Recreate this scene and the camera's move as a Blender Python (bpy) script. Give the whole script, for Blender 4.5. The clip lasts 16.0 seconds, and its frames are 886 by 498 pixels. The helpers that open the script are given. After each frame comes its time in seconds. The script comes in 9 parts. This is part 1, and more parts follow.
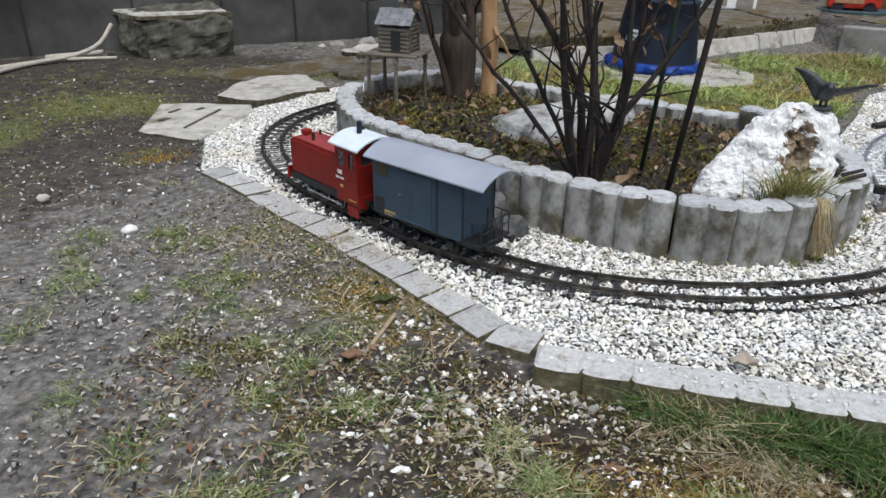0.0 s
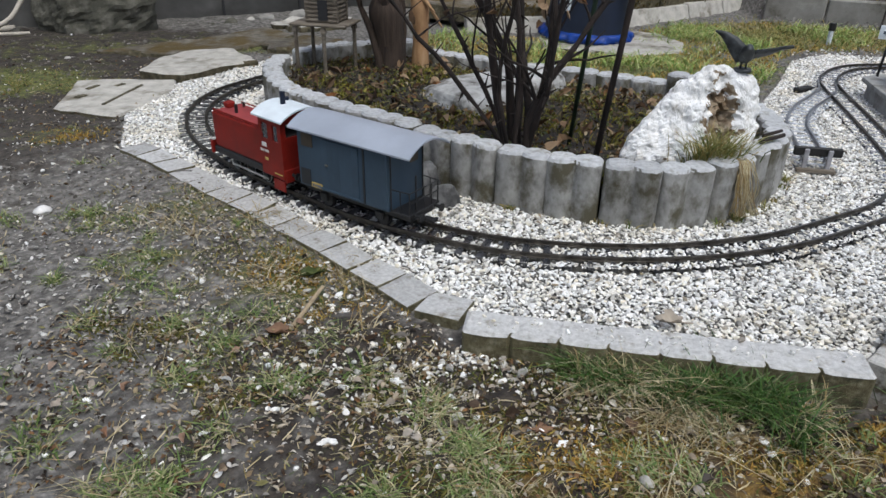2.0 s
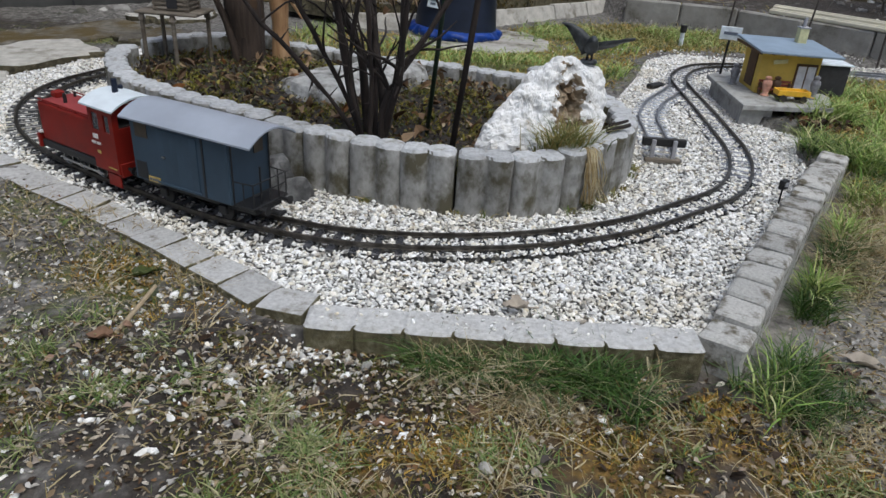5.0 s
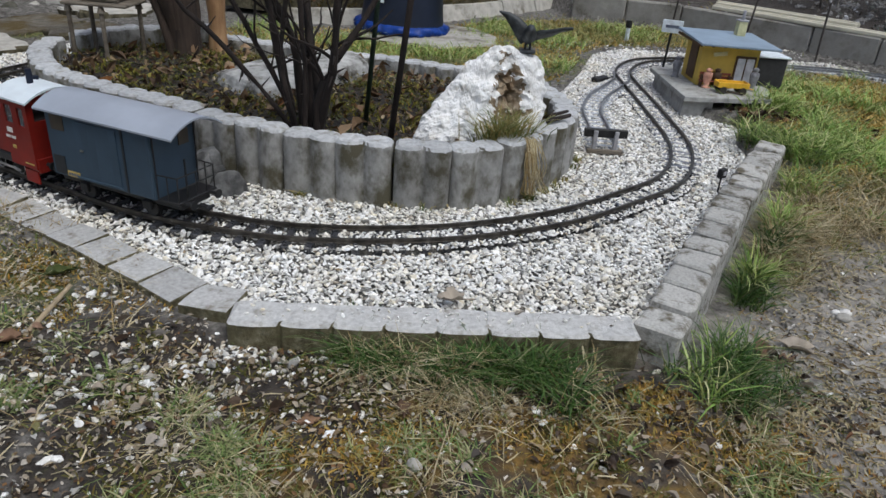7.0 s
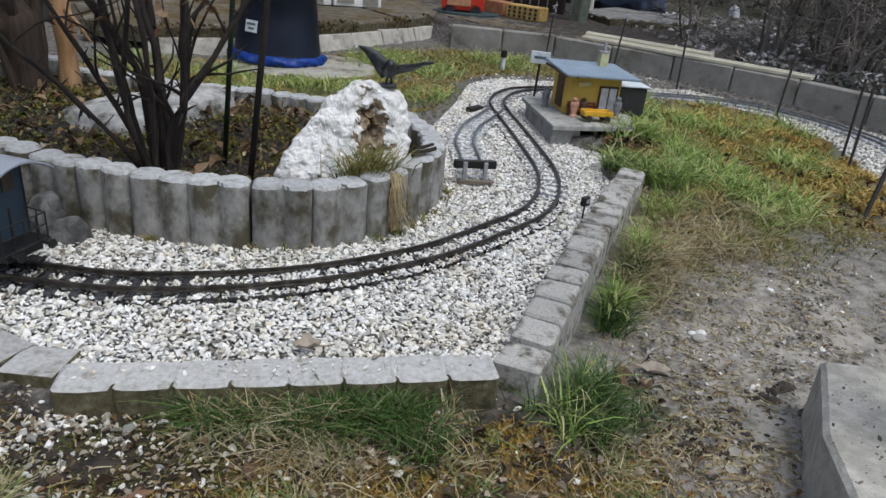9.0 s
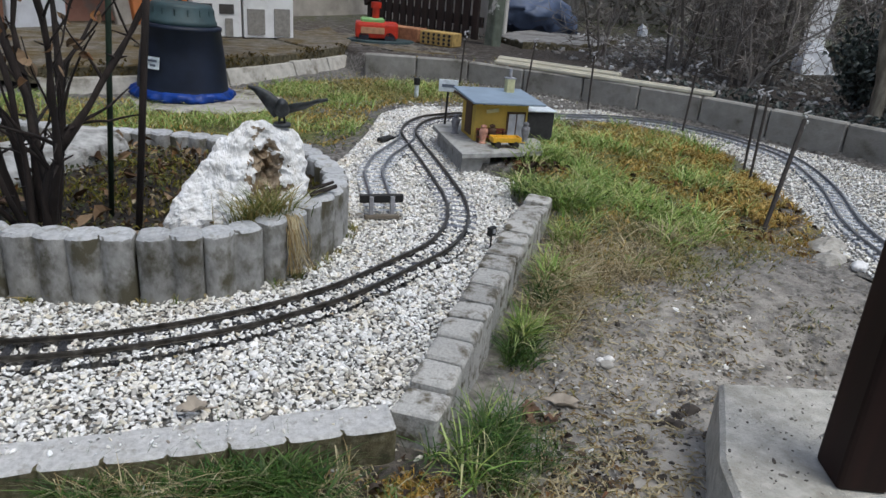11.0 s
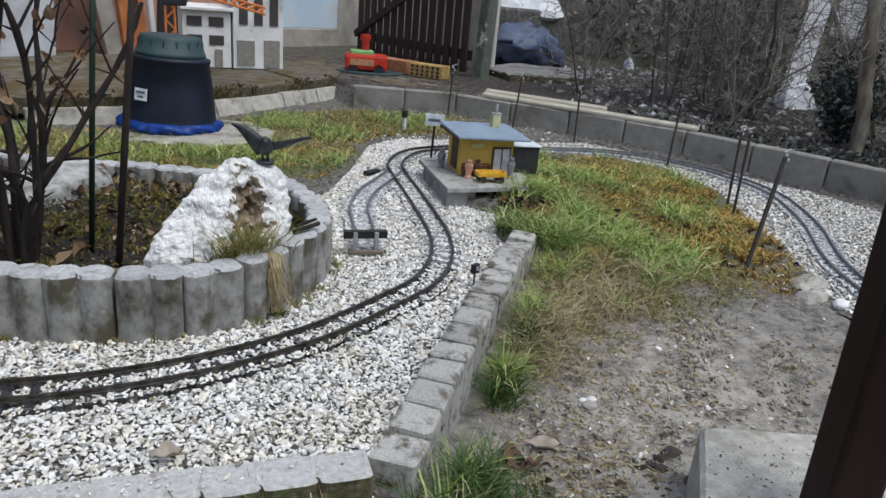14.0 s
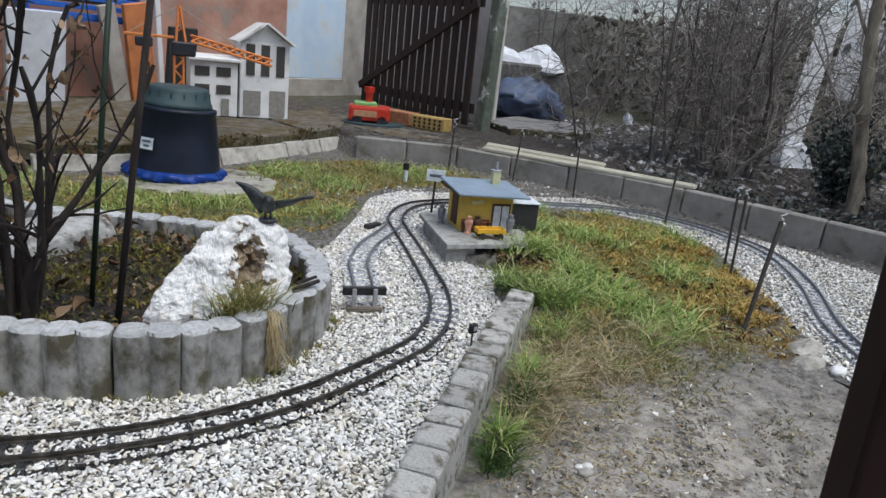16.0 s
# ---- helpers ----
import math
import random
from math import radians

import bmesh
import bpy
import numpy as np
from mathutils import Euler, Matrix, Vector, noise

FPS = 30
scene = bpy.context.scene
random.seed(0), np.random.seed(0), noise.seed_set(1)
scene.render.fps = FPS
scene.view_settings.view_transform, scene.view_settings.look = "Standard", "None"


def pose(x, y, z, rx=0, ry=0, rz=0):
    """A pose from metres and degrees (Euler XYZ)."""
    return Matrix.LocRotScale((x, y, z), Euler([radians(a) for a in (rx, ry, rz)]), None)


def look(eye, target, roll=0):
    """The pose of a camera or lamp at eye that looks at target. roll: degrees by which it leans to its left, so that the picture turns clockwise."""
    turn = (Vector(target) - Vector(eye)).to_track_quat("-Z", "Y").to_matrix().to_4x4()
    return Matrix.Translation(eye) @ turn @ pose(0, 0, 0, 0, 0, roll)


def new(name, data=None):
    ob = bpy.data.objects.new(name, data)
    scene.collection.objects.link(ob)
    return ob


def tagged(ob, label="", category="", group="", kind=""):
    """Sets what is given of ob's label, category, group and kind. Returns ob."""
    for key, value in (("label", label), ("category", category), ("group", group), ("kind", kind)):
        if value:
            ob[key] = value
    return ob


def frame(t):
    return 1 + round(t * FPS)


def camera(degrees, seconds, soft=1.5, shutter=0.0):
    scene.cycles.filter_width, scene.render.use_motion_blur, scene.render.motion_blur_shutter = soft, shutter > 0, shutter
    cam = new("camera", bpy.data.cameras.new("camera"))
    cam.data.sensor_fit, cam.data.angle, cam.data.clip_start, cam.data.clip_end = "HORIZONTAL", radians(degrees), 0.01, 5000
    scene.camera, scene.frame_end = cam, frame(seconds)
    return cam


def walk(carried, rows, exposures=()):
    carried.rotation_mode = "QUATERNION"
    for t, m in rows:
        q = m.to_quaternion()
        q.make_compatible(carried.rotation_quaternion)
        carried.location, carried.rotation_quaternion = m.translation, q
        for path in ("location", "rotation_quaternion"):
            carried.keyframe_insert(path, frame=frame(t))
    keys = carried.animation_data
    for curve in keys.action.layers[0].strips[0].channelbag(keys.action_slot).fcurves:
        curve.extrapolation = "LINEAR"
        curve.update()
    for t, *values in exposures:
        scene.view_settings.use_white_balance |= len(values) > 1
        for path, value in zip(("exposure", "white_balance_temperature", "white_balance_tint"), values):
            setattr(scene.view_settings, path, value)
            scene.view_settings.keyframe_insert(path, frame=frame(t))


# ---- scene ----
cam = camera(64.8, 16.0, soft=1.5)
PATH = [
    (0, (0.145, 0.031, 0.539), (0.096, 1.828, -0.337), 0.5),
    (0.5, (0.154, 0.033, 0.532), (0.164, 1.822, -0.362), 0.8),
    (1, (0.16, 0.038, 0.526), (0.204, 1.815, -0.389), 0.9),
    (1.5, (0.167, 0.04, 0.523), (0.231, 1.804, -0.416), 0.5),
    (2, (0.174, 0.038, 0.521), (0.275, 1.805, -0.41), 0.8),
    (2.5, (0.176, 0.042, 0.508), (0.328, 1.803, -0.429), 1.8),
    (3, (0.183, 0.044, 0.503), (0.389, 1.809, -0.415), 2.9),
    (3.5, (0.202, 0.04, 0.51), (0.439, 1.812, -0.387), 2.5),
    (3.7, (0.206, 0.036, 0.514), (0.467, 1.807, -0.379), 2.5),
    (6, (0.261, 0.057, 0.477), (0.733, 1.764, -0.453), 4.2),
    (6.5, (0.266, 0.057, 0.475), (0.754, 1.76, -0.454), 4.1),
    (7, (0.279, 0.058, 0.475), (0.796, 1.764, -0.432), 4.3),
    (7.5, (0.302, 0.059, 0.489), (0.914, 1.758, -0.371), 4.1),
    (8, (0.317, 0.059, 0.489), (1.011, 1.739, -0.344), 5.1),
    (8.5, (0.326, 0.062, 0.488), (1.067, 1.725, -0.338), 5.7),
    (9, (0.343, 0.069, 0.488), (1.13, 1.713, -0.334), 5.6),
    (9.5, (0.368, 0.077, 0.493), (1.237, 1.69, -0.309), 5.5),
    (10, (0.381, 0.076, 0.498), (1.299, 1.671, -0.286), 5.6),
    (10.2, (0.387, 0.075, 0.505), (1.313, 1.666, -0.276), 5.3),
    (12.3, (0.423, 0.075, 0.51), (1.442, 1.652, -0.178), 5.4),
    (12.5, (0.42, 0.079, 0.518), (1.448, 1.651, -0.168), 6.2),
    (13, (0.418, 0.08, 0.521), (1.435, 1.668, -0.144), 6.0),
    (13.5, (0.42, 0.079, 0.526), (1.431, 1.674, -0.133), 5.5),
    (14, (0.422, 0.077, 0.526), (1.41, 1.678, -0.151), 4.9),
    (14.5, (0.419, 0.072, 0.525), (1.381, 1.689, -0.154), 4.9),
    (15, (0.426, 0.077, 0.528), (1.427, 1.678, -0.13), 6.1),
    (15.5, (0.42, 0.077, 0.539), (1.427, 1.703, -0.045), 6.5),
    (16, (0.419, 0.078, 0.555), (1.421, 1.718, 0.001), 6.0),
]
walk(cam, [(t, look(eye, target, roll)) for t, eye, target, roll in PATH], [(0, 0.34, 6320, 9), (1.5, 0.22, 6320, 9), (3.5, 0.09, 6320, 9), (7, 0.0, 6320, 9), (13, 0.04, 6250, 9), (16, 0.13, 6250, 9)])

# ---- light: an overcast spring day ----
SUN_UP, SUN_ROUND = radians(66), radians(160)
world = bpy.data.worlds.new("overcast_sky")
scene.world = world
world.use_nodes = True
wn = world.node_tree.nodes
sky = wn.new("ShaderNodeTexSky")
sky.sky_type, sky.sun_disc, sky.sun_elevation, sky.sun_rotation = "NISHITA", False, SUN_UP, SUN_ROUND
sky.air_density, sky.dust_density, sky.ozone_density = 1.0, 3.0, 1.0
grey = wn.new("ShaderNodeHueSaturation")
grey.inputs["Saturation"].default_value = 0.72
world.node_tree.links.new(sky.outputs[0], grey.inputs["Color"])
world.node_tree.links.new(grey.outputs[0], wn["Background"].inputs[0])
wn["Background"].inputs[1].default_value = 0.15
sun = new("sun", bpy.data.lights.new("sun", "SUN"))
sun.data.energy, sun.data.angle, sun.data.color = 1.3, radians(32), (0.985, 1.0, 0.945)
toward_sun = Vector((math.sin(SUN_ROUND) * math.cos(SUN_UP), math.cos(SUN_ROUND) * math.cos(SUN_UP), math.sin(SUN_UP)))
sun.matrix_world = look(toward_sun * 8, (0, 0, 0))
scene.view_settings.exposure = 0.0

# ---- materials ----
def material(name, stops, scale=40.0, detail=6.0, rough=0.85, metal=0.0, bump=0.3, depth=0.002, fine=0.0, stretch=(1, 1, 1),
             stain=None, stain_scale=6.0, stain_cut=(0.5, 0.65), island=0.0, object_tint=0.0, spec=0.5, rough_var=0.1, warp=0.0):
    """A worn surface: a colour ramp over noise, a stain colour over larger noise, fine relief, and a tint per piece."""
    m = bpy.data.materials.new(name)
    m.use_nodes = True
    n, l = m.node_tree.nodes, m.node_tree.links
    bsdf = n["Principled BSDF"]
    tc = n.new("ShaderNodeTexCoord")
    mp = n.new("ShaderNodeMapping")
    mp.inputs["Scale"].default_value = stretch
    info = n.new("ShaderNodeObjectInfo")
    add = n.new("ShaderNodeVectorMath")
    add.operation = "MULTIPLY_ADD"
    l.new(info.outputs["Random"], add.inputs[0])
    add.inputs[1].default_value = (7.3, 3.1, 5.7)
    l.new(tc.outputs["Object"], add.inputs[2])
    l.new(add.outputs[0], mp.inputs["Vector"])

    def noise_tex(s, d, r=0.6, vec=mp.outputs[0]):
        t = n.new("ShaderNodeTexNoise")
        t.inputs["Scale"].default_value, t.inputs["Detail"].default_value, t.inputs["Roughness"].default_value = s, d, r
        t.inputs["Distortion"].default_value = warp
        l.new(vec, t.inputs["Vector"])
        return t.outputs["Fac"]

    grain = noise_tex(scale, detail)
    ramp = n.new("ShaderNodeValToRGB")
    el = ramp.color_ramp.elements
    while len(el) < len(stops):
        el.new(0.5)
    for e, (p, c) in zip(el, stops):
        e.position, e.color = p, (*c, 1)
    l.new(grain, ramp.inputs[0])
    colour = ramp.outputs[0]
    if stain:
        big = noise_tex(stain_scale, 5.0, 0.65)
        cut = n.new("ShaderNodeMapRange")
        cut.inputs["From Min"].default_value, cut.inputs["From Max"].default_value = stain_cut
        l.new(big, cut.inputs["Value"])
        mix = n.new("ShaderNodeMixRGB")
        mix.inputs["Color2"].default_value = (*stain, 1)
        l.new(cut.outputs[0], mix.inputs[0])
        l.new(colour, mix.inputs["Color1"])
        colour = mix.outputs[0]
    for amount, source in ((island, "island"), (object_tint, "object")):
        if amount:
            out = n.new("ShaderNodeNewGeometry").outputs["Random Per Island"] if source == "island" else info.outputs["Random"]
            rng = n.new("ShaderNodeMapRange")
            rng.inputs["To Min"].default_value, rng.inputs["To Max"].default_value = 1 - amount, 1 + amount
            l.new(out, rng.inputs["Value"])
            hsv = n.new("ShaderNodeHueSaturation")
            l.new(rng.outputs[0], hsv.inputs["Value"])
            l.new(colour, hsv.inputs["Color"])
            colour = hsv.outputs[0]
    l.new(colour, bsdf.inputs["Base Color"])
    rr = n.new("ShaderNodeMapRange")
    rr.inputs["To Min"].default_value, rr.inputs["To Max"].default_value = max(0.02, rough - rough_var), min(1, rough + rough_var)
    l.new(grain, rr.inputs["Value"])
    l.new(rr.outputs[0], bsdf.inputs["Roughness"])
    bsdf.inputs["Metallic"].default_value = metal
    bsdf.inputs["Specular IOR Level"].default_value = spec
    if bump:
        b = n.new("ShaderNodeBump")
        b.inputs["Strength"].default_value, b.inputs["Distance"].default_value = bump, depth
        l.new(noise_tex(fine, 4.0) if fine else grain, b.inputs["Height"])
        l.new(b.outputs[0], bsdf.inputs["Normal"])
    return m


def blades_material(name, colours, rough=0.6, dirt=None):
    """Blades, leaves or stones that take one of several colours each."""
    m = bpy.data.materials.new(name)
    m.use_nodes = True
    n, l = m.node_tree.nodes, m.node_tree.links
    geo = n.new("ShaderNodeNewGeometry")
    ramp = n.new("ShaderNodeValToRGB")
    ramp.color_ramp.interpolation = "LINEAR"
    el = ramp.color_ramp.elements
    while len(el) < len(colours):
        el.new(0.5)
    for i, (e, c) in enumerate(zip(el, colours)):
        e.position, e.color = i / max(1, len(colours) - 1), (*c, 1)
    l.new(geo.outputs["Random Per Island"], ramp.inputs[0])
    tc = n.new("ShaderNodeTexCoord")
    t = n.new("ShaderNodeTexNoise")
    t.inputs["Scale"].default_value, t.inputs["Detail"].default_value = 160.0, 4.0
    l.new(tc.outputs["Object"], t.inputs["Vector"])
    rng = n.new("ShaderNodeMapRange")
    rng.inputs["To Min"].default_value, rng.inputs["To Max"].default_value = 0.6, 1.4
    l.new(t.outputs["Fac"], rng.inputs["Value"])
    hsv = n.new("ShaderNodeHueSaturation")
    l.new(rng.outputs[0], hsv.inputs["Value"])
    l.new(ramp.outputs[0], hsv.inputs["Color"])
    b = n["Principled BSDF"]
    colour = hsv.outputs[0]
    if dirt:
        big = n.new("ShaderNodeTexNoise")
        big.inputs["Scale"].default_value, big.inputs["Detail"].default_value = 7.0, 7.0
        l.new(tc.outputs["Object"], big.inputs["Vector"])
        cut = n.new("ShaderNodeMapRange")
        cut.inputs["From Min"].default_value, cut.inputs["From Max"].default_value, cut.inputs["To Max"].default_value = 0.54, 0.74, 0.45
        l.new(big.outputs["Fac"], cut.inputs["Value"])
        mul = n.new("ShaderNodeMixRGB")
        mul.blend_type = "MULTIPLY"
        mul.inputs["Color2"].default_value = (*dirt, 1)
        l.new(cut.outputs[0], mul.inputs[0])
        l.new(colour, mul.inputs["Color1"])
        colour = mul.outputs[0]
    l.new(colour, b.inputs["Base Color"])
    b.inputs["Roughness"].default_value = rough
    b.inputs["Specular IOR Level"].default_value = 0.3
    return m


def ground_material(name):
    """Trodden grey-brown soil with moss, by the sheet's own cover map (red: moss and turf, green: dark damp soil, blue: orange moss)."""
    m = material(name, [(0.30, (0.032, 0.029, 0.026)), (0.44, (0.090, 0.083, 0.075)), (0.56, (0.165, 0.155, 0.142)), (0.74, (0.33, 0.315, 0.29))], scale=70, detail=9,
                 rough=0.95, bump=0.9, depth=0.006, fine=120)
    n, l = m.node_tree.nodes, m.node_tree.links
    bsdf = n["Principled BSDF"]
    colour = bsdf.inputs["Base Color"].links[0].from_socket
    at = n.new("ShaderNodeVertexColor")
    at.layer_name = "cover"
    sep = n.new("ShaderNodeSeparateColor")
    l.new(at.outputs["Color"], sep.inputs[0])
    tc = n.new("ShaderNodeTexCoord")
    for channel, low, high, s in (("Green", (0.02, 0.016, 0.013), (0.06, 0.048, 0.038), 60), ("Red", (0.035, 0.05, 0.015), (0.17, 0.17, 0.05), 90), ("Blue", (0.10, 0.055, 0.01), (0.24, 0.14, 0.03), 110)):
        t = n.new("ShaderNodeTexNoise")
        t.inputs["Scale"].default_value, t.inputs["Detail"].default_value = s, 6
        l.new(tc.outputs["Object"], t.inputs["Vector"])
        ramp = n.new("ShaderNodeValToRGB")
        ramp.color_ramp.elements[0].position, ramp.color_ramp.elements[0].color = 0.35, (*low, 1)
        ramp.color_ramp.elements[1].position, ramp.color_ramp.elements[1].color = 0.68, (*high, 1)
        l.new(t.outputs["Fac"], ramp.inputs[0])
        t2 = n.new("ShaderNodeTexNoise")
        t2.inputs["Scale"].default_value, t2.inputs["Detail"].default_value = 22, 7
        l.new(tc.outputs["Object"], t2.inputs["Vector"])
        sub = n.new("ShaderNodeMath")
        sub.operation = "ADD"
        l.new(sep.outputs[channel], sub.inputs[0])
        l.new(t2.outputs["Fac"], sub.inputs[1])
        cut = n.new("ShaderNodeMapRange")
        cut.inputs["From Min"].default_value, cut.inputs["From Max"].default_value = 0.82, 1.05
        l.new(sub.outputs[0], cut.inputs["Value"])
        mix = n.new("ShaderNodeMixRGB")
        l.new(cut.outputs[0], mix.inputs[0])
        l.new(colour, mix.inputs["Color1"])
        l.new(ramp.outputs[0], mix.inputs["Color2"])
        colour = mix.outputs[0]
    dust = n.new("ShaderNodeMixRGB")
    dust.inputs["Color2"].default_value = (0.40, 0.37, 0.325, 1)
    t3 = n.new("ShaderNodeTexNoise")
    t3.inputs["Scale"].default_value, t3.inputs["Detail"].default_value = 30, 8
    l.new(tc.outputs["Object"], t3.inputs["Vector"])
    weight = n.new("ShaderNodeMath")
    weight.operation, weight.use_clamp = "MULTIPLY", True
    patch = n.new("ShaderNodeMapRange")
    patch.inputs["From Min"].default_value, patch.inputs["From Max"].default_value, patch.inputs["To Max"].default_value = 0.30, 0.60, 0.75
    l.new(t3.outputs["Fac"], patch.inputs["Value"])
    l.new(at.outputs["Alpha"], weight.inputs[0])
    l.new(patch.outputs[0], weight.inputs[1])
    l.new(weight.outputs[0], dust.inputs[0])
    l.new(colour, dust.inputs["Color1"])
    l.new(dust.outputs[0], bsdf.inputs["Base Color"])
    return m


def plain(name, c, rough=0.5, metal=0.0, var=0.18, scale=60, bump=0.12, depth=0.0006, spec=0.5):
    lo, hi = tuple(v * (1 - var) for v in c), tuple(min(1, v * (1 + var)) for v in c)
    return material(name, [(0.35, lo), (0.65, hi)], scale=scale, rough=rough, metal=metal, bump=bump, depth=depth, spec=spec)


def glass(name, tint=(0.8, 0.85, 0.88), rough=0.05):
    m = bpy.data.materials.new(name)
    m.use_nodes = True
    b = m.node_tree.nodes["Principled BSDF"]
    b.inputs["Base Color"].default_value = (*tint, 1)
    b.inputs["Roughness"].default_value, b.inputs["Transmission Weight"].default_value = rough, 0.9
    return m


SOIL = ground_material("garden_soil")
BED_SOIL = material("bed_soil", [(0.3, (0.012, 0.010, 0.008)), (0.55, (0.035, 0.028, 0.022)), (0.75, (0.07, 0.055, 0.04))], scale=60, detail=8, rough=0.95, bump=0.9, depth=0.006)
# Shade of the gaps between the chips is put into this dark base.
GRAVEL_BASE = material("shaded_gravel_fines", [(0.3, (0.0576, 0.0533, 0.0468)), (0.55, (0.144, 0.137, 0.124)), (0.75, (0.288, 0.277, 0.256))], scale=150, detail=8, rough=0.9, bump=1.0, depth=0.006)
CHIPS = blades_material("white_marble_chips", [(0.24, 0.21, 0.17), (0.72, 0.70, 0.64), (0.88, 0.87, 0.85), (0.93, 0.925, 0.91), (0.74, 0.68, 0.55), (0.92, 0.915, 0.91), (0.42, 0.41, 0.38), (0.89, 0.87, 0.83), (0.80, 0.79, 0.77), (0.16, 0.155, 0.14)], 0.7, (0.80, 0.70, 0.50))
# Palisade sides: real stains, plus shade put into a darker base colour.
PALISADE = material("weathered_shaded_palisade_side", [(0.3, (0.146, 0.143, 0.133)), (0.45, (0.249, 0.246, 0.234)), (0.6, (0.327, 0.323, 0.31)), (0.75, (0.378, 0.375, 0.361))], scale=60, detail=9, rough=0.9, bump=0.5, depth=0.0018, fine=420,
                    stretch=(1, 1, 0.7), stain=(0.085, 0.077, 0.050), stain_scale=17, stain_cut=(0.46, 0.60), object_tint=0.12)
# Palisade tops: skylight put into a paler, bluish base colour.
PALISADE_TOP = material("skylit_palisade_top", [(0.3, (0.33, 0.335, 0.34)), (0.5, (0.45, 0.457, 0.465)), (0.7, (0.55, 0.558, 0.565))], scale=120, detail=7, rough=0.9, bump=0.5, depth=0.0015, fine=420,
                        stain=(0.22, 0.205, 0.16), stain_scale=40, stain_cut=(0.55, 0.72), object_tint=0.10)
KERB = material("kerb_concrete", [(0.3, (0.31, 0.30, 0.28)), (0.5, (0.42, 0.41, 0.385)), (0.7, (0.52, 0.51, 0.48))], scale=260, detail=8, rough=0.92, bump=0.6, depth=0.002, fine=420,
                stain=(0.115, 0.10, 0.07), stain_scale=30, stain_cut=(0.50, 0.62), object_tint=0.18)
KERB_PALE = material("pale_kerb_concrete", [(0.3, (0.34, 0.335, 0.325)), (0.5, (0.45, 0.445, 0.435)), (0.7, (0.55, 0.545, 0.535))], scale=160, detail=9, rough=0.92, bump=0.6, depth=0.002, fine=420,
                     stain=(0.22, 0.20, 0.165), stain_scale=34, stain_cut=(0.56, 0.70), object_tint=0.14)
STEP = material("worn_step_concrete", [(0.3, (0.34, 0.325, 0.285)), (0.5, (0.46, 0.445, 0.40)), (0.7, (0.58, 0.56, 0.51))], scale=55, detail=10, rough=0.92, bump=0.8, depth=0.003, fine=260,
                stain=(0.30, 0.28, 0.235), stain_scale=12, stain_cut=(0.48, 0.66))
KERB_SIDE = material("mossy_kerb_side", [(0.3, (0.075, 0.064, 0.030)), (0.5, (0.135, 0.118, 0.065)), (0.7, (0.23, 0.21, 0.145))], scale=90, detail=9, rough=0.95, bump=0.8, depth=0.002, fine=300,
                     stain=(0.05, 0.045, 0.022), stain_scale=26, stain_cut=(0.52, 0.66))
SLAB = material("stone_slab", [(0.3, (0.30, 0.285, 0.25)), (0.5, (0.42, 0.40, 0.36)), (0.72, (0.54, 0.515, 0.47))], scale=30, detail=9, rough=0.92, bump=0.5, depth=0.003, fine=140,
                stain=(0.10, 0.085, 0.05), stain_scale=7, stain_cut=(0.54, 0.7), object_tint=0.08)
MOSSY_SLAB = material("mossy_paving", [(0.3, (0.060, 0.052, 0.040)), (0.5, (0.12, 0.107, 0.086)), (0.72, (0.22, 0.20, 0.17))], scale=24, detail=9, rough=0.95, bump=0.8, depth=0.006, fine=70,
                      stain=(0.080, 0.055, 0.016), stain_scale=9, stain_cut=(0.44, 0.60), object_tint=0.18)
PANEL = material("grey_wall_panel", [(0.3, (0.045, 0.044, 0.042)), (0.55, (0.085, 0.083, 0.079)), (0.75, (0.13, 0.127, 0.122))], scale=7, detail=8, rough=0.9, bump=0.25, depth=0.003, fine=80,
                 stain=(0.022, 0.021, 0.019), stain_scale=1.3, stain_cut=(0.40, 0.62))
LOW_WALL = material("low_wall_concrete", [(0.3, (0.198, 0.189, 0.172)), (0.55, (0.292, 0.282, 0.258)), (0.75, (0.396, 0.383, 0.353))], scale=16, detail=9, rough=0.92, bump=0.5, depth=0.003, fine=110,
                    stain=(0.11, 0.10, 0.08), stain_scale=8, stain_cut=(0.54, 0.70), object_tint=0.1)
BED_STONE = material("grey_bed_stone", [(0.3, (0.235, 0.231, 0.219)), (0.5, (0.392, 0.387, 0.371)), (0.72, (0.587, 0.583, 0.567))], scale=34, detail=9, rough=0.9, bump=0.6, depth=0.004, fine=120,
                     stain=(0.05, 0.042, 0.028), stain_scale=14, stain_cut=(0.50, 0.64))
QUARTZ = material("white_quartz", [(0.25, (0.38, 0.34, 0.28)), (0.38, (0.74, 0.73, 0.71)), (0.6, (0.86, 0.86, 0.86)), (0.8, (0.91, 0.91, 0.92))], scale=40, detail=10, rough=0.7, bump=1.0, depth=0.006, fine=60,
                  stain=(0.26, 0.20, 0.12), stain_scale=16, stain_cut=(0.60, 0.70))
QUARTZ_BROWN = material("iron_stained_quartz", [(0.25, (0.07, 0.045, 0.025)), (0.45, (0.20, 0.14, 0.085)), (0.62, (0.36, 0.30, 0.22)), (0.8, (0.62, 0.58, 0.52))], scale=40, detail=9, rough=0.85, bump=0.9, depth=0.005, fine=90)
GREY_ROCK = material("dark_grey_rock", [(0.3, (0.035, 0.035, 0.036)), (0.55, (0.12, 0.12, 0.12)), (0.75, (0.22, 0.22, 0.22))], scale=40, detail=8, rough=0.8, bump=0.6, depth=0.003)
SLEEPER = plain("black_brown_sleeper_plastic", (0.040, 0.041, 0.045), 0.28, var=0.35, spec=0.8)
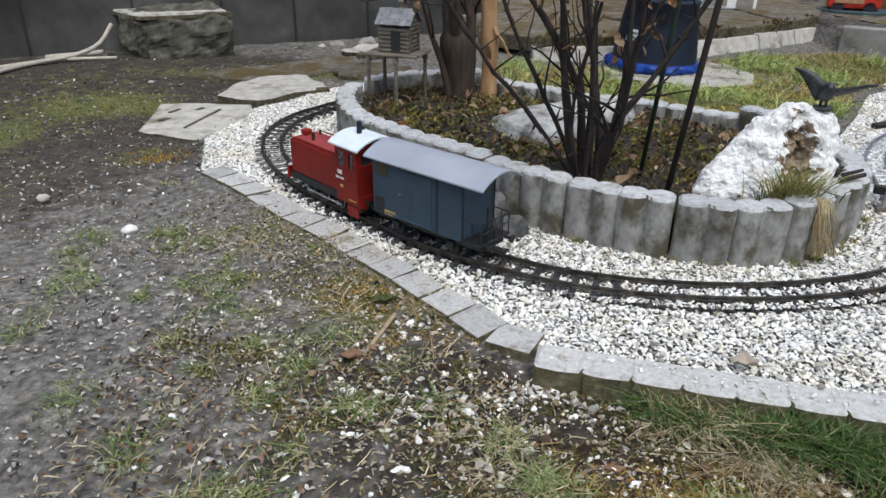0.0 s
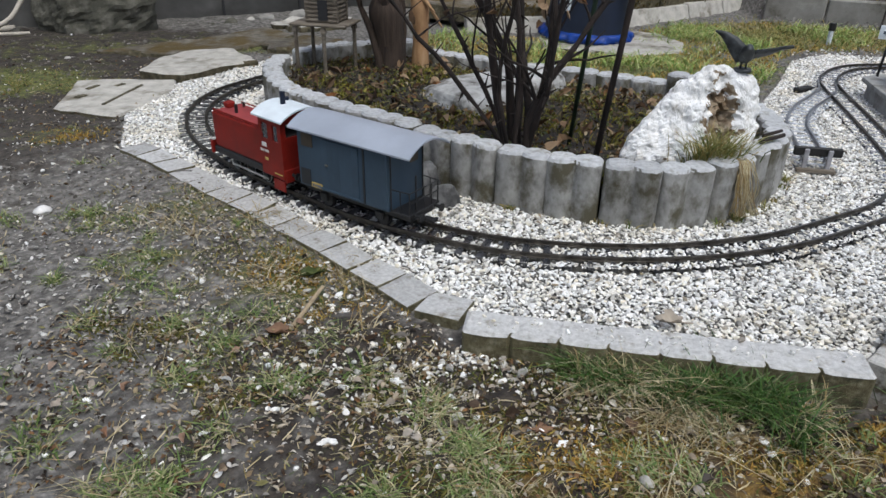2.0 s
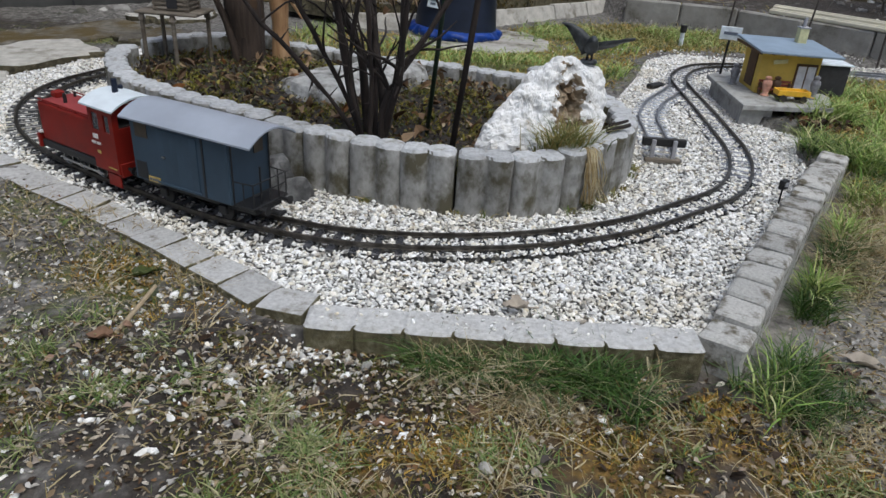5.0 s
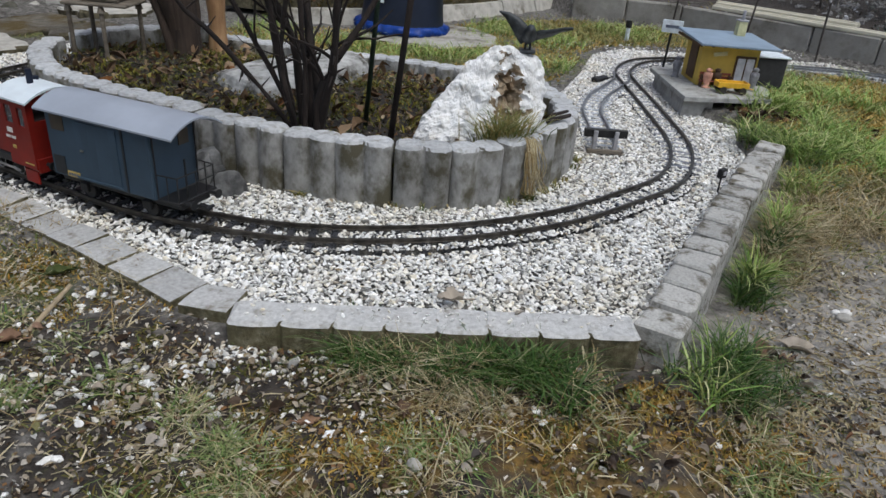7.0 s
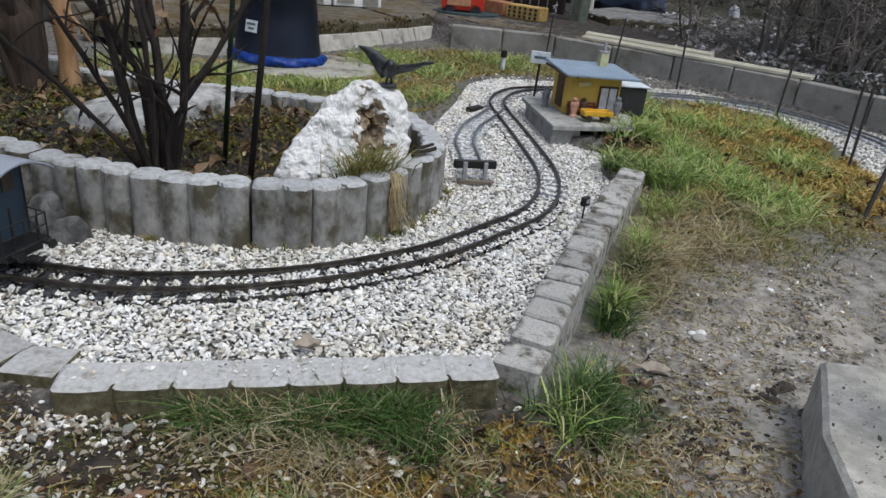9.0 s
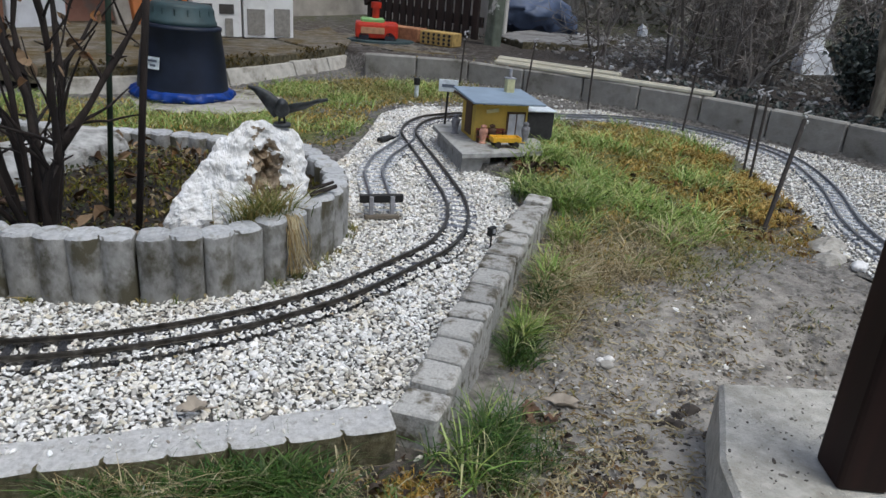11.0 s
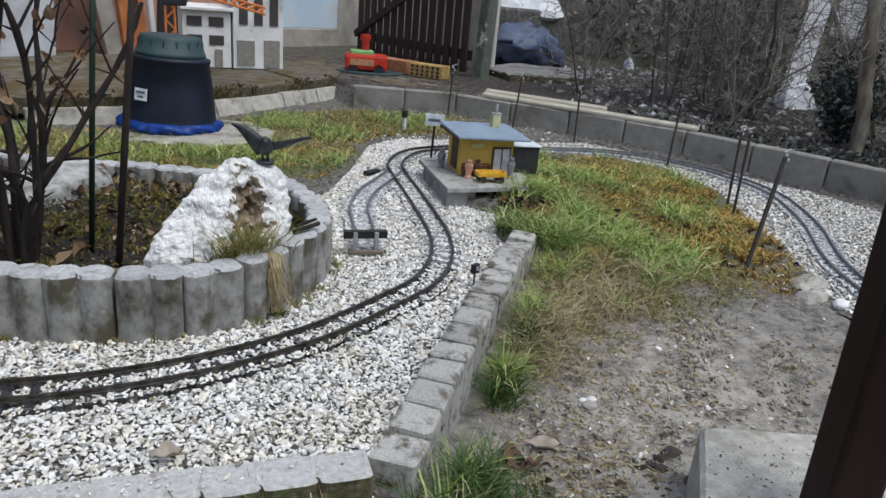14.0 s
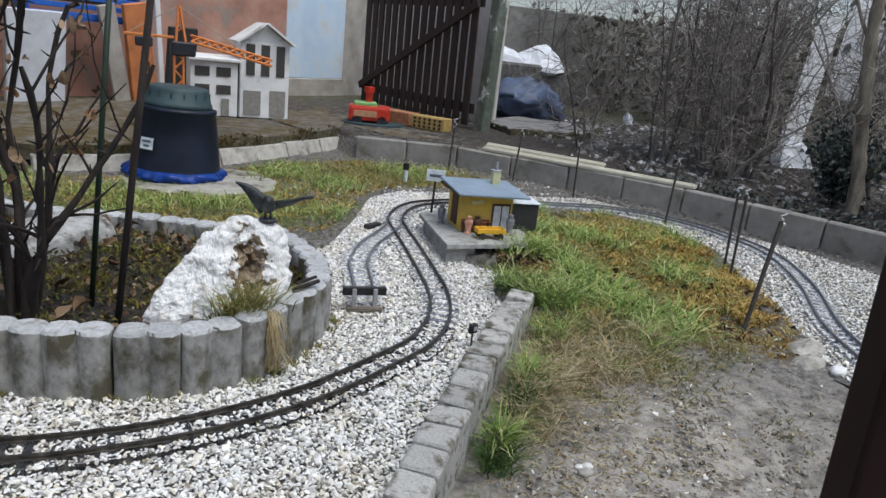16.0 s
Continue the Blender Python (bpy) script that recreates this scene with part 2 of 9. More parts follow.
# Farther sleepers: sky sheen, with some fading, put into a blue-grey base colour.
SHEEN_SLEEPER = plain("sheen_sleeper_plastic", (0.15, 0.16, 0.19), 0.30, var=0.4, spec=0.8)
PALE_SLEEPER = plain("bleached_sheen_sleeper_plastic", (0.36, 0.385, 0.43), 0.35, var=0.3, spec=0.7)
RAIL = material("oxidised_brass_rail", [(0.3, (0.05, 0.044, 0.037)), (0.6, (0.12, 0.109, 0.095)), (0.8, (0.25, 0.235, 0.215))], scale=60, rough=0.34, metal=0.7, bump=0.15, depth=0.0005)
# Far and siding rails: sky reflection put into a paler grey.
PALE_RAIL = material("sheen_grey_rail", [(0.3, (0.16, 0.165, 0.175)), (0.6, (0.28, 0.285, 0.30)), (0.8, (0.42, 0.425, 0.44))], scale=60, rough=0.4, metal=0.5, bump=0.15, depth=0.0005)
BARK = material("dark_bark", [(0.3, (0.0066, 0.0044, 0.00385)), (0.5, (0.0187, 0.0127, 0.0105)), (0.72, (0.0468, 0.0341, 0.0286))], scale=60, detail=8, rough=0.9, bump=0.9, depth=0.004, stretch=(1, 1, 0.2))
OLD_BARK = material("brown_trunk_bark", [(0.3, (0.0152, 0.00952, 0.00651)), (0.5, (0.0369, 0.0239, 0.0165)), (0.72, (0.0694, 0.0477, 0.0347))], scale=70, detail=9, rough=0.92, bump=1.0, depth=0.006, stretch=(1, 1, 0.12))
TAN_BARK = material("tan_bare_stem", [(0.3, (0.26, 0.14, 0.065)), (0.5, (0.40, 0.235, 0.115)), (0.72, (0.52, 0.34, 0.19))], scale=40, detail=7, rough=0.8, bump=0.4, depth=0.002, stretch=(1, 1, 0.25),
                    stain=(0.15, 0.085, 0.045), stain_scale=20, stain_cut=(0.55, 0.7))
TWIG = blades_material("bare_twigs", [(0.10, 0.088, 0.08), (0.19, 0.17, 0.152), (0.34, 0.315, 0.29), (0.13, 0.113, 0.10), (0.26, 0.23, 0.20)], 0.9)
PALE_TRUNK = material("pale_trunk", [(0.3, (0.06, 0.05, 0.04)), (0.5, (0.18, 0.155, 0.12)), (0.7, (0.34, 0.31, 0.25))], scale=30, rough=0.9, bump=0.6, depth=0.003, stretch=(1, 1, 0.3))
GRASS = blades_material("fresh_grass", [(0.0176, 0.048, 0.008), (0.036, 0.092, 0.0144), (0.06, 0.132, 0.024), (0.12, 0.168, 0.044), (0.028, 0.068, 0.0112), (0.24, 0.232, 0.12)], 0.55)
SAGE = blades_material("sage_turf", [(0.055, 0.105, 0.022), (0.12, 0.19, 0.05), (0.21, 0.26, 0.09), (0.40, 0.36, 0.21), (0.09, 0.15, 0.03), (0.28, 0.30, 0.13), (0.045, 0.08, 0.016)], 0.65)
LAWN_GRASS = blades_material("lawn_grass", [(0.0805, 0.172, 0.023), (0.172, 0.299, 0.0517), (0.299, 0.414, 0.103), (0.46, 0.483, 0.172), (0.127, 0.23, 0.0322), (0.621, 0.575, 0.31), (0.218, 0.356, 0.0805), (0.391, 0.448, 0.149)], 0.6)
STRAW = blades_material("dry_grass", [(0.28, 0.23, 0.12), (0.44, 0.37, 0.22), (0.55, 0.48, 0.32), (0.20, 0.14, 0.07), (0.38, 0.28, 0.13)], 0.75)
SHORT_TURF = blades_material("short_turf", [(0.06, 0.10, 0.02), (0.13, 0.165, 0.04), (0.25, 0.22, 0.07), (0.34, 0.25, 0.09), (0.16, 0.19, 0.055), (0.42, 0.36, 0.20)], 0.7)
MOSS_ORANGE = blades_material("orange_moss", [(0.163, 0.0813, 0.015), (0.325, 0.175, 0.0312), (0.45, 0.3, 0.075), (0.188, 0.144, 0.0275), (0.375, 0.275, 0.0875), (0.112, 0.0625, 0.0187)], 0.9)
LAWN_MOSS = blades_material("lawn_moss", [(0.269, 0.157, 0.028), (0.448, 0.28, 0.0672), (0.56, 0.403, 0.146), (0.291, 0.235, 0.056), (0.493, 0.403, 0.179)], 0.9)
LITTER = blades_material("leaf_litter", [(0.0216, 0.0144, 0.0101), (0.0468, 0.0274, 0.0158), (0.101, 0.0562, 0.0259), (0.216, 0.115, 0.0504), (0.0324, 0.0216, 0.0158), (0.288, 0.209, 0.122), (0.0612, 0.0418, 0.0245), (0.0202, 0.0144, 0.0108)], 0.8)
BED_GREEN = blades_material("creeping_leaves", [(0.035, 0.05, 0.012), (0.075, 0.09, 0.02), (0.17, 0.15, 0.04), (0.05, 0.07, 0.018), (0.02, 0.02, 0.012)], 0.6)
LEAF_DRY = plain("dry_curled_leaf", (0.15, 0.085, 0.05), 0.8, var=0.45, scale=30)
LEAF_GREY = plain("pale_dead_leaf", (0.36, 0.31, 0.25), 0.8, var=0.3, scale=40)
STICK = plain("weathered_stick", (0.42, 0.33, 0.21), 0.85, var=0.3, scale=40)
SOIL_CLOD = plain("soil_clod", (0.06, 0.05, 0.042), 0.95, var=0.4, scale=80, bump=0.6, depth=0.004)
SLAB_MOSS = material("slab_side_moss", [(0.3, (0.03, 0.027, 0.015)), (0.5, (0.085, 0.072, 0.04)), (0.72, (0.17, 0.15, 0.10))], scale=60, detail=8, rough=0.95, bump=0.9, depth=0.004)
BLOCK = material("mossy_block_concrete", [(0.3, (0.03, 0.03, 0.022)), (0.5, (0.075, 0.072, 0.055)), (0.72, (0.17, 0.16, 0.135))], scale=22, detail=9, rough=0.95, bump=0.9, depth=0.006, fine=60)
LOCO_RED = plain("loco_red_paint", (0.21, 0.013, 0.008), 0.5, var=0.2, scale=18, spec=0.3)
LOCO_TOP = plain("pinkish_red_bonnet_top", (0.30, 0.05, 0.05), 0.5, var=0.2, scale=22)
LOCO_BLACK = plain("matt_black_underframe", (0.012, 0.012, 0.013), 0.55, var=0.3)
CAB_ROOF = plain("pale_blue_white_roof", (0.66, 0.72, 0.76), 0.5, var=0.08, scale=25)
CAB_DARK = plain("dark_cab_inside", (0.02, 0.02, 0.022), 0.8)
STEEL = plain("bright_steel", (0.45, 0.45, 0.44), 0.35, metal=0.9)
WHITE_MARK = plain("white_marking", (0.75, 0.73, 0.70), 0.6)
WAGON_BLUE = plain("blue_grey_wagon_paint", (0.042, 0.070, 0.102), 0.55, var=0.15, scale=15, spec=0.35)
WAGON_DARK = plain("dark_grey_recess", (0.018, 0.020, 0.024), 0.6)
WAGON_ROOF = plain("silver_grey_roof", (0.33, 0.36, 0.42), 0.45, var=0.08, scale=14)
WINDOW_BROWN = plain("brown_window_shutter", (0.06, 0.045, 0.03), 0.6)
PLATE = plain("yellow_number_plate", (0.50, 0.36, 0.10), 0.6)
PANE = glass("window_pane", (0.5, 0.56, 0.6), 0.08)
STATION_YELLOW = plain("yellow_station_wall", (0.62, 0.44, 0.09), 0.7, var=0.12, scale=25)
STATION_ROOF = plain("blue_grey_station_roof", (0.24, 0.31, 0.39), 0.6, var=0.12, scale=20)
CHIMNEY = plain("pale_yellow_chimney", (0.60, 0.58, 0.33), 0.7)
BROWN_WOOD = plain("brown_wood_trim", (0.10, 0.055, 0.03), 0.7, var=0.25)
DOOR_WHITE = plain("white_door_leaf", (0.62, 0.63, 0.66), 0.6)
BENCH_RED = plain("red_brown_bench", (0.26, 0.065, 0.04), 0.6)
CART_YELLOW = plain("yellow_cart_paint", (0.72, 0.42, 0.03), 0.5)
CART_WHEEL = plain("dark_cart_wheel", (0.03, 0.025, 0.02), 0.6)
FIG_SKIN = plain("pink_painted_figure", (0.55, 0.28, 0.20), 0.7, var=0.3, scale=120)
FIG_GREY = plain("grey_painted_figure", (0.22, 0.22, 0.24), 0.7, var=0.3, scale=120)
SHED_BLACK = plain("black_shed_board", (0.03, 0.03, 0.032), 0.8, var=0.3)
PLATFORM = material("grey_platform_concrete", [(0.3, (0.30, 0.30, 0.29)), (0.6, (0.42, 0.42, 0.40)), (0.8, (0.52, 0.52, 0.50))], scale=60, rough=0.9, bump=0.35, depth=0.001,
                    stain=(0.2, 0.19, 0.17), stain_scale=18, stain_cut=(0.5, 0.7))
SIGN_WHITE = plain("white_sign", (0.68, 0.74, 0.78), 0.5)
SIGN_INK = plain("dark_sign_ink", (0.10, 0.12, 0.16), 0.6)
BUFFER_BLACK = plain("black_buffer_beam", (0.012, 0.012, 0.012), 0.6, var=0.3)
BUFFER_GREY = plain("grey_buffer_post", (0.34, 0.34, 0.36), 0.6)
OLD_WOOD = material("weathered_grey_wood", [(0.3, (0.07, 0.055, 0.04)), (0.55, (0.16, 0.135, 0.105)), (0.75, (0.27, 0.24, 0.20))], scale=50, detail=7, rough=0.9, bump=0.7, depth=0.002, stretch=(0.2, 1, 1))
BOARD = material("mossy_base_board", [(0.3, (0.14, 0.12, 0.07)), (0.55, (0.28, 0.25, 0.17)), (0.75, (0.38, 0.35, 0.27))], scale=30, rough=0.9, bump=0.4, depth=0.002, stain=(0.10, 0.08, 0.03), stain_scale=14)
SHINGLE = plain("grey_wood_shingle", (0.20, 0.20, 0.215), 0.85, var=0.3, scale=40, bump=0.4, depth=0.002)
BRONZE = material("dark_cast_metal", [(0.3, (0.03, 0.033, 0.036)), (0.55, (0.07, 0.076, 0.08)), (0.75, (0.15, 0.17, 0.18))], scale=50, rough=0.55, metal=0.4, bump=0.3, depth=0.001)
BIN_BLACK = plain("blue_black_bin_plastic", (0.008, 0.013, 0.028), 0.5, var=0.3, scale=12, spec=0.35)
BIN_LID = plain("dark_green_lid", (0.032, 0.062, 0.068), 0.6, var=0.25, scale=25)
PALE_RENDER = material("plain_pale_render", [(0.3, (0.52, 0.50, 0.46)), (0.55, (0.60, 0.585, 0.545)), (0.75, (0.66, 0.645, 0.61))], scale=20, rough=0.92, bump=0.4, depth=0.003)
TARP = plain("bright_blue_bag", (0.006, 0.040, 0.23), 0.45, var=0.4, scale=20, spec=0.3)
PINK_WALL = material("flaking_pink_render", [(0.3, (0.33, 0.165, 0.12)), (0.5, (0.47, 0.255, 0.19)), (0.72, (0.56, 0.36, 0.28))], scale=4, detail=9, rough=0.92, bump=0.5, depth=0.006, fine=40,
                     stain=(0.30, 0.27, 0.23), stain_scale=2.2, stain_cut=(0.52, 0.62))
BLUE_PANEL = material("pale_blue_painted_board", [(0.3, (0.50, 0.66, 0.82)), (0.55, (0.62, 0.75, 0.88)), (0.75, (0.76, 0.83, 0.90))], scale=5, detail=8, rough=0.6, bump=0.2, depth=0.004,
                      stain=(0.62, 0.65, 0.68), stain_scale=2.5, stain_cut=(0.5, 0.62))
PLASTER = material("grey_plaster", [(0.3, (0.30, 0.275, 0.24)), (0.55, (0.44, 0.405, 0.36)), (0.75, (0.55, 0.52, 0.475))], scale=8, rough=0.92, bump=0.4, depth=0.004)
GATE_WOOD = material("dark_brown_gate_wood", [(0.3, (0.012, 0.008, 0.007)), (0.6, (0.035, 0.024, 0.021)), (0.8, (0.06, 0.045, 0.04))], scale=20, rough=0.75, bump=0.4, depth=0.002, stretch=(1, 1, 0.1))
MOTTLED_POST = material("mottled_green_concrete", [(0.3, (0.06, 0.075, 0.055)), (0.55, (0.13, 0.15, 0.12)), (0.75, (0.24, 0.26, 0.22))], scale=12, rough=0.9, bump=0.4, depth=0.003, stain=(0.55, 0.56, 0.53), stain_scale=7, stain_cut=(0.58, 0.62))
PORCH_WOOD = material("dark_red_brown_post", [(0.3, (0.012, 0.006, 0.005)), (0.6, (0.026, 0.012, 0.010)), (0.8, (0.045, 0.020, 0.016))], scale=25, rough=0.6, bump=0.2, depth=0.001, stretch=(1, 1, 0.08), spec=0.2)
CREAM_PLANK = plain("cream_plank", (0.56, 0.53, 0.43), 0.7, var=0.15, scale=10)
ROD = plain("rusty_thin_rod", (0.035, 0.028, 0.024), 0.7, var=0.4, scale=90)
GREEN_STAKE = plain("dark_green_stake", (0.012, 0.028, 0.015), 0.6, var=0.3)
DOLL_WHITE = material("white_painted_board", [(0.3, (0.68, 0.68, 0.67)), (0.55, (0.80, 0.80, 0.79)), (0.75, (0.86, 0.86, 0.86))], scale=12, rough=0.7, bump=0.15, depth=0.001, stain=(0.36, 0.33, 0.28), stain_scale=9, stain_cut=(0.58, 0.72))
DOLL_DARK = plain("dark_window_opening", (0.055, 0.05, 0.046), 0.6)
DOLL_GREY = plain("grey_door_board", (0.26, 0.245, 0.22), 0.8)
CRANE_ORANGE = plain("orange_toy_plastic", (0.62, 0.20, 0.045), 0.5, var=0.15)
CRANE_BLACK = plain("dark_toy_plastic", (0.02, 0.02, 0.028), 0.5)
TOY_RED = plain("bright_red_toy_plastic", (0.52, 0.035, 0.015), 0.4, var=0.15)
TOY_GREEN = plain("green_toy_plastic", (0.20, 0.42, 0.14), 0.5)
TOY_TAN = plain("tan_toy_label", (0.45, 0.24, 0.13), 0.6)
BRICK = plain("orange_brick", (0.36, 0.17, 0.085), 0.9, var=0.25, scale=40, bump=0.4, depth=0.002)
HOLLOW_BRICK = plain("yellow_hollow_brick", (0.40, 0.27, 0.09), 0.9, var=0.25, scale=40, bump=0.4, depth=0.002)
DARK_TARP = plain("dark_blue_cover", (0.06, 0.085, 0.15), 0.55, var=0.3, scale=8, bump=0.5, depth=0.01)
WHITE_BAG = plain("white_plastic_bag", (0.68, 0.70, 0.74), 0.6, var=0.12, scale=10, bump=0.6, depth=0.01)
PALE_BOARD = plain("pale_weathered_board", (0.82, 0.82, 0.82), 0.7, var=0.12, scale=6)
ORANGE_BOARD = plain("orange_board", (0.55, 0.20, 0.07), 0.7, var=0.25, scale=8)
BLUE_CRATE = plain("blue_plastic_crate", (0.02, 0.12, 0.50), 0.45, var=0.15)
HEDGE = blades_material("dull_hedge_leaves", [(0.08, 0.085, 0.06), (0.17, 0.16, 0.125), (0.28, 0.255, 0.21), (0.12, 0.105, 0.085), (0.42, 0.41, 0.385)], 0.8)
PAVING = material("grey_yard_paving", [(0.3, (0.12, 0.115, 0.11)), (0.5, (0.20, 0.195, 0.19)), (0.72, (0.30, 0.29, 0.28))], scale=14, detail=9, rough=0.92, bump=0.5, depth=0.004, fine=80, stain=(0.08, 0.07, 0.06), stain_scale=6, stain_cut=(0.5, 0.65))
NEIGHBOUR_SOIL = material("neighbour_rough_ground", [(0.3, (0.05, 0.047, 0.044)), (0.5, (0.11, 0.105, 0.10)), (0.72, (0.24, 0.23, 0.22))], scale=25, detail=9, rough=0.95, bump=1.0, depth=0.01, fine=60)
CABLE = plain("pale_grey_hose", (0.42, 0.38, 0.32), 0.7)

# ---- builders ----
rng = np.random.default_rng(7)


def empty(name, x=0.0, y=0.0, z=0.0, rz=0.0, label="", category="", group="", kind=""):
    ob = new(name)
    ob.empty_display_size = 0.05
    ob.matrix_world = pose(x, y, z, 0, 0, rz)
    return tagged(ob, label, category, group, kind)


def part(name, bm, mat, parent=None, label="", smooth=False, m=None):
    """Links a bmesh as one mesh object, under a thing or a part where one is given."""
    bmesh.ops.recalc_face_normals(bm, faces=bm.faces)
    me = bpy.data.meshes.new(name)
    bm.to_mesh(me)
    bm.free()
    me.materials.append(mat)
    if smooth:
        me.polygons.foreach_set("use_smooth", [True] * len(me.polygons))
    ob = new(name, me)
    if parent:
        ob.parent = parent
    if m is not None:
        ob.matrix_basis = m
    if label:
        ob["label"] = label
    return ob


def mesh_object(name, verts, faces, mat, parent=None, smooth=False):
    """A mesh from arrays; faces all have as many corners as the array is wide."""
    verts, faces = np.asarray(verts, np.float32), np.asarray(faces, np.int32)
    me = bpy.data.meshes.new(name)
    k = faces.shape[1]
    me.vertices.add(len(verts)), me.loops.add(faces.size), me.polygons.add(len(faces))
    me.vertices.foreach_set("co", verts.ravel())
    me.loops.foreach_set("vertex_index", faces.ravel())
    me.polygons.foreach_set("loop_start", np.arange(0, faces.size, k, dtype=np.int32))
    me.polygons.foreach_set("use_smooth", np.full(len(faces), smooth))
    me.update(calc_edges=True)
    me.validate()
    me.materials.append(mat)
    ob = new(name, me)
    if parent:
        ob.parent = parent
    return ob


def box(bm, c, s, rz=0.0, bevel=0.0, rx=0.0, ry=0.0, seg=1):
    r = bmesh.ops.create_cube(bm, size=1.0, matrix=pose(*c, rx, ry, rz) @ Matrix.Diagonal((*s, 1)))
    if bevel:
        edges = list({e for v in r["verts"] for e in v.link_edges})
        bmesh.ops.bevel(bm, geom=edges, offset=bevel, segments=seg, affect="EDGES", profile=0.6)
    return bm


def cyl(bm, c, r, h, axis="z", seg=16, r2=None):
    turn = {"z": pose(0, 0, 0), "x": pose(0, 0, 0, 0, 90, 0), "y": pose(0, 0, 0, 90, 0, 0)}[axis]
    bmesh.ops.create_cone(bm, cap_ends=True, segments=seg, radius1=r, radius2=r if r2 is None else r2, depth=h, matrix=Matrix.Translation(c) @ turn)
    return bm


def bar(bm, a, b, r, seg=6, r2=None):
    """A round bar from a to b."""
    a, b = Vector(a), Vector(b)
    d = b - a
    m = Matrix.Translation((a + b) / 2) @ d.to_track_quat("Z", "Y").to_matrix().to_4x4()
    bmesh.ops.create_cone(bm, cap_ends=True, segments=seg, radius1=r, radius2=r if r2 is None else r2, depth=d.length, matrix=m)
    return bm


def slab_from(bm, outline, z0, z1, bevel=0.0, jag=0.0):
    """A flat piece with the given outline, from z0 up to z1, its upper rim worn."""
    n = len(outline)
    cx, cy = sum(p[0] for p in outline) / n, sum(p[1] for p in outline) / n
    rings = []
    for z, k in ((z0, 1.0), (z1 - bevel, 1.0), (z1, None)):
        ring = []
        for i, (x, y) in enumerate(outline):
            jx = jag * noise.noise((x * 30, y * 30, z * 20 + 3))
            if k is None:
                d = math.hypot(x - cx, y - cy)
                f = max(0.0, 1 - bevel / d)
            else:
                f = 1.0
            ring.append(bm.verts.new((cx + (x - cx) * f + jx, cy + (y - cy) * f + jx, z + (jag * 0.5 * noise.noise((x * 14, y * 14, 1)) if z == z1 else 0))))
        rings.append(ring)
    for a, b in zip(rings, rings[1:]):
        for i in range(n):
            bm.faces.new((a[i], a[(i + 1) % n], b[(i + 1) % n], b[i]))
    bm.faces.new(rings[-1])
    bm.faces.new(rings[0][::-1])
    return bm


def finer(outline, step):
    """The outline with points about every step metres, a little uneven."""
    out = []
    for (x0, y0), (x1, y1) in zip(outline, outline[1:] + outline[:1]):
        k = max(1, int(math.hypot(x1 - x0, y1 - y0) / step))
        for i in range(k):
            t = i / k
            out.append((x0 + (x1 - x0) * t, y0 + (y1 - y0) * t))
    return out


def spline(points, step):
    """Points about every step metres on a smooth curve through the given ones (2D or 3D)."""
    p = np.array(points, float)
    p = np.vstack([2 * p[0] - p[1], p, 2 * p[-1] - p[-2]])
    dense = []
    for i in range(1, len(p) - 2):
        t = np.linspace(0, 1, 40, endpoint=False)[:, None]
        a, b, c, d = p[i - 1:i + 3]
        dense.append(0.5 * (2 * b + (c - a) * t + (2 * a - 5 * b + 4 * c - d) * t ** 2 + (3 * b - a - 3 * c + d) * t ** 3))
    dense = np.vstack(dense + [p[-2:-1]])
    s = np.r_[0, np.cumsum(np.linalg.norm(np.diff(dense, axis=0), axis=1))]
    at = np.arange(0, s[-1], step)
    return np.stack([np.interp(at, s, dense[:, k]) for k in range(dense.shape[1])], 1)


def tube_arrays(path, radii, sides=6):
    """Vertices and quads of a round limb along a path."""
    path, radii = np.asarray(path, float), np.asarray(radii, float)
    d = np.gradient(path, axis=0)
    d /= np.linalg.norm(d, axis=1)[:, None] + 1e-9
    ref = np.where(np.abs(d[:, 2:3]) > 0.9, np.array([[1.0, 0, 0]]), np.array([[0, 0, 1.0]]))
    u = np.cross(d, ref)
    u /= np.linalg.norm(u, axis=1)[:, None] + 1e-9
    v = np.cross(d, u)
    a = np.arange(sides) * 2 * np.pi / sides
    verts = path[:, None] + radii[:, None, None] * (np.cos(a)[None, :, None] * u[:, None] + np.sin(a)[None, :, None] * v[:, None])
    n = len(path)
    i, j = np.meshgrid(np.arange(n - 1), np.arange(sides), indexing="ij")
    k = (j + 1) % sides
    faces = np.stack([i * sides + j, i * sides + k, (i + 1) * sides + k, (i + 1) * sides + j], -1).reshape(-1, 4)
    return verts.reshape(-1, 3), faces


class Bundle:
    """Gathers many pieces into one mesh."""
    def __init__(self):
        self.v, self.f, self.n = [], [], 0

    def add(self, v, f):
        self.v.append(v), self.f.append(f + self.n)
        self.n += len(v)

    def object(self, name, mat, parent=None, smooth=False):
        return mesh_object(name, np.vstack(self.v), np.vstack(self.f), mat, parent, smooth)


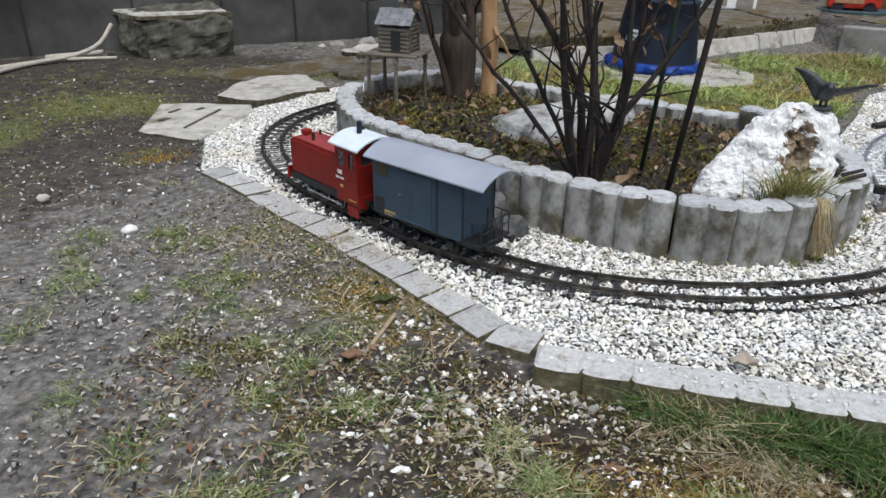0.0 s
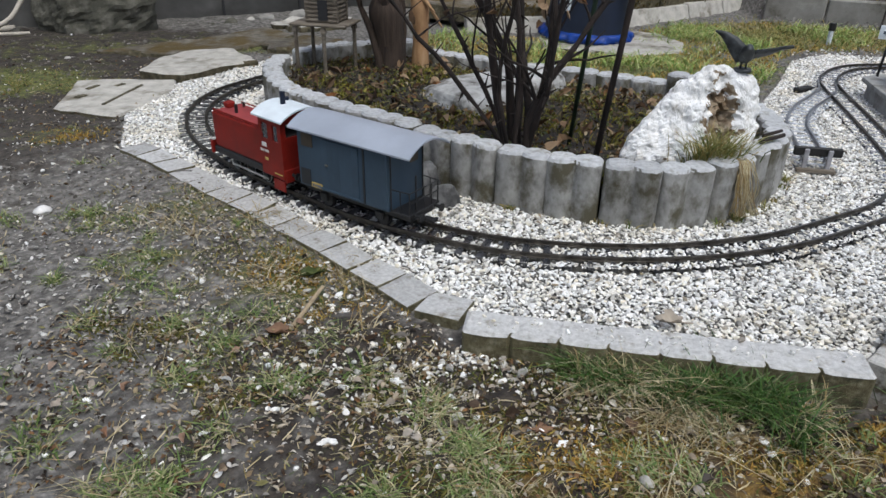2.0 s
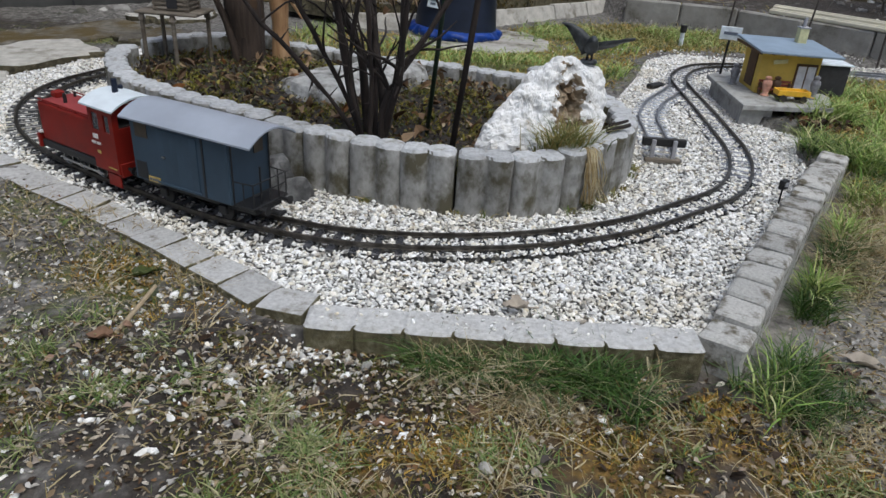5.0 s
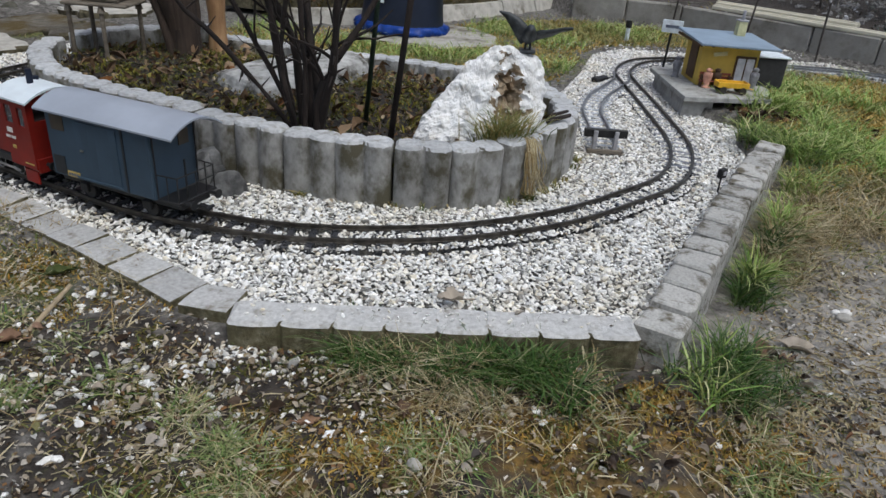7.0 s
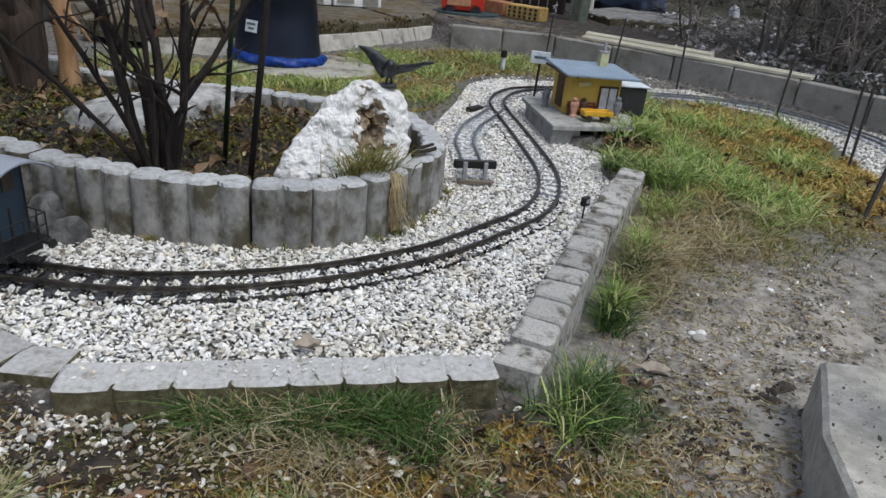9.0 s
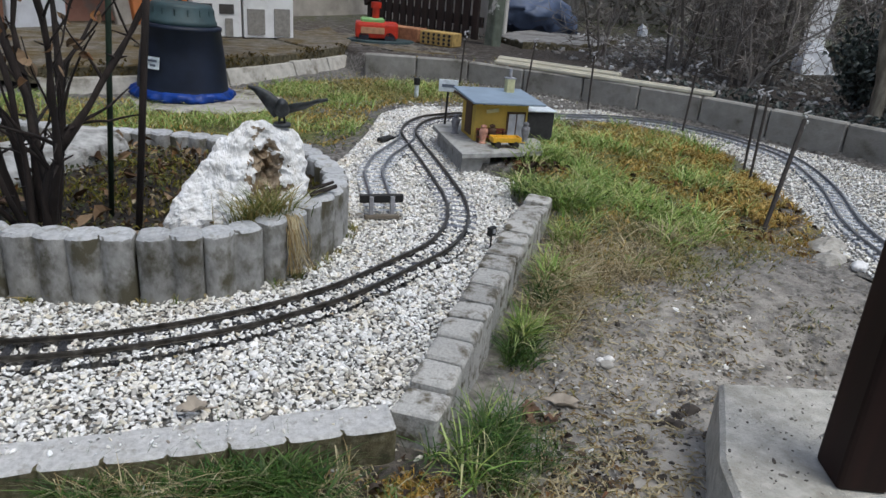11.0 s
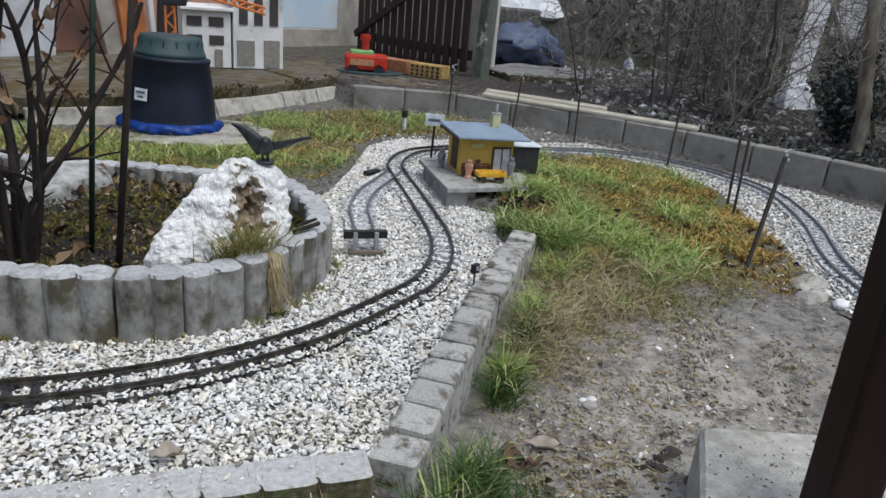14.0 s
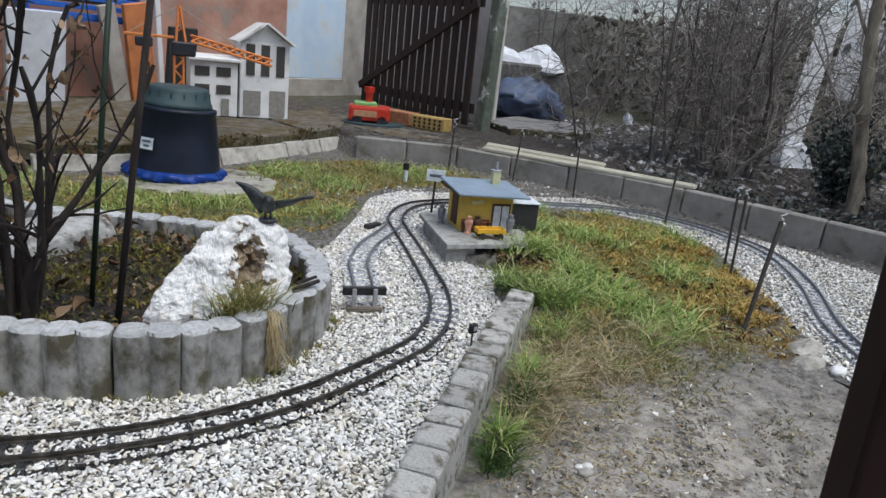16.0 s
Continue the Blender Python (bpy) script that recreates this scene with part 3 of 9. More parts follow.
def blades(base, height, width, lean, seed=1, bend=0.5):
    """Grass blades: a tapering strip of two quads and a tip each, as triangles."""
    r = np.random.default_rng(seed)
    n = len(base)
    az, face = r.uniform(0, 2 * np.pi, n), r.uniform(0, 2 * np.pi, n)
    out = np.stack([np.cos(az), np.sin(az), np.zeros(n)], 1)
    side = np.stack([np.cos(face), np.sin(face), np.zeros(n)], 1) * (width / 2)[:, None]
    up = np.array([0, 0, 1.0])
    ln = lean[:, None] * height[:, None]
    p0 = base
    p1 = base + up * (0.45 * height)[:, None] + out * ln * 0.3
    p2 = base + up * (0.8 * height)[:, None] * (1 - 0.15 * lean[:, None]) + out * ln * 0.75
    p3 = base + up * (height * (1 - bend * np.minimum(lean, 1.6) * 0.5))[:, None] + out * ln * 1.25
    v = np.stack([p0 - side, p0 + side, p1 - side * 0.9, p1 + side * 0.9, p2 - side * 0.55, p2 + side * 0.55, p3], 1).reshape(-1, 3)
    t = np.array([[0, 1, 3], [0, 3, 2], [2, 3, 5], [2, 5, 4], [4, 5, 6]])
    return v, (np.arange(n)[:, None, None] * 7 + t[None]).reshape(-1, 3)


def leaves(pos, size, seed=1, tilt=0.5, curl=0.3):
    """Small dry leaves: pointed ovals folded along the rib and curled lengthwise, of twelve triangles each."""
    r = np.random.default_rng(seed)
    n = len(pos)
    a = r.uniform(0, 2 * np.pi, n)
    e1 = np.stack([np.cos(a), np.sin(a), r.normal(0, tilt, n)], 1)
    e1 /= np.linalg.norm(e1, axis=1)[:, None]
    e2 = np.cross(np.stack([r.normal(0, tilt, n), r.normal(0, tilt, n), np.ones(n)], 1), e1)
    e2 /= np.linalg.norm(e2, axis=1)[:, None]
    e3 = np.cross(e1, e2)
    s, w = size[:, None], size[:, None] * r.uniform(0.16, 0.34, n)[:, None]
    fold, bow = r.uniform(0, curl, n)[:, None] * s, r.uniform(-curl, curl, n)[:, None] * s

    def at(t, k, side):
        kk = k * r.uniform(0.75, 1.2, n)[:, None]
        return pos + e1 * s * t + e2 * w * kk * side + e3 * (fold * abs(side) * k * 0.8 + bow * (1 - 4 * t * t))

    v = np.stack([at(-0.5, 0, 0), at(-0.25, 0.75, 1), at(-0.25, 0.75, 0), at(-0.25, 0.75, -1), at(0.05, 1.0, 1), at(0.05, 1.0, 0), at(0.05, 1.0, -1), at(0.32, 0.62, 1), at(0.32, 0.62, 0), at(0.32, 0.62, -1), at(0.5, 0, 0)], 1).reshape(-1, 3)
    t = np.array([[0, 2, 1], [0, 3, 2], [1, 2, 5], [1, 5, 4], [2, 3, 6], [2, 6, 5], [4, 5, 8], [4, 8, 7], [5, 6, 9], [5, 9, 8], [7, 8, 10], [8, 9, 10]])
    return v, (np.arange(n)[:, None, None] * 11 + t[None]).reshape(-1, 3)


def chip_shapes(count, seed, flat=0.6):
    """Angular stone chips of twenty faces."""
    bm = bmesh.new()
    bmesh.ops.create_icosphere(bm, subdivisions=1, radius=1.0)
    bm.verts.ensure_lookup_table()
    v = np.array([x.co for x in bm.verts])
    f = np.array([[w.index for w in face.verts] for face in bm.faces])
    bm.free()
    r = np.random.default_rng(seed)
    return [(v * r.uniform(0.72, 1.2, (len(v), 1)) * np.array([1.15, r.uniform(0.48, 0.85), r.uniform(flat - 0.12, flat + 0.15)]), f) for _ in range(count)]


def chips(pos, size, seed=3, flat=0.6, turn=0.5):
    r = np.random.default_rng(seed)
    shapes = chip_shapes(14, seed, flat)
    n = len(pos)
    which = r.integers(0, len(shapes), n)
    sv = np.array([s[0] for s in shapes])[which]
    a, b, c = r.uniform(0, 2 * np.pi, n), r.normal(0, turn, n), r.normal(0, turn, n)
    ca, sa, cb, sb, cc, sc = np.cos(a), np.sin(a), np.cos(b), np.sin(b), np.cos(c), np.sin(c)
    one, zero = np.ones(n), np.zeros(n)
    rz = np.stack([ca, -sa, zero, sa, ca, zero, zero, zero, one], 1).reshape(-1, 3, 3)
    rx = np.stack([one, zero, zero, zero, cb, -sb, zero, sb, cb], 1).reshape(-1, 3, 3)
    ry = np.stack([cc, zero, sc, zero, one, zero, -sc, zero, cc], 1).reshape(-1, 3, 3)
    v = np.einsum("nij,nkj->nki", rz @ rx @ ry, sv) * size[:, None, None] + pos[:, None]
    f = shapes[0][1]
    return v.reshape(-1, 3), (np.arange(n)[:, None, None] * sv.shape[1] + f[None]).reshape(-1, 3)


def inside(poly, pts):
    """Which of the points lie in the polygon."""
    poly = np.asarray(poly)
    x, y = pts[:, 0], pts[:, 1]
    hit = np.zeros(len(pts), bool)
    for (x0, y0), (x1, y1) in zip(poly, np.roll(poly, -1, 0)):
        cross = (y0 > y) != (y1 > y)
        hit ^= cross & (x < (x1 - x0) * (y - y0) / (y1 - y0 + 1e-12) + x0)
    return hit


def scatter(poly, spacing, seed):
    """Points at about the given spacing, jittered, in a polygon."""
    poly = np.asarray(poly)
    r = np.random.default_rng(seed)
    (x0, y0), (x1, y1) = poly.min(0), poly.max(0)
    gx, gy = np.meshgrid(np.arange(x0, x1, spacing), np.arange(y0, y1, spacing))
    p = np.stack([gx.ravel(), gy.ravel()], 1) + r.uniform(-0.48, 0.48, (gx.size, 2)) * spacing
    return p[inside(poly, p)]


def line_distance(pts, line):
    """Distance of each point from a polyline of closely set points."""
    best = np.full(len(pts), 9.0)
    for q in line:
        best = np.minimum(best, np.hypot(pts[:, 0] - q[0], pts[:, 1] - q[1]))
    return best

# ---- the lie of the land ----
LEVELS = np.array([(0.05, 0.98, 0.001), (-0.10, 1.12, 0.001), (-0.25, 1.28, 0.001), (-0.40, 1.42, 0.0), (1.80, 0.80, -0.016), (1.88, 0.90, -0.018), (1.75, 0.62, -0.014), (1.70, 0.40, -0.012), (1.70, 0.20, -0.012), (1.98, 1.02, -0.022), (1.58, 1.56, 0.030), (1.68, 1.64, 0.034), (1.52, 1.50, 0.020), (1.78, 1.8, 0.02), (0.17, 0.855, -0.008), (0.30, 0.74, -0.006), (0.45, 0.70, -0.010), (0.60, 0.66, -0.016), (0.72, 0.62, -0.024),
                   (0.02, 0.9, -0.016), (0.31, 0.69, -0.024), (0.5, 0.62, -0.027), (-0.5, 1.2, -0.02), (-1.2, 1.8, -0.02), (-0.6, 2.4, -0.012), (-1.3, 2.8, 0.0), (0.8, 0.5, -0.055),
                   (1.02, 0.71, -0.07), (1.15, 0.77, -0.075), (1.4, 0.6, -0.07), (1.25, 1.0, -0.035), (1.45, 1.3, 0.015), (1.7, 1.5, 0.005), (1.89, 1.05, -0.038), (2.3, 1.4, -0.04),
                   (2.7, 1.6, -0.035), (1.9, 2.0, 0.0), (2.4, 2.5, -0.02), (1.8, 3.0, -0.02), (1.0, 2.7, -0.025), (0.6, 2.3, -0.012), (0.2, 2.7, 0.0)])
FAR_LEVELS = np.array([(3.0, 0.5, -0.05), (0.2, 0.0, -0.03), (-1.0, 0.0, -0.02), (1.4, 0.0, -0.07), (-2.5, 3.5, 0.0), (3.0, 3.5, 0.0), (4.0, 2.0, -0.03)])
LEVELS = np.vstack([LEVELS, FAR_LEVELS])
LOW_WALL_LINE = [(1.80, 3.26), (2.24, 3.02), (2.54, 2.52), (2.76, 2.04), (2.90, 1.50), (3.00, 1.05), (3.08, 0.4), (3.15, -0.6)]


def level(x, y):
    """The ground's height, by the levels round about; behind the low wall the land lies higher."""
    x, y = np.atleast_1d(np.asarray(x, float)), np.atleast_1d(np.asarray(y, float))
    w = 1 / ((x[:, None] - LEVELS[None, :, 0]) ** 2 + (y[:, None] - LEVELS[None, :, 1]) ** 2 + 0.004) ** 1.5
    z = (w * LEVELS[None, :, 2]).sum(1) / w.sum(1)
    line = np.array(LOW_WALL_LINE)[::-1]
    past = x - np.interp(y, line[:, 1], line[:, 0])
    up = np.clip((past - 0.0) / 0.04, 0, 1)
    return z + 0.09 * np.clip(up, 0, 1)


TRACK = [(0.06, 2.34), (-0.05, 2.28), (-0.15, 2.19), (-0.243, 2.067), (-0.315, 1.95), (-0.342, 1.82), (-0.328, 1.69), (-0.275, 1.554), (-0.193, 1.43), (-0.10, 1.325), (0.0, 1.232),
         (0.10, 1.140), (0.197, 1.077), (0.30, 1.025), (0.40, 0.998), (0.50, 0.985), (0.60, 0.985), (0.705, 1.0), (0.81, 1.03), (0.93, 1.085), (1.035, 1.14), (1.11, 1.21), (1.175, 1.30),
         (1.222, 1.40), (1.255, 1.50), (1.29, 1.61), (1.335, 1.76), (1.375, 1.90), (1.42, 2.03), (1.49, 2.13), (1.58, 2.205), (1.72, 2.255), (1.9, 2.28), (2.15, 2.27), (2.4, 2.22),
         (2.57, 2.11), (2.65, 1.95), (2.675, 1.75), (2.62, 1.5), (2.40, 1.22), (2.13, 0.98), (1.98, 0.80), (1.85, 0.58), (1.78, 0.3)]
SIDING = [(1.030, 1.375), (1.050, 1.43), (1.080, 1.515), (1.125, 1.64), (1.205, 1.765), (1.29, 1.855), (1.37, 1.945), (1.42, 2.04)]
RING = [(-0.141, 1.99), (-0.165, 1.89), (-0.155, 1.79), (-0.122, 1.685), (-0.076, 1.605), (-0.017, 1.54), (0.045, 1.475), (0.115, 1.415), (0.195, 1.34), (0.26, 1.28), (0.33, 1.222), (0.41, 1.178), (0.50, 1.140), (0.60, 1.113),
        (0.69, 1.125), (0.775, 1.172), (0.845, 1.232), (0.895, 1.305), (0.918, 1.395), (0.918, 1.48), (0.908, 1.57), (0.895, 1.66), (0.855, 1.745), (0.77, 1.80), (0.69, 1.86), (0.58, 1.915), (0.47, 1.98), (0.36, 2.06), (0.25, 2.13),
        (0.13, 2.155), (0.01, 2.12), (-0.08, 2.06)]
GRAVEL = [(0.265, 0.83), (0.50, 0.76), (0.725, 0.705), (0.755, 0.725), (1.05, 1.0), (1.33, 1.265), (1.37, 1.38), (1.47, 1.48), (1.42, 1.60), (1.46, 1.90), (1.62, 2.08), (1.80, 2.18), (2.2, 2.16), (2.42, 2.08), (2.52, 1.88), (2.48, 1.62), (2.16, 1.18),
          (1.95, 0.92), (1.82, 0.76), (1.74, 0.5), (1.72, 0.2), (2.15, 0.2), (2.4, 0.6), (2.86, 1.05), (2.84, 1.5), (2.74, 1.95), (2.54, 2.4), (2.2, 2.46), (1.85, 2.48), (1.66, 2.47), (1.48, 2.36), (1.28, 2.05), (1.10, 1.80), (0.92, 1.76), (0.80, 1.70), (0.2, 1.45),
          (-0.1, 1.75), (-0.1, 2.0), (0.1, 2.18), (0.12, 2.42), (-0.2, 2.42), (-0.30, 2.34), (-0.40, 2.16), (-0.49, 2.06), (-0.53, 1.90), (-0.515, 1.74), (-0.45, 1.53), (-0.38, 1.50), (-0.295, 1.425), (-0.19, 1.32), (-0.05, 1.17),
          (0.04, 1.085), (0.135, 0.968), (0.205, 0.888)]


def gravel_level(x, y):
    """The gravel lies level round the bed and falls a little beyond the station."""
    return -0.004 - 0.03 * np.clip((np.asarray(x) - 1.6) / 0.7, 0, 1)


COVER = [  # x, y, reach in x and y, then moss and turf, dark soil, orange moss
    (0.2, 0.72, 0.35, 0.12, 0.12, 0.22, 0.10), (0.5, 0.55, 0.5, 0.12, 0.12, 0.25, 0.16), (0.0, 0.95, 0.12, 0.10, 0.42, 0.1, 0.14), (-0.2, 1.2, 0.16, 0.10, 0.40, 0.05, 0.15), (0.3, 0.4, 0.6, 0.15, 0.14, 0.2, 0.08), (-1.15, 2.15, 0.7, 0.75, 0.22, 1.05, 0.0),
    (-0.62, 1.62, 0.10, 0.08, 0.25, 0, 0.2), (-0.95, 2.12, 0.2, 0.12, 0.6, 0.3, 0), (-1.15, 1.75, 0.16, 0.16, 0.6, 0.3, 0), (-1.3, 2.5, 0.5, 0.35, 0.1, 0.42, 0.05), (-0.6, 2.75, 0.5, 0.25, 0.2, 0.35, 0.05), (-0.9, 1.3, 0.25, 0.2, 0.2, 0.25, 0), (-0.5, 2.58, 0.35, 0.07, 0.55, 0, 0.1), (-0.25, 1.0, 0.1, 0.06, 0.3, 0, 0),
    (1.75, 1.45, 0.45, 0.35, 0.55, 0, 0.12), (2.2, 1.75, 0.35, 0.4, 0.5, 0, 0.12), (1.5, 1.15, 0.22, 0.16, 0.45, 0, 0.1), (2.0, 1.2, 0.22, 0.14, 0.1, 0.1, 0.38), (1.95, 1.75, 0.25, 0.12, 0.2, 0, 0.35),
    (1.0, 2.3, 0.5, 0.35, 0.6, 0, 0.05), (1.7, 2.85, 0.45, 0.25, 0.5, 0.1, 0.36), (0.6, 2.4, 0.5, 0.35, 0.5, 0, 0.05), (0.93, 0.72, 0.05, 0.08, 0.4, 0.1, 0), (0.40, 0.64, 0.34, 0.12, 0.0, 0.35, 0.16), (0.1, 0.83, 0.18, 0.10, 0.0, 0.35, 0.14), (0.6, 0.48, 0.35, 0.14, 0.0, 0.22, 0.20), (4.1, 2.4, 1.3, 2.0, 0.0, 0.55, 0), (0.68, 0.53, 0.14, 0.12, 0.05, 0.45, 0.08), (-0.85, 1.75, 0.5, 0.5, 0.05, 0.40, 0.0), (-0.1, 1.05, 0.12, 0.12, 0, 0.3, 0),
    (1.02, 0.60, 0.10, 0.06, 0, 0.12, 0), (0.35, 0.76, 0.1, 0.04, 0.1, 0.3, 0), (1.9, 0.9, 0.25, 0.1, 0, 0.35, 0.2), (-0.1, 1.0, 0.2, 0.1, 0.1, 0.15, 0.1), (0.8, 0.35, 0.2, 0.15, 0.15, 0.0, 0.1)]


def build_ground():
    near_x, near_y = np.arange(-2.6, 3.6, 0.017), np.arange(-0.5, 4.2, 0.017)
    grow = 0.05 * 1.35 ** np.arange(30)
    gx = np.r_[(near_x[0] - np.cumsum(grow))[::-1], near_x, near_x[-1] + np.cumsum(grow)]
    gy = np.r_[(near_y[0] - np.cumsum(grow))[::-1], near_y, near_y[-1] + np.cumsum(grow)]
    X, Y = np.meshgrid(gx, gy)
    x, y = X.ravel(), Y.ravel()
    z = np.concatenate([level(a, b) for a, b in zip(np.array_split(x, 40), np.array_split(y, 40))])
    fine = np.array([noise.noise((a * 9, b * 9, 0)) * 0.006 + noise.noise((a * 30, b * 30, 4)) * 0.005 if -2.6 < a < 3.6 and -0.5 < b < 4.2 else 0.0 for a, b in zip(x, y)])
    z = z + fine
    pts = np.stack([x, y], 1)
    low = inside(GRAVEL, pts) | inside(RING, pts)
    z = np.where(low, np.minimum(z, gravel_level(x, y) - 0.03), z)
    nx = len(gx)
    i, j = np.meshgrid(np.arange(len(gy) - 1), np.arange(nx - 1), indexing="ij")
    f = np.stack([i * nx + j, i * nx + j + 1, (i + 1) * nx + j + 1, (i + 1) * nx + j], -1).reshape(-1, 4)
    ob = mesh_object("ground", np.stack([x, y, z], 1), f, SOIL, smooth=True)
    cover = np.zeros((len(x), 4), np.float32)
    cover[:, 3] = 1.5 * np.exp(-(((x - 1.32) / 0.42) ** 2 + ((y - 0.72) / 0.24) ** 2)) + 1.1 * np.exp(-(((x - 1.0) / 0.17) ** 2 + ((y - 0.50) / 0.20) ** 2)) + 0.15 * np.exp(-(((x + 0.6) / 0.5) ** 2 + ((y - 1.3) / 0.5) ** 2))
    cover[:, 0] += 0.05
    for cx, cy, sx, sy, r, g, b in COVER:
        k = np.exp(-(((x - cx) / sx) ** 2 + ((y - cy) / sy) ** 2))
        cover[:, 0] += k * r
        cover[:, 1] += k * g
        cover[:, 2] += k * b
    with np.errstate(over="ignore"):
        front = 1 / (1 + np.exp(-(x + 0.22) / 0.07)) / (1 + np.exp(-(0.84 - 0.27 * x - y) / 0.05)) / (1 + np.exp(-(0.84 - x) / 0.05)) / (1 + np.exp(-(y - 0.12) / 0.08))
    cover[:, 1] += (0.24 + 0.18 * (x > 0.45)) * front + 0.30 * np.exp(-(((x - 0.70) / 0.16) ** 2 + ((y - 0.55) / 0.10) ** 2))
    cover[:, 0] += 0.06 * front
    wall_x = np.array(LOW_WALL_LINE)[::-1]
    cover[:, 1] += 0.45 * (x > np.interp(y, wall_x[:, 1], wall_x[:, 0]) + 0.02)
    out = np.maximum.reduce([-1.6 - x, x - 3.4, y - 3.8, -0.6 - y, np.zeros(len(x))])
    cover[:, 0] += 0.42 * (1 - np.exp(-out / 1.2))
    at = ob.data.color_attributes.new("cover", "FLOAT_COLOR", "POINT")
    at.data.foreach_set("color", cover.ravel())
    return tagged(ob, "trodden grey-brown garden soil with moss and thin turf", "ground", kind="structure")


build_ground()


def sheet(name, outline, step, height, mat, rough):
    """A bumpy sheet inside an outline."""
    bm = bmesh.new()
    o = np.array(outline)
    (x0, y0), (x1, y1) = o.min(0) - step, o.max(0) + step
    gx, gy = np.arange(x0, x1, step), np.arange(y0, y1, step)
    X, Y = np.meshgrid(gx, gy)
    ok = inside(outline, np.stack([X.ravel(), Y.ravel()], 1)).reshape(X.shape)
    h = height(X, Y)
    grid = {}
    for a in range(len(gy) - 1):
        for b in range(len(gx) - 1):
            if ok[a:a + 2, b:b + 2].any():
                quad = []
                for c, d in ((a, b), (a, b + 1), (a + 1, b + 1), (a + 1, b)):
                    if (c, d) not in grid:
                        x, y = X[c, d], Y[c, d]
                        grid[c, d] = bm.verts.new((x, y, h[c, d] + rough * (noise.noise((x * 8, y * 8, 2)) + 0.5 * noise.noise((x * 40, y * 40, 5)))))
                    quad.append(grid[c, d])
                bm.faces.new(quad)
    return part(name, bm, mat, smooth=True)


gravel_bed = sheet("gravel_bed", GRAVEL, 0.016, lambda x, y: gravel_level(x, y) - 0.0005, GRAVEL_BASE, 0.002)
tagged(gravel_bed, "bed of stone fines under white gravel, coloured dark as shaded gaps", "gravel bed", kind="structure")


def bed_height(x, y):
    back = (x - 0.69) * 0.56 + (y - 1.86) * 0.83
    return 0.060 + 0.006 * np.exp(-(((x - 0.35) / 0.5) ** 2 + ((y - 1.6) / 0.35) ** 2)) - 0.026 * np.exp(-(np.minimum(back - 0.02, 0) / 0.13) ** 2) * (np.asarray(x) > 0.15)


bed_outline = spline(RING + RING[:1], 0.04)
bed_soil = sheet("bed_soil", [(0.38 + (p[0] - 0.38) * 0.965, 1.62 + (p[1] - 1.62) * 0.965) for p in bed_outline], 0.02, bed_height, BED_SOIL, 0.008)
tagged(bed_soil, "dark damp soil of the raised planting bed", "soil", kind="structure")

# white chips
main_line, siding_line = spline(TRACK, 0.01), spline(SIDING, 0.01)
both_lines = np.vstack([main_line, siding_line])


def build_gravel():
    p = scatter(GRAVEL, 0.0060, 11)
    near = p[:, 0] < 1.75
    p = np.vstack([p[near], scatter(GRAVEL, 0.0085, 12)])
    p = p[(p[:, 0] < 1.75) | (np.arange(len(p)) >= near.sum())]
    d = np.concatenate([line_distance(q, both_lines) for q in np.array_split(p, 8)])
    p, d = p[d > 0.0], d[d > 0.0]
    r = np.random.default_rng(5)
    bed = inside([tuple(q) for q in bed_outline], p)
    on_track = d < 0.043
    rail = np.abs(d - 0.0225) < 0.0045
    front = (p[:, 0] > 0.40) & (p[:, 0] < 1.12) & (p[:, 1] < 1.3)
    cover = np.where(p[:, 0] < 0.40, 0.86, np.where(front, 0.97, 0.92))
    keep = ~bed & ~rail & ~(on_track & (r.random(len(p)) > cover))
    p, d, on_track, front = p[keep], d[keep], on_track[keep], front[keep]
    size = np.clip(r.lognormal(math.log(0.0037), 0.30, len(p)), 0.0021, 0.0074) * np.where(p[:, 0] > 1.75, 1.12, 1.0)
    size = np.where(on_track, np.minimum(size, 0.0048), size)
    bank = np.where(front, 0.0088, np.where(p[:, 0] < 0.40, 0.0046, 0.0076))
    z = gravel_level(p[:, 0], p[:, 1]) + np.where(on_track, bank + 0.003 * r.random(len(p)), 0.0005 + 0.0045 * r.random(len(p)))
    v, f = chips(np.c_[p, z], size, 21, 0.40, 0.42)
    ob = mesh_object("gravel", v, f, CHIPS)
    return tagged(ob, "white marble gravel round the model railway", "gravel", kind="stuff")


build_gravel()

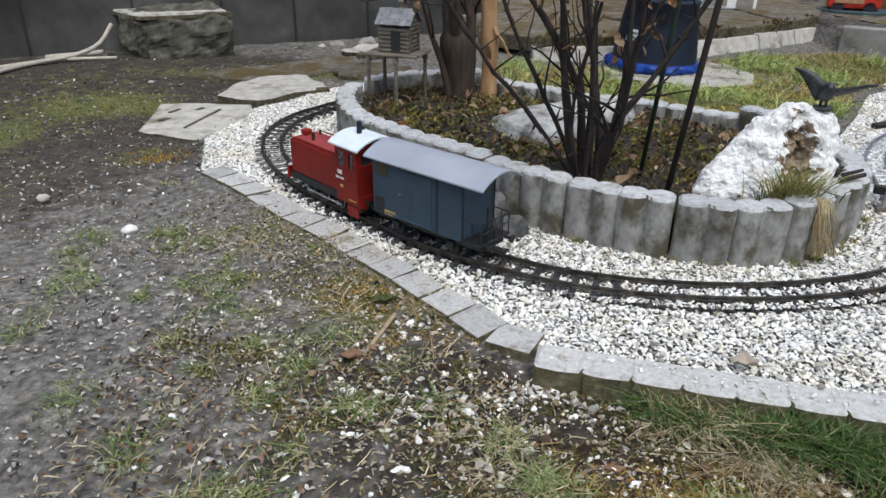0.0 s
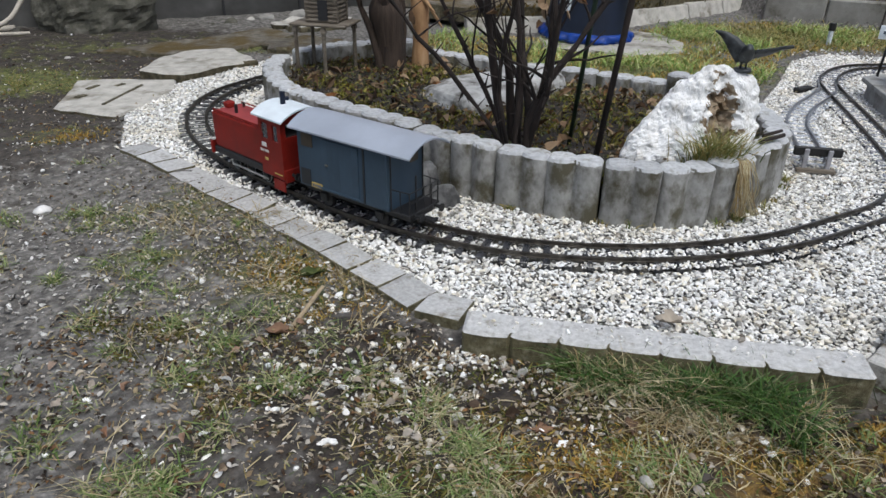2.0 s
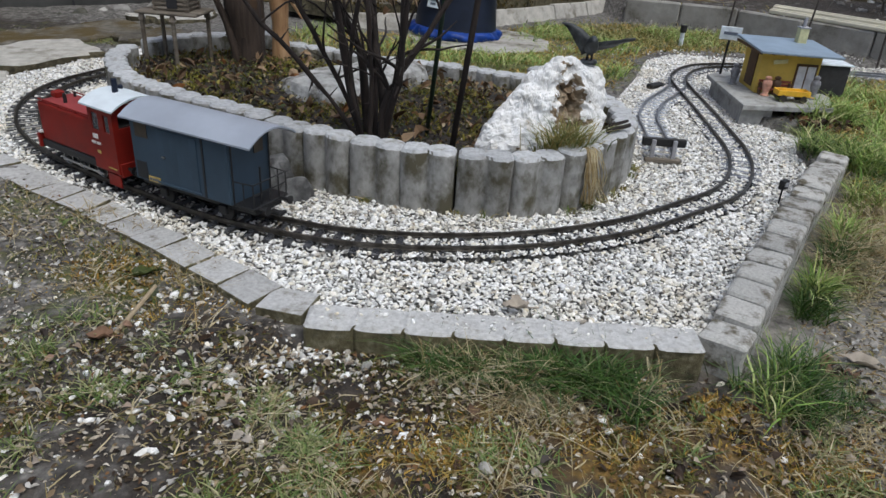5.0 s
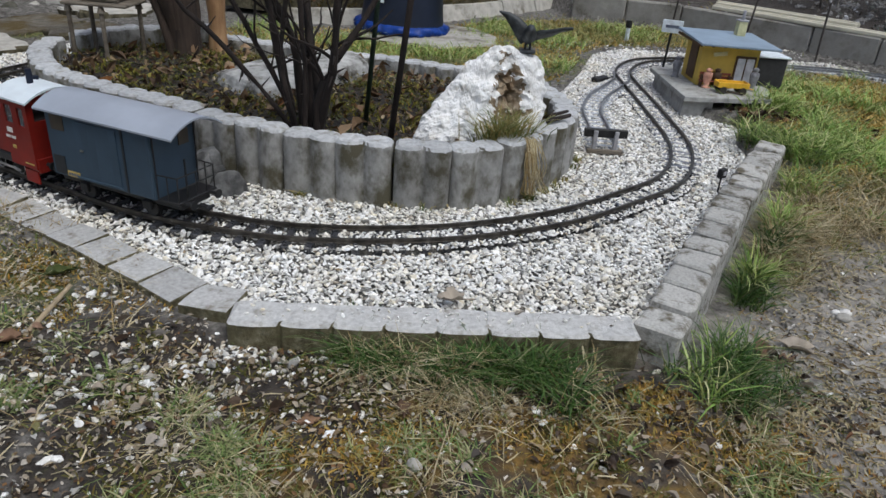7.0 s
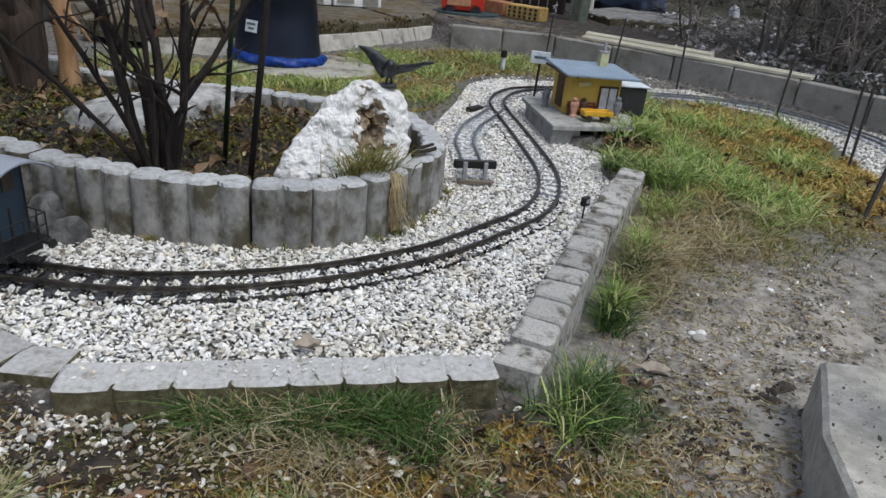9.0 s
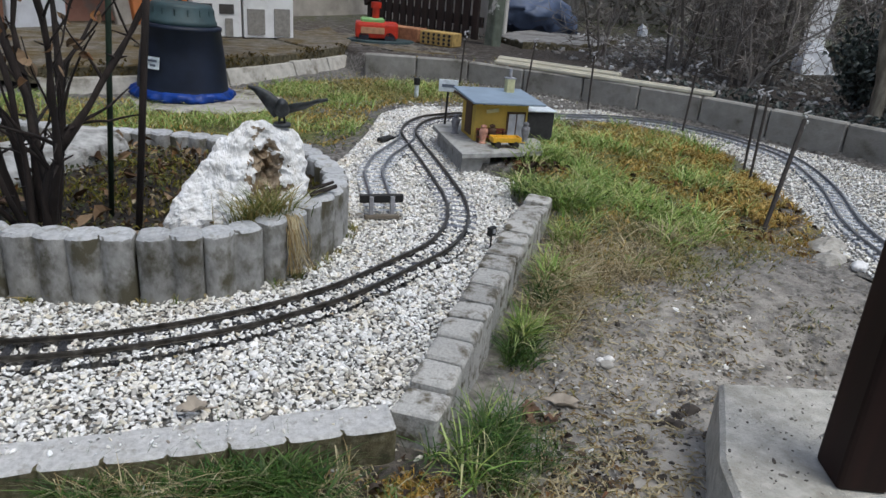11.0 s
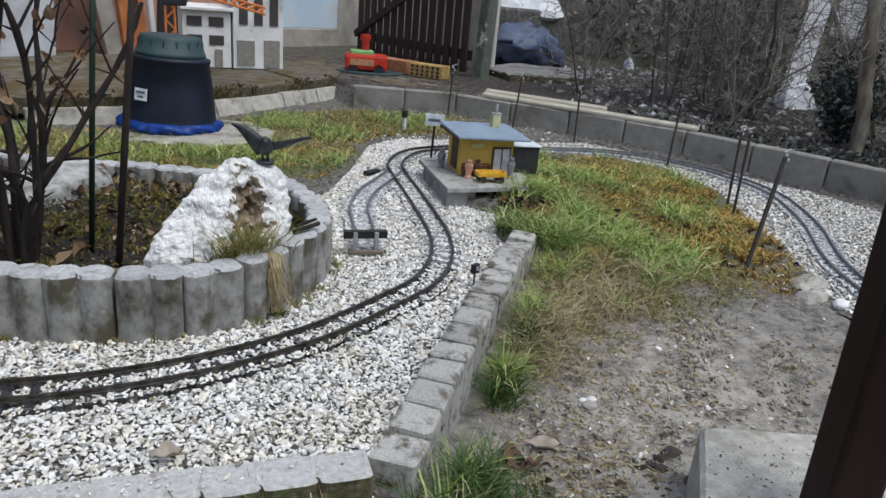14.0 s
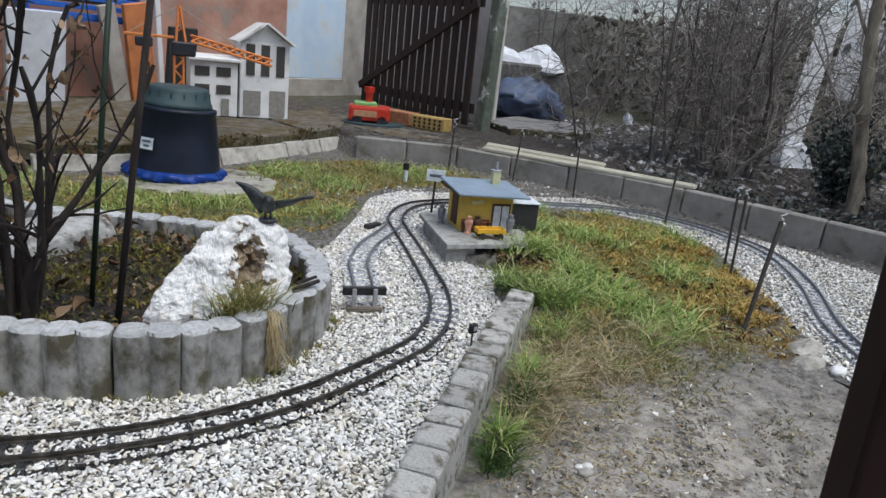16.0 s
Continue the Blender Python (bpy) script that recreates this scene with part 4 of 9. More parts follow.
# ---- concrete palisades round the bed ----
def double_palisade(half, neck, bulge, height, seed):
    """Two round posts cast as one block: a figure-eight outline with a chamfered rim and a flat top, paler for skylight
    put into its colour.
    """
    rr = random.Random(seed)
    bm = bmesh.new()
    front = []
    n = 11
    for side in (-1, 1):
        for i in range(n + 1):
            if side == 1 and i == 0:
                continue
            front.append((side * half / 2 + half * (i / n - 0.5), -(neck + bulge * math.sin(math.pi * i / n) ** 0.8)))
    outline = front + [(x, -y) for x, y in reversed(front)]
    rings = []
    for z, inset in ((-0.06, 0.0), (height * 0.35, 0.0), (height * 0.7, 0.0), (height - 0.0062, 0.0), (height - 0.0048, 0.0006), (height - 0.0008, 0.0042), (height, 0.0058)):
        ring = []
        for x, y in outline:
            k = 1 - inset / math.hypot(x, y)
            chip = rr.uniform(-0.0006, 0.0004) if inset else rr.uniform(-0.0002, 0.0002)
            ring.append(bm.verts.new((x * k + chip, y * k + chip, z + (rr.uniform(-0.0006, 0.0004) if inset else 0))))
        rings.append(ring)
    m = len(outline)
    for j, (a, b) in enumerate(zip(rings, rings[1:])):
        for i in range(m):
            bm.faces.new((a[i], a[(i + 1) % m], b[(i + 1) % m], b[i])).smooth = j < 3
    k = len(front)
    top = rings[-1]
    for i in range(k - 1):
        bm.faces.new((top[i], top[i + 1], top[m - 2 - i], top[m - 1 - i]))
    me = bpy.data.meshes.new("palisade_block")
    bmesh.ops.recalc_face_normals(bm, faces=bm.faces)
    bm.to_mesh(me)
    bm.free()
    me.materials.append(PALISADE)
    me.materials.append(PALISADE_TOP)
    # Upward faces get the skylit colour, upright ones the shaded colour.
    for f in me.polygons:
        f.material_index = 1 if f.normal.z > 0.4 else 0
    return me


palisade = empty("palisade_edging", 0.4, 1.3, 0, label="ring of weathered grey concrete palisade blocks holding the bed", category="edging", kind="structure")
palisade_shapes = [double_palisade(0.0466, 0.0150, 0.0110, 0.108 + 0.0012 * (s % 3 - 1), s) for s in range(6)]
ring_line = spline(RING + RING[:2], 0.004)
PITCH = 0.094
steps = np.arange(0, int(len(ring_line) * 0.004 / PITCH))
for k in steps:
    i = min(int((k + 0.904) * PITCH / 0.004), len(ring_line) - 3)
    a, b = ring_line[max(0, i - 11)], ring_line[min(len(ring_line) - 1, i + 11)]
    if line_distance(np.array([ring_line[i]]), ring_line[:12])[0] < 0.05 and k > 5:
        continue
    c = (a + b) / 2
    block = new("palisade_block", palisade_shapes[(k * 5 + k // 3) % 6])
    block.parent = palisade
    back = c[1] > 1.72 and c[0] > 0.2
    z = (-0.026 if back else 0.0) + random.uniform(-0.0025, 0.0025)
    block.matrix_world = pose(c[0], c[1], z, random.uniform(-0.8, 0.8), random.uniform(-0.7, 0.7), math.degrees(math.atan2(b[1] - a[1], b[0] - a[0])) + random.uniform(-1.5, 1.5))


# ---- kerbs of the gravel ----
def lobed_kerb(length, depth, lobes, top, foot):
    """A straight kerb cast as a row of flat-topped lobes, with grooves between them and a worn rim."""
    bm = bmesh.new()
    w = length / lobes
    outline = []
    for i in range(lobes):
        for t, d in ((0.0, 0.006), (0.06, 0.0015), (0.2, 0), (0.5, -0.001), (0.8, 0), (0.94, 0.0015)):
            outline.append(((i + t) * w - length / 2, d + random.uniform(-0.0006, 0.0006)))
    outline.append((length / 2, 0.005))
    back = [(x, depth - d * 0.3) for x, d in reversed(outline)]
    full = outline + back
    n, m = len(full), len(outline)
    rings = []
    for z, inset in ((foot, 0), (top * 0.3, 0), (top - 0.004, 0.0), (top, 0.004)):
        rings.append([bm.verts.new((x * (1 - 2 * inset / length), y + (inset if j < m else -inset) + random.uniform(-0.0006, 0.0006), z + (random.uniform(-0.0012, 0.0008) if inset else 0))) for j, (x, y) in enumerate(full)])
    for a, b in zip(rings, rings[1:]):
        for i in range(n):
            bm.faces.new((a[i], a[(i + 1) % n], b[(i + 1) % n], b[i]))
    for i in range(m - 1):
        bm.faces.new((rings[-1][i], rings[-1][i + 1], rings[-1][n - 2 - i], rings[-1][n - 1 - i]))
    return bm


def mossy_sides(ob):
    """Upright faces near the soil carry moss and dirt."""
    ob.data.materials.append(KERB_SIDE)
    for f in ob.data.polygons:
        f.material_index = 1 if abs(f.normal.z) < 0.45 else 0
    return ob


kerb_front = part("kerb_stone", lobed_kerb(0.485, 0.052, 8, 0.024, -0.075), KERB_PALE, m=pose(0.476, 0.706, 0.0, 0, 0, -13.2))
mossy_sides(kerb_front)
tagged(kerb_front, "long grey concrete kerb cast in eight lobes, chipped and dusty", "kerb", kind="structure")

kerb_side = empty("kerb_edging", 1.05, 0.95, 0, label="row of mossy grey concrete kerb blocks beside the lawn", category="kerb", kind="structure")


def kerb_block(seed):
    bm = bmesh.new()
    box(bm, (0, 0, -0.06), (0.0580, 0.058, 0.12), bevel=0.008, seg=3)
    for v in bm.verts:
        v.co += Vector(noise.noise_vector(v.co * 60 + Vector((seed, 0, 0)))) * 0.0042
    me = bpy.data.meshes.new("kerb_block")
    bm.to_mesh(me)
    bm.free()
    me.materials.append(KERB)
    return me


kerb_blocks = [kerb_block(s) for s in range(4)]
for k in range(14):
    t = (k + 0.5) / 14
    x, y = 0.738 + (1.357 - 0.738) * t, 0.662 + (1.250 - 0.662) * t + 0.012 * math.sin(t * 3.1)
    b = new("kerb_block", kerb_blocks[k % 4])
    b.parent = kerb_side
    b.matrix_world = pose(x, y, 0.024 + 0.026 * t + random.uniform(-0.003, 0.002), random.uniform(-2, 2), random.uniform(-2, 2), 43.5 + random.uniform(-3, 3))

kerb_left = empty("kerb_edging", -0.05, 1.1, 0, label="curved row of flat worn concrete kerb blocks, partly sunk", category="kerb", kind="structure")
LEFT_KERB = [(0.252, 0.838), (0.196, 0.872), (0.126, 0.950), (0.034, 1.052), (-0.070, 1.166), (-0.210, 1.306), (-0.312, 1.412), (-0.42, 1.515)]
left_line = spline(LEFT_KERB, 0.004)
left_len = len(left_line) * 0.004
for k in range(14):
    i = int((k + 0.5) / 14 * len(left_line))
    a, b = left_line[max(0, i - 6)], left_line[min(len(left_line) - 1, i + 6)]
    c = left_line[i]
    ang = math.degrees(math.atan2(b[1] - a[1], b[0] - a[0])) + random.uniform(-2, 2)
    w = left_len / 14 * 0.985
    bm = bmesh.new()
    box(bm, (0, 0, -0.03), (w * random.uniform(0.97, 1.0), random.uniform(0.056, 0.062), 0.06), bevel=0.003, seg=2)
    for v in bm.verts:
        v.co += Vector(noise.noise_vector(v.co * 45 + Vector((k * 3.0, 0, 0)))) * 0.003
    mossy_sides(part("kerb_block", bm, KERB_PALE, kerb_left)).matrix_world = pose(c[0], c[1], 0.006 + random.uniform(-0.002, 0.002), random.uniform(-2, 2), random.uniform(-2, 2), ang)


# ---- slabs by the left ----
def stone_slab(name, outline, z0, z1, label, mat=SLAB, jag=0.008, category="slab"):
    bm = bmesh.new()
    slab_from(bm, finer(outline, 0.035), z0, z1, 0.006, jag)
    ob = part(name, bm, mat)
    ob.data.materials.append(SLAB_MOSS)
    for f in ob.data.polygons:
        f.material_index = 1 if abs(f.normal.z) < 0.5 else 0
    return tagged(ob, label, category, kind="structure")


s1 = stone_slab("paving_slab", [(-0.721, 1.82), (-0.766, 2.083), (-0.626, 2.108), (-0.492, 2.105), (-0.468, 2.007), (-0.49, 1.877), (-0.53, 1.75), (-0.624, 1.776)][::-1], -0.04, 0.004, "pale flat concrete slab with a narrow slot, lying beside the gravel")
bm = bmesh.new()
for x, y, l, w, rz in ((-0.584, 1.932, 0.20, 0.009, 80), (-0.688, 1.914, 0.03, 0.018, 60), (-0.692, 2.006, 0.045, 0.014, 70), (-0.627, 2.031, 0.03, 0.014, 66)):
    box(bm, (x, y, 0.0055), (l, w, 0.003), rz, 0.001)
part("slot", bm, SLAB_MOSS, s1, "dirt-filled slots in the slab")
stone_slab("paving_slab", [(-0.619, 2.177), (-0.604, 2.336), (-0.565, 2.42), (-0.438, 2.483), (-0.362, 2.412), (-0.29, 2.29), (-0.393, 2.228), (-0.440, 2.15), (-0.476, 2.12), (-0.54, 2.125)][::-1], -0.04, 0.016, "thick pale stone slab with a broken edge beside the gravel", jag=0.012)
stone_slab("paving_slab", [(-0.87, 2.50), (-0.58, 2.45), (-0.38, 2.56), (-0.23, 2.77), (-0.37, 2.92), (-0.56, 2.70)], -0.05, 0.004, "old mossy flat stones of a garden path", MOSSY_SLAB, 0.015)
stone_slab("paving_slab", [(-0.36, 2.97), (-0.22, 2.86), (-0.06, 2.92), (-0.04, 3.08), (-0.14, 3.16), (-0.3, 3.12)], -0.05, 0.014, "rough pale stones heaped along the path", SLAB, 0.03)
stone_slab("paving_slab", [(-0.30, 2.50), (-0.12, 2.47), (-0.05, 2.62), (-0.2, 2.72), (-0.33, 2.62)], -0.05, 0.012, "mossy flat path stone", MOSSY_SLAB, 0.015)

# ---- the model railway ----
def heading(line, i, span=3):
    a, b = line[max(0, i - span)], line[min(len(line) - 1, i + span)]
    return math.degrees(math.atan2(b[1] - a[1], b[0] - a[0]))


SLEEPER_TOP, RAIL_TOP = 0.0075, 0.0155


def rail_mesh(line, off, z_extra=0.0):
    """One rail: foot, web and head swept along the line at a sideways offset."""
    d = np.gradient(line, axis=0)
    d /= np.linalg.norm(d, axis=1)[:, None]
    nrm = np.stack([-d[:, 1], d[:, 0]], 1)
    z = gravel_level(line[:, 0], line[:, 1]) + 0.004 + z_extra
    prof = np.array([(-0.0032, SLEEPER_TOP), (-0.0032, SLEEPER_TOP + 0.0012), (-0.001, SLEEPER_TOP + 0.002), (-0.001, RAIL_TOP - 0.0024), (-0.0018, RAIL_TOP - 0.002), (-0.0018, RAIL_TOP),
                     (0.0018, RAIL_TOP), (0.0018, RAIL_TOP - 0.002), (0.001, RAIL_TOP - 0.0024), (0.001, SLEEPER_TOP + 0.002), (0.0032, SLEEPER_TOP + 0.0012), (0.0032, SLEEPER_TOP)])
    v = np.concatenate([np.concatenate([line + nrm * (off + p[0]), (z + p[1])[:, None]], 1)[:, None] for p in prof], 1)
    n, k = len(line), len(prof)
    i, j = np.meshgrid(np.arange(n - 1), np.arange(k), indexing="ij")
    f = np.stack([i * k + j, i * k + (j + 1) % k, (i + 1) * k + (j + 1) % k, (i + 1) * k + j], -1).reshape(-1, 4)
    return v.reshape(-1, 3), f


def sleeper_shape(mat):
    bm = bmesh.new()
    box(bm, (0, 0, SLEEPER_TOP - 0.006), (0.0115, 0.084, 0.012), bevel=0.0012)
    for s in (-1, 1):
        for q in (-1, 1):
            box(bm, (0, s * 0.0225 + q * 0.0055, SLEEPER_TOP + 0.0008), (0.006, 0.004, 0.0026))
    me = bpy.data.meshes.new("sleeper")
    bm.to_mesh(me)
    bm.free()
    me.materials.append(mat)
    return me


sleeper, sheen_sleeper, pale_sleeper = sleeper_shape(SLEEPER), sleeper_shape(SHEEN_SLEEPER), sleeper_shape(PALE_SLEEPER)


def lay_track(name, points, label, skip=0.0):
    line = spline(points, 0.01)
    track = empty(name, *line[0], 0, label=label, category="railway track", kind="structure")
    far = np.nonzero(line[:, 0] > 1.9)[0]
    cut = int(far[0]) if len(far) else len(line)
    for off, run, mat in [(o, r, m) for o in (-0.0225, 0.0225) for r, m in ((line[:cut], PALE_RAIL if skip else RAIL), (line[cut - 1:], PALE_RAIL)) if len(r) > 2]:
        v, f = rail_mesh(run, off)
        ob = mesh_object("rail", v, f, mat, smooth=False)
        ob.parent = track
        ob.matrix_parent_inverse = track.matrix_world.inverted()
    pitch = 0.0325
    for k in range(int((len(line) * 0.01 - skip) / pitch)):
        i = int(k * pitch / 0.01)
        x, y = line[i] + (line[min(i + 1, len(line) - 1)] - line[i]) * ((k * pitch / 0.01) - i)
        # Sleepers past the front curve use the colours that hold the sky sheen.
        ob = new("sleeper", pale_sleeper if x > 1.72 or skip else sheen_sleeper if y > 1.22 and x > 0.9 else sleeper)
        ob.parent = track
        ob.matrix_world = pose(x, y, float(gravel_level(x, y)) + 0.004, 0, 0, heading(line, i) + random.uniform(-1, 1))
    return line


main_track = lay_track("railway_track", TRACK, "model railway track with dull brass rails on black sleepers, curving through white gravel")
siding_track = lay_track("railway_siding", SIDING, "short siding of model railway track ending at a buffer stop", 0.10)

# points lever
lever = empty("points_lever", 1.310, 1.965, 0.0, 25, "small black hand lever box of the railway points", "points lever")
bm = bmesh.new()
box(bm, (0, 0, 0.008), (0.06, 0.022, 0.014), bevel=0.003)
part("lever_box", bm, BUFFER_BLACK, lever)
bm = bmesh.new()
box(bm, (0.045, 0, 0.006), (0.05, 0.008, 0.006), bevel=0.001)
part("throw_bar", bm, BUFFER_BLACK, lever)

# buffer stop at the end of the siding
stop = empty("buffer_stop", 1.013, 1.350, 0.0, -15, "black beam buffer stop on two pale grey posts", "buffer stop")
bm = bmesh.new()
box(bm, (0, 0, 0.043), (0.093, 0.010, 0.018), bevel=0.0015)
part("beam", bm, BUFFER_BLACK, stop)
for s in (-1, 1):
    bm = bmesh.new()
    box(bm, (s * 0.0225, -0.006, 0.023), (0.009, 0.007, 0.052), bevel=0.001)
    bar(bm, (s * 0.0225, 0.004, 0.044), (s * 0.0225, 0.07, 0.012), 0.003)
    part("post", bm, BUFFER_GREY, stop)
bm = bmesh.new()
box(bm, (0, -0.012, 0.006), (0.075, 0.012, 0.008), bevel=0.001)
part("sleeper_foot", bm, OLD_WOOD, stop)


def wheel(name, parent, x, y, z, r, mat=LOCO_BLACK, rim=STEEL):
    bm = bmesh.new()
    cyl(bm, (x, y, z), r, 0.005, "y", 20)
    cyl(bm, (x, y - math.copysign(0.003, y), z), r * 1.12, 0.0015, "y", 20)
    w = part(name, bm, mat, parent)
    bm = bmesh.new()
    for k in range(20):
        a, b = 2 * math.pi * k / 20, 2 * math.pi * (k + 1) / 20
        bar(bm, (x + r * 0.93 * math.cos(a), y + math.copysign(0.0028, y), z + r * 0.93 * math.sin(a)), (x + r * 0.93 * math.cos(b), y + math.copysign(0.0028, y), z + r * 0.93 * math.sin(b)), 0.0007, 4)
    part("tyre", bm, rim, w)
    return w


def arched_roof(length, width, z_eave, rise, thick, overhang=0.0, n=30):
    """A barrel roof along x."""
    bm = bmesh.new()
    rows = []
    for x in (-length / 2, length / 2):
        top = [bm.verts.new((x, width * (i / n - 0.5), z_eave + rise * (1 - (2 * i / n - 1) ** 2))) for i in range(n + 1)]
        low = [bm.verts.new((x, width * (i / n - 0.5), z_eave + rise * (1 - (2 * i / n - 1) ** 2) - thick)) for i in range(n + 1)]
        rows.append((top, low))
    (t0, l0), (t1, l1) = rows
    for i in range(n):
        bm.faces.new((t0[i], t0[i + 1], t1[i + 1], t1[i]))
        bm.faces.new((l0[i], l1[i], l1[i + 1], l0[i + 1]))
        bm.faces.new((t0[i], l0[i], l0[i + 1], t0[i + 1]))
        bm.faces.new((t1[i], t1[i + 1], l1[i + 1], l1[i]))
    bm.faces.new((t0[0], t1[0], l1[0], l0[0]))
    bm.faces.new((t0[n], l0[n], l1[n], t1[n]))
    return bm


def coupler(parent, x, direction):
    bm = bmesh.new()
    box(bm, (x + direction * 0.010, 0, 0.024), (0.022, 0.010, 0.006), bevel=0.001)
    bar(bm, (x + direction * 0.020, -0.008, 0.026), (x + direction * 0.020, 0.008, 0.026), 0.0022)
    bar(bm, (x + direction * 0.018, -0.008, 0.026), (x + direction * 0.008, -0.008, 0.020), 0.0018)
    part("coupler", bm, LOCO_BLACK, parent)
    for s in (-1, 1):
        bm = bmesh.new()
        cyl(bm, (x + direction * 0.007, s * 0.026, 0.037), 0.003, 0.014, "x", 10)
        cyl(bm, (x + direction * 0.0145, s * 0.026, 0.037), 0.007, 0.002, "x", 14)
        part("buffer", bm, LOCO_BLACK, parent)


def build_loco():
    """A three-axle shunter with a long low bonnet in front (x) of the cab; origin on the rail tops."""
    L = empty("toy_locomotive", label="dark red model diesel locomotive with pale cab roof on the track", category="locomotive")
    bm = bmesh.new()
    box(bm, (0.0, 0, 0.031), (0.236, 0.074, 0.014), bevel=0.002)
    part("underframe", bm, LOCO_BLACK, L)
    bm = bmesh.new()
    box(bm, (0.030, 0, 0.073), (0.170, 0.070, 0.069), bevel=0.004, seg=2)
    bonnet = part("bonnet", bm, LOCO_RED, L)
    bm = bmesh.new()
    box(bm, (0.030, 0, 0.1085), (0.160, 0.058, 0.003), bevel=0.001)
    part("bonnet_top", bm, LOCO_TOP, bonnet, "pinkish red bonnet top, paler than the sides")
    bm = bmesh.new()
    box(bm, (0.1155, 0, 0.080), (0.002, 0.046, 0.042))
    for k in range(7):
        box(bm, (0.117, 0, 0.064 + k * 0.0055), (0.0015, 0.044, 0.002))
    part("radiator_grille", bm, LOCO_BLACK, bonnet, "black slatted radiator grille")
    for s in (-1, 1):
        bm = bmesh.new()
        bar(bm, (-0.05, s * 0.0325, 0.112), (0.112, s * 0.0325, 0.112), 0.0013)
        for x in (-0.05, 0.0, 0.05, 0.108):
            bar(bm, (x, s * 0.0325, 0.112), (x, s * 0.0325, 0.105), 0.0011)
        part("handrail", bm, LOCO_RED, bonnet, "thin light-worn handrail")
    for x, y, r, h, mt in ((0.062, 0.012, 0.0032, 0.016, LOCO_BLACK), (0.085, -0.020, 0.0025, 0.009, LOCO_BLACK), (-0.012, -0.006, 0.006, 0.005, LOCO_BLACK), (-0.03, -0.014, 0.004, 0.004, WHITE_MARK)):
        bm = bmesh.new()
        cyl(bm, (x, y, 0.110 + h / 2), r, h, "z", 10)
        part("fitting", bm, mt, bonnet)
    bm = bmesh.new()
    box(bm, (0.104, 0.0, 0.1155), (0.016, 0.018, 0.012), bevel=0.002)
    top_lamp = part("top_lamp", bm, LOCO_RED, L)
    bm = bmesh.new()
    cyl(bm, (0.1125, 0, 0.1155), 0.005, 0.002, "x", 14)
    part("lens", bm, WHITE_MARK, top_lamp, "pale lamp lens")
    bm = bmesh.new()
    box(bm, (0.120, 0, 0.036), (0.006, 0.084, 0.026), bevel=0.001)
    beam = part("buffer_beam", bm, LOCO_RED, L)
    bm = bmesh.new()
    cyl(bm, (0.1235, 0, 0.041), 0.0062, 0.003, "x", 16)
    part("headlight", bm, WHITE_MARK, beam, "round pale headlight")
    for s in (-1, 1):
        bm = bmesh.new()
        box(bm, (0.116, s * 0.034, 0.052), (0.008, 0.012, 0.003))
        part("step_edge", bm, WHITE_MARK, beam, "white-edged step")
    bm = bmesh.new()
    box(bm, (-0.1, 0, 0.036), (0.006, 0.080, 0.024), bevel=0.001, ry=0)
    bmesh.ops.translate(bm, verts=bm.verts, vec=(-0.019, 0, 0))
    part("buffer_beam", bm, LOCO_RED, L)
    # cab with open window frames
    cab_x0, cab_x1, zb, zt, hw = -0.120, -0.055, 0.030, 0.136, 0.0415
    bm = bmesh.new()
    for s in (-1, 1):
        y = s * hw
        box(bm, ((cab_x0 + cab_x1) / 2, y, 0.064), (cab_x1 - cab_x0, 0.003, 0.068))
        box(bm, ((cab_x0 + cab_x1) / 2, y, 0.132), (cab_x1 - cab_x0, 0.003, 0.010))
        for x, w in ((cab_x1 - 0.004, 0.008), (-0.088, 0.014), (cab_x0 + 0.005, 0.010)):
            box(bm, (x, y, 0.112), (w, 0.003, 0.032))
    for x in (cab_x0 + 0.0015, cab_x1 - 0.0015):
        box(bm, (x, 0, 0.068), (0.003, 2 * hw - 0.003, 0.076))
        box(bm, (x, 0, 0.137), (0.003, 2 * hw - 0.003, 0.014))
        for y, w in ((-hw + 0.005, 0.008), (0, 0.010), (hw - 0.005, 0.008)):
            box(bm, (x, y, 0.118), (0.003, w, 0.026))
    cab = part("cab", bm, LOCO_RED, L)
    bm = bmesh.new()
    box(bm, ((cab_x0 + cab_x1) / 2, 0, 0.070), (0.058, 0.076, 0.076))
    part("cab_inside", bm, CAB_DARK, cab, "dark cab interior")
    for s in (-1, 1):
        bm = bmesh.new()
        box(bm, (-0.070, s * (hw - 0.0005), 0.112), (0.022, 0.0012, 0.030))
        box(bm, (-0.106, s * (hw - 0.0005), 0.112), (0.017, 0.0012, 0.030))
        part("side_window", bm, PANE, cab, "glazed cab window")
        bm = bmesh.new()
        box(bm, (-0.068, s * (hw + 0.002), 0.0865), (0.013, 0.0012, 0.0075))
        part("emblem", bm, WHITE_MARK, cab, "white emblem block")
        bm = bmesh.new()
        for k in range(6):
            box(bm, (-0.078 + k * 0.0038 + (0.002 if k > 2 else 0), s * (hw + 0.002), 0.075), (0.0026, 0.0012, 0.0042))
        part("number_marks", bm, WHITE_MARK, cab, "white number marks as bars")
        bm = bmesh.new()
        box(bm, (-0.104, s * (hw + 0.002), 0.038), (0.022, 0.0012, 0.0018))
        part("step_line", bm, PLATE, cab)
        bm = bmesh.new()
        box(bm, (-0.072, s * (hw + 0.002), 0.060), (0.008, 0.0012, 0.005))
        part("works_plate", bm, PLATE, cab)
    roof = part("cab_roof", arched_roof(0.088, 0.098, 0.140, 0.016, 0.003), CAB_ROOF, L, "pale blue-white arched cab roof", m=pose(-0.0875, 0, 0))
    bm = bmesh.new()
    cyl(bm, (0.004, 0.006, 0.166), 0.0048, 0.022, "z", 14)
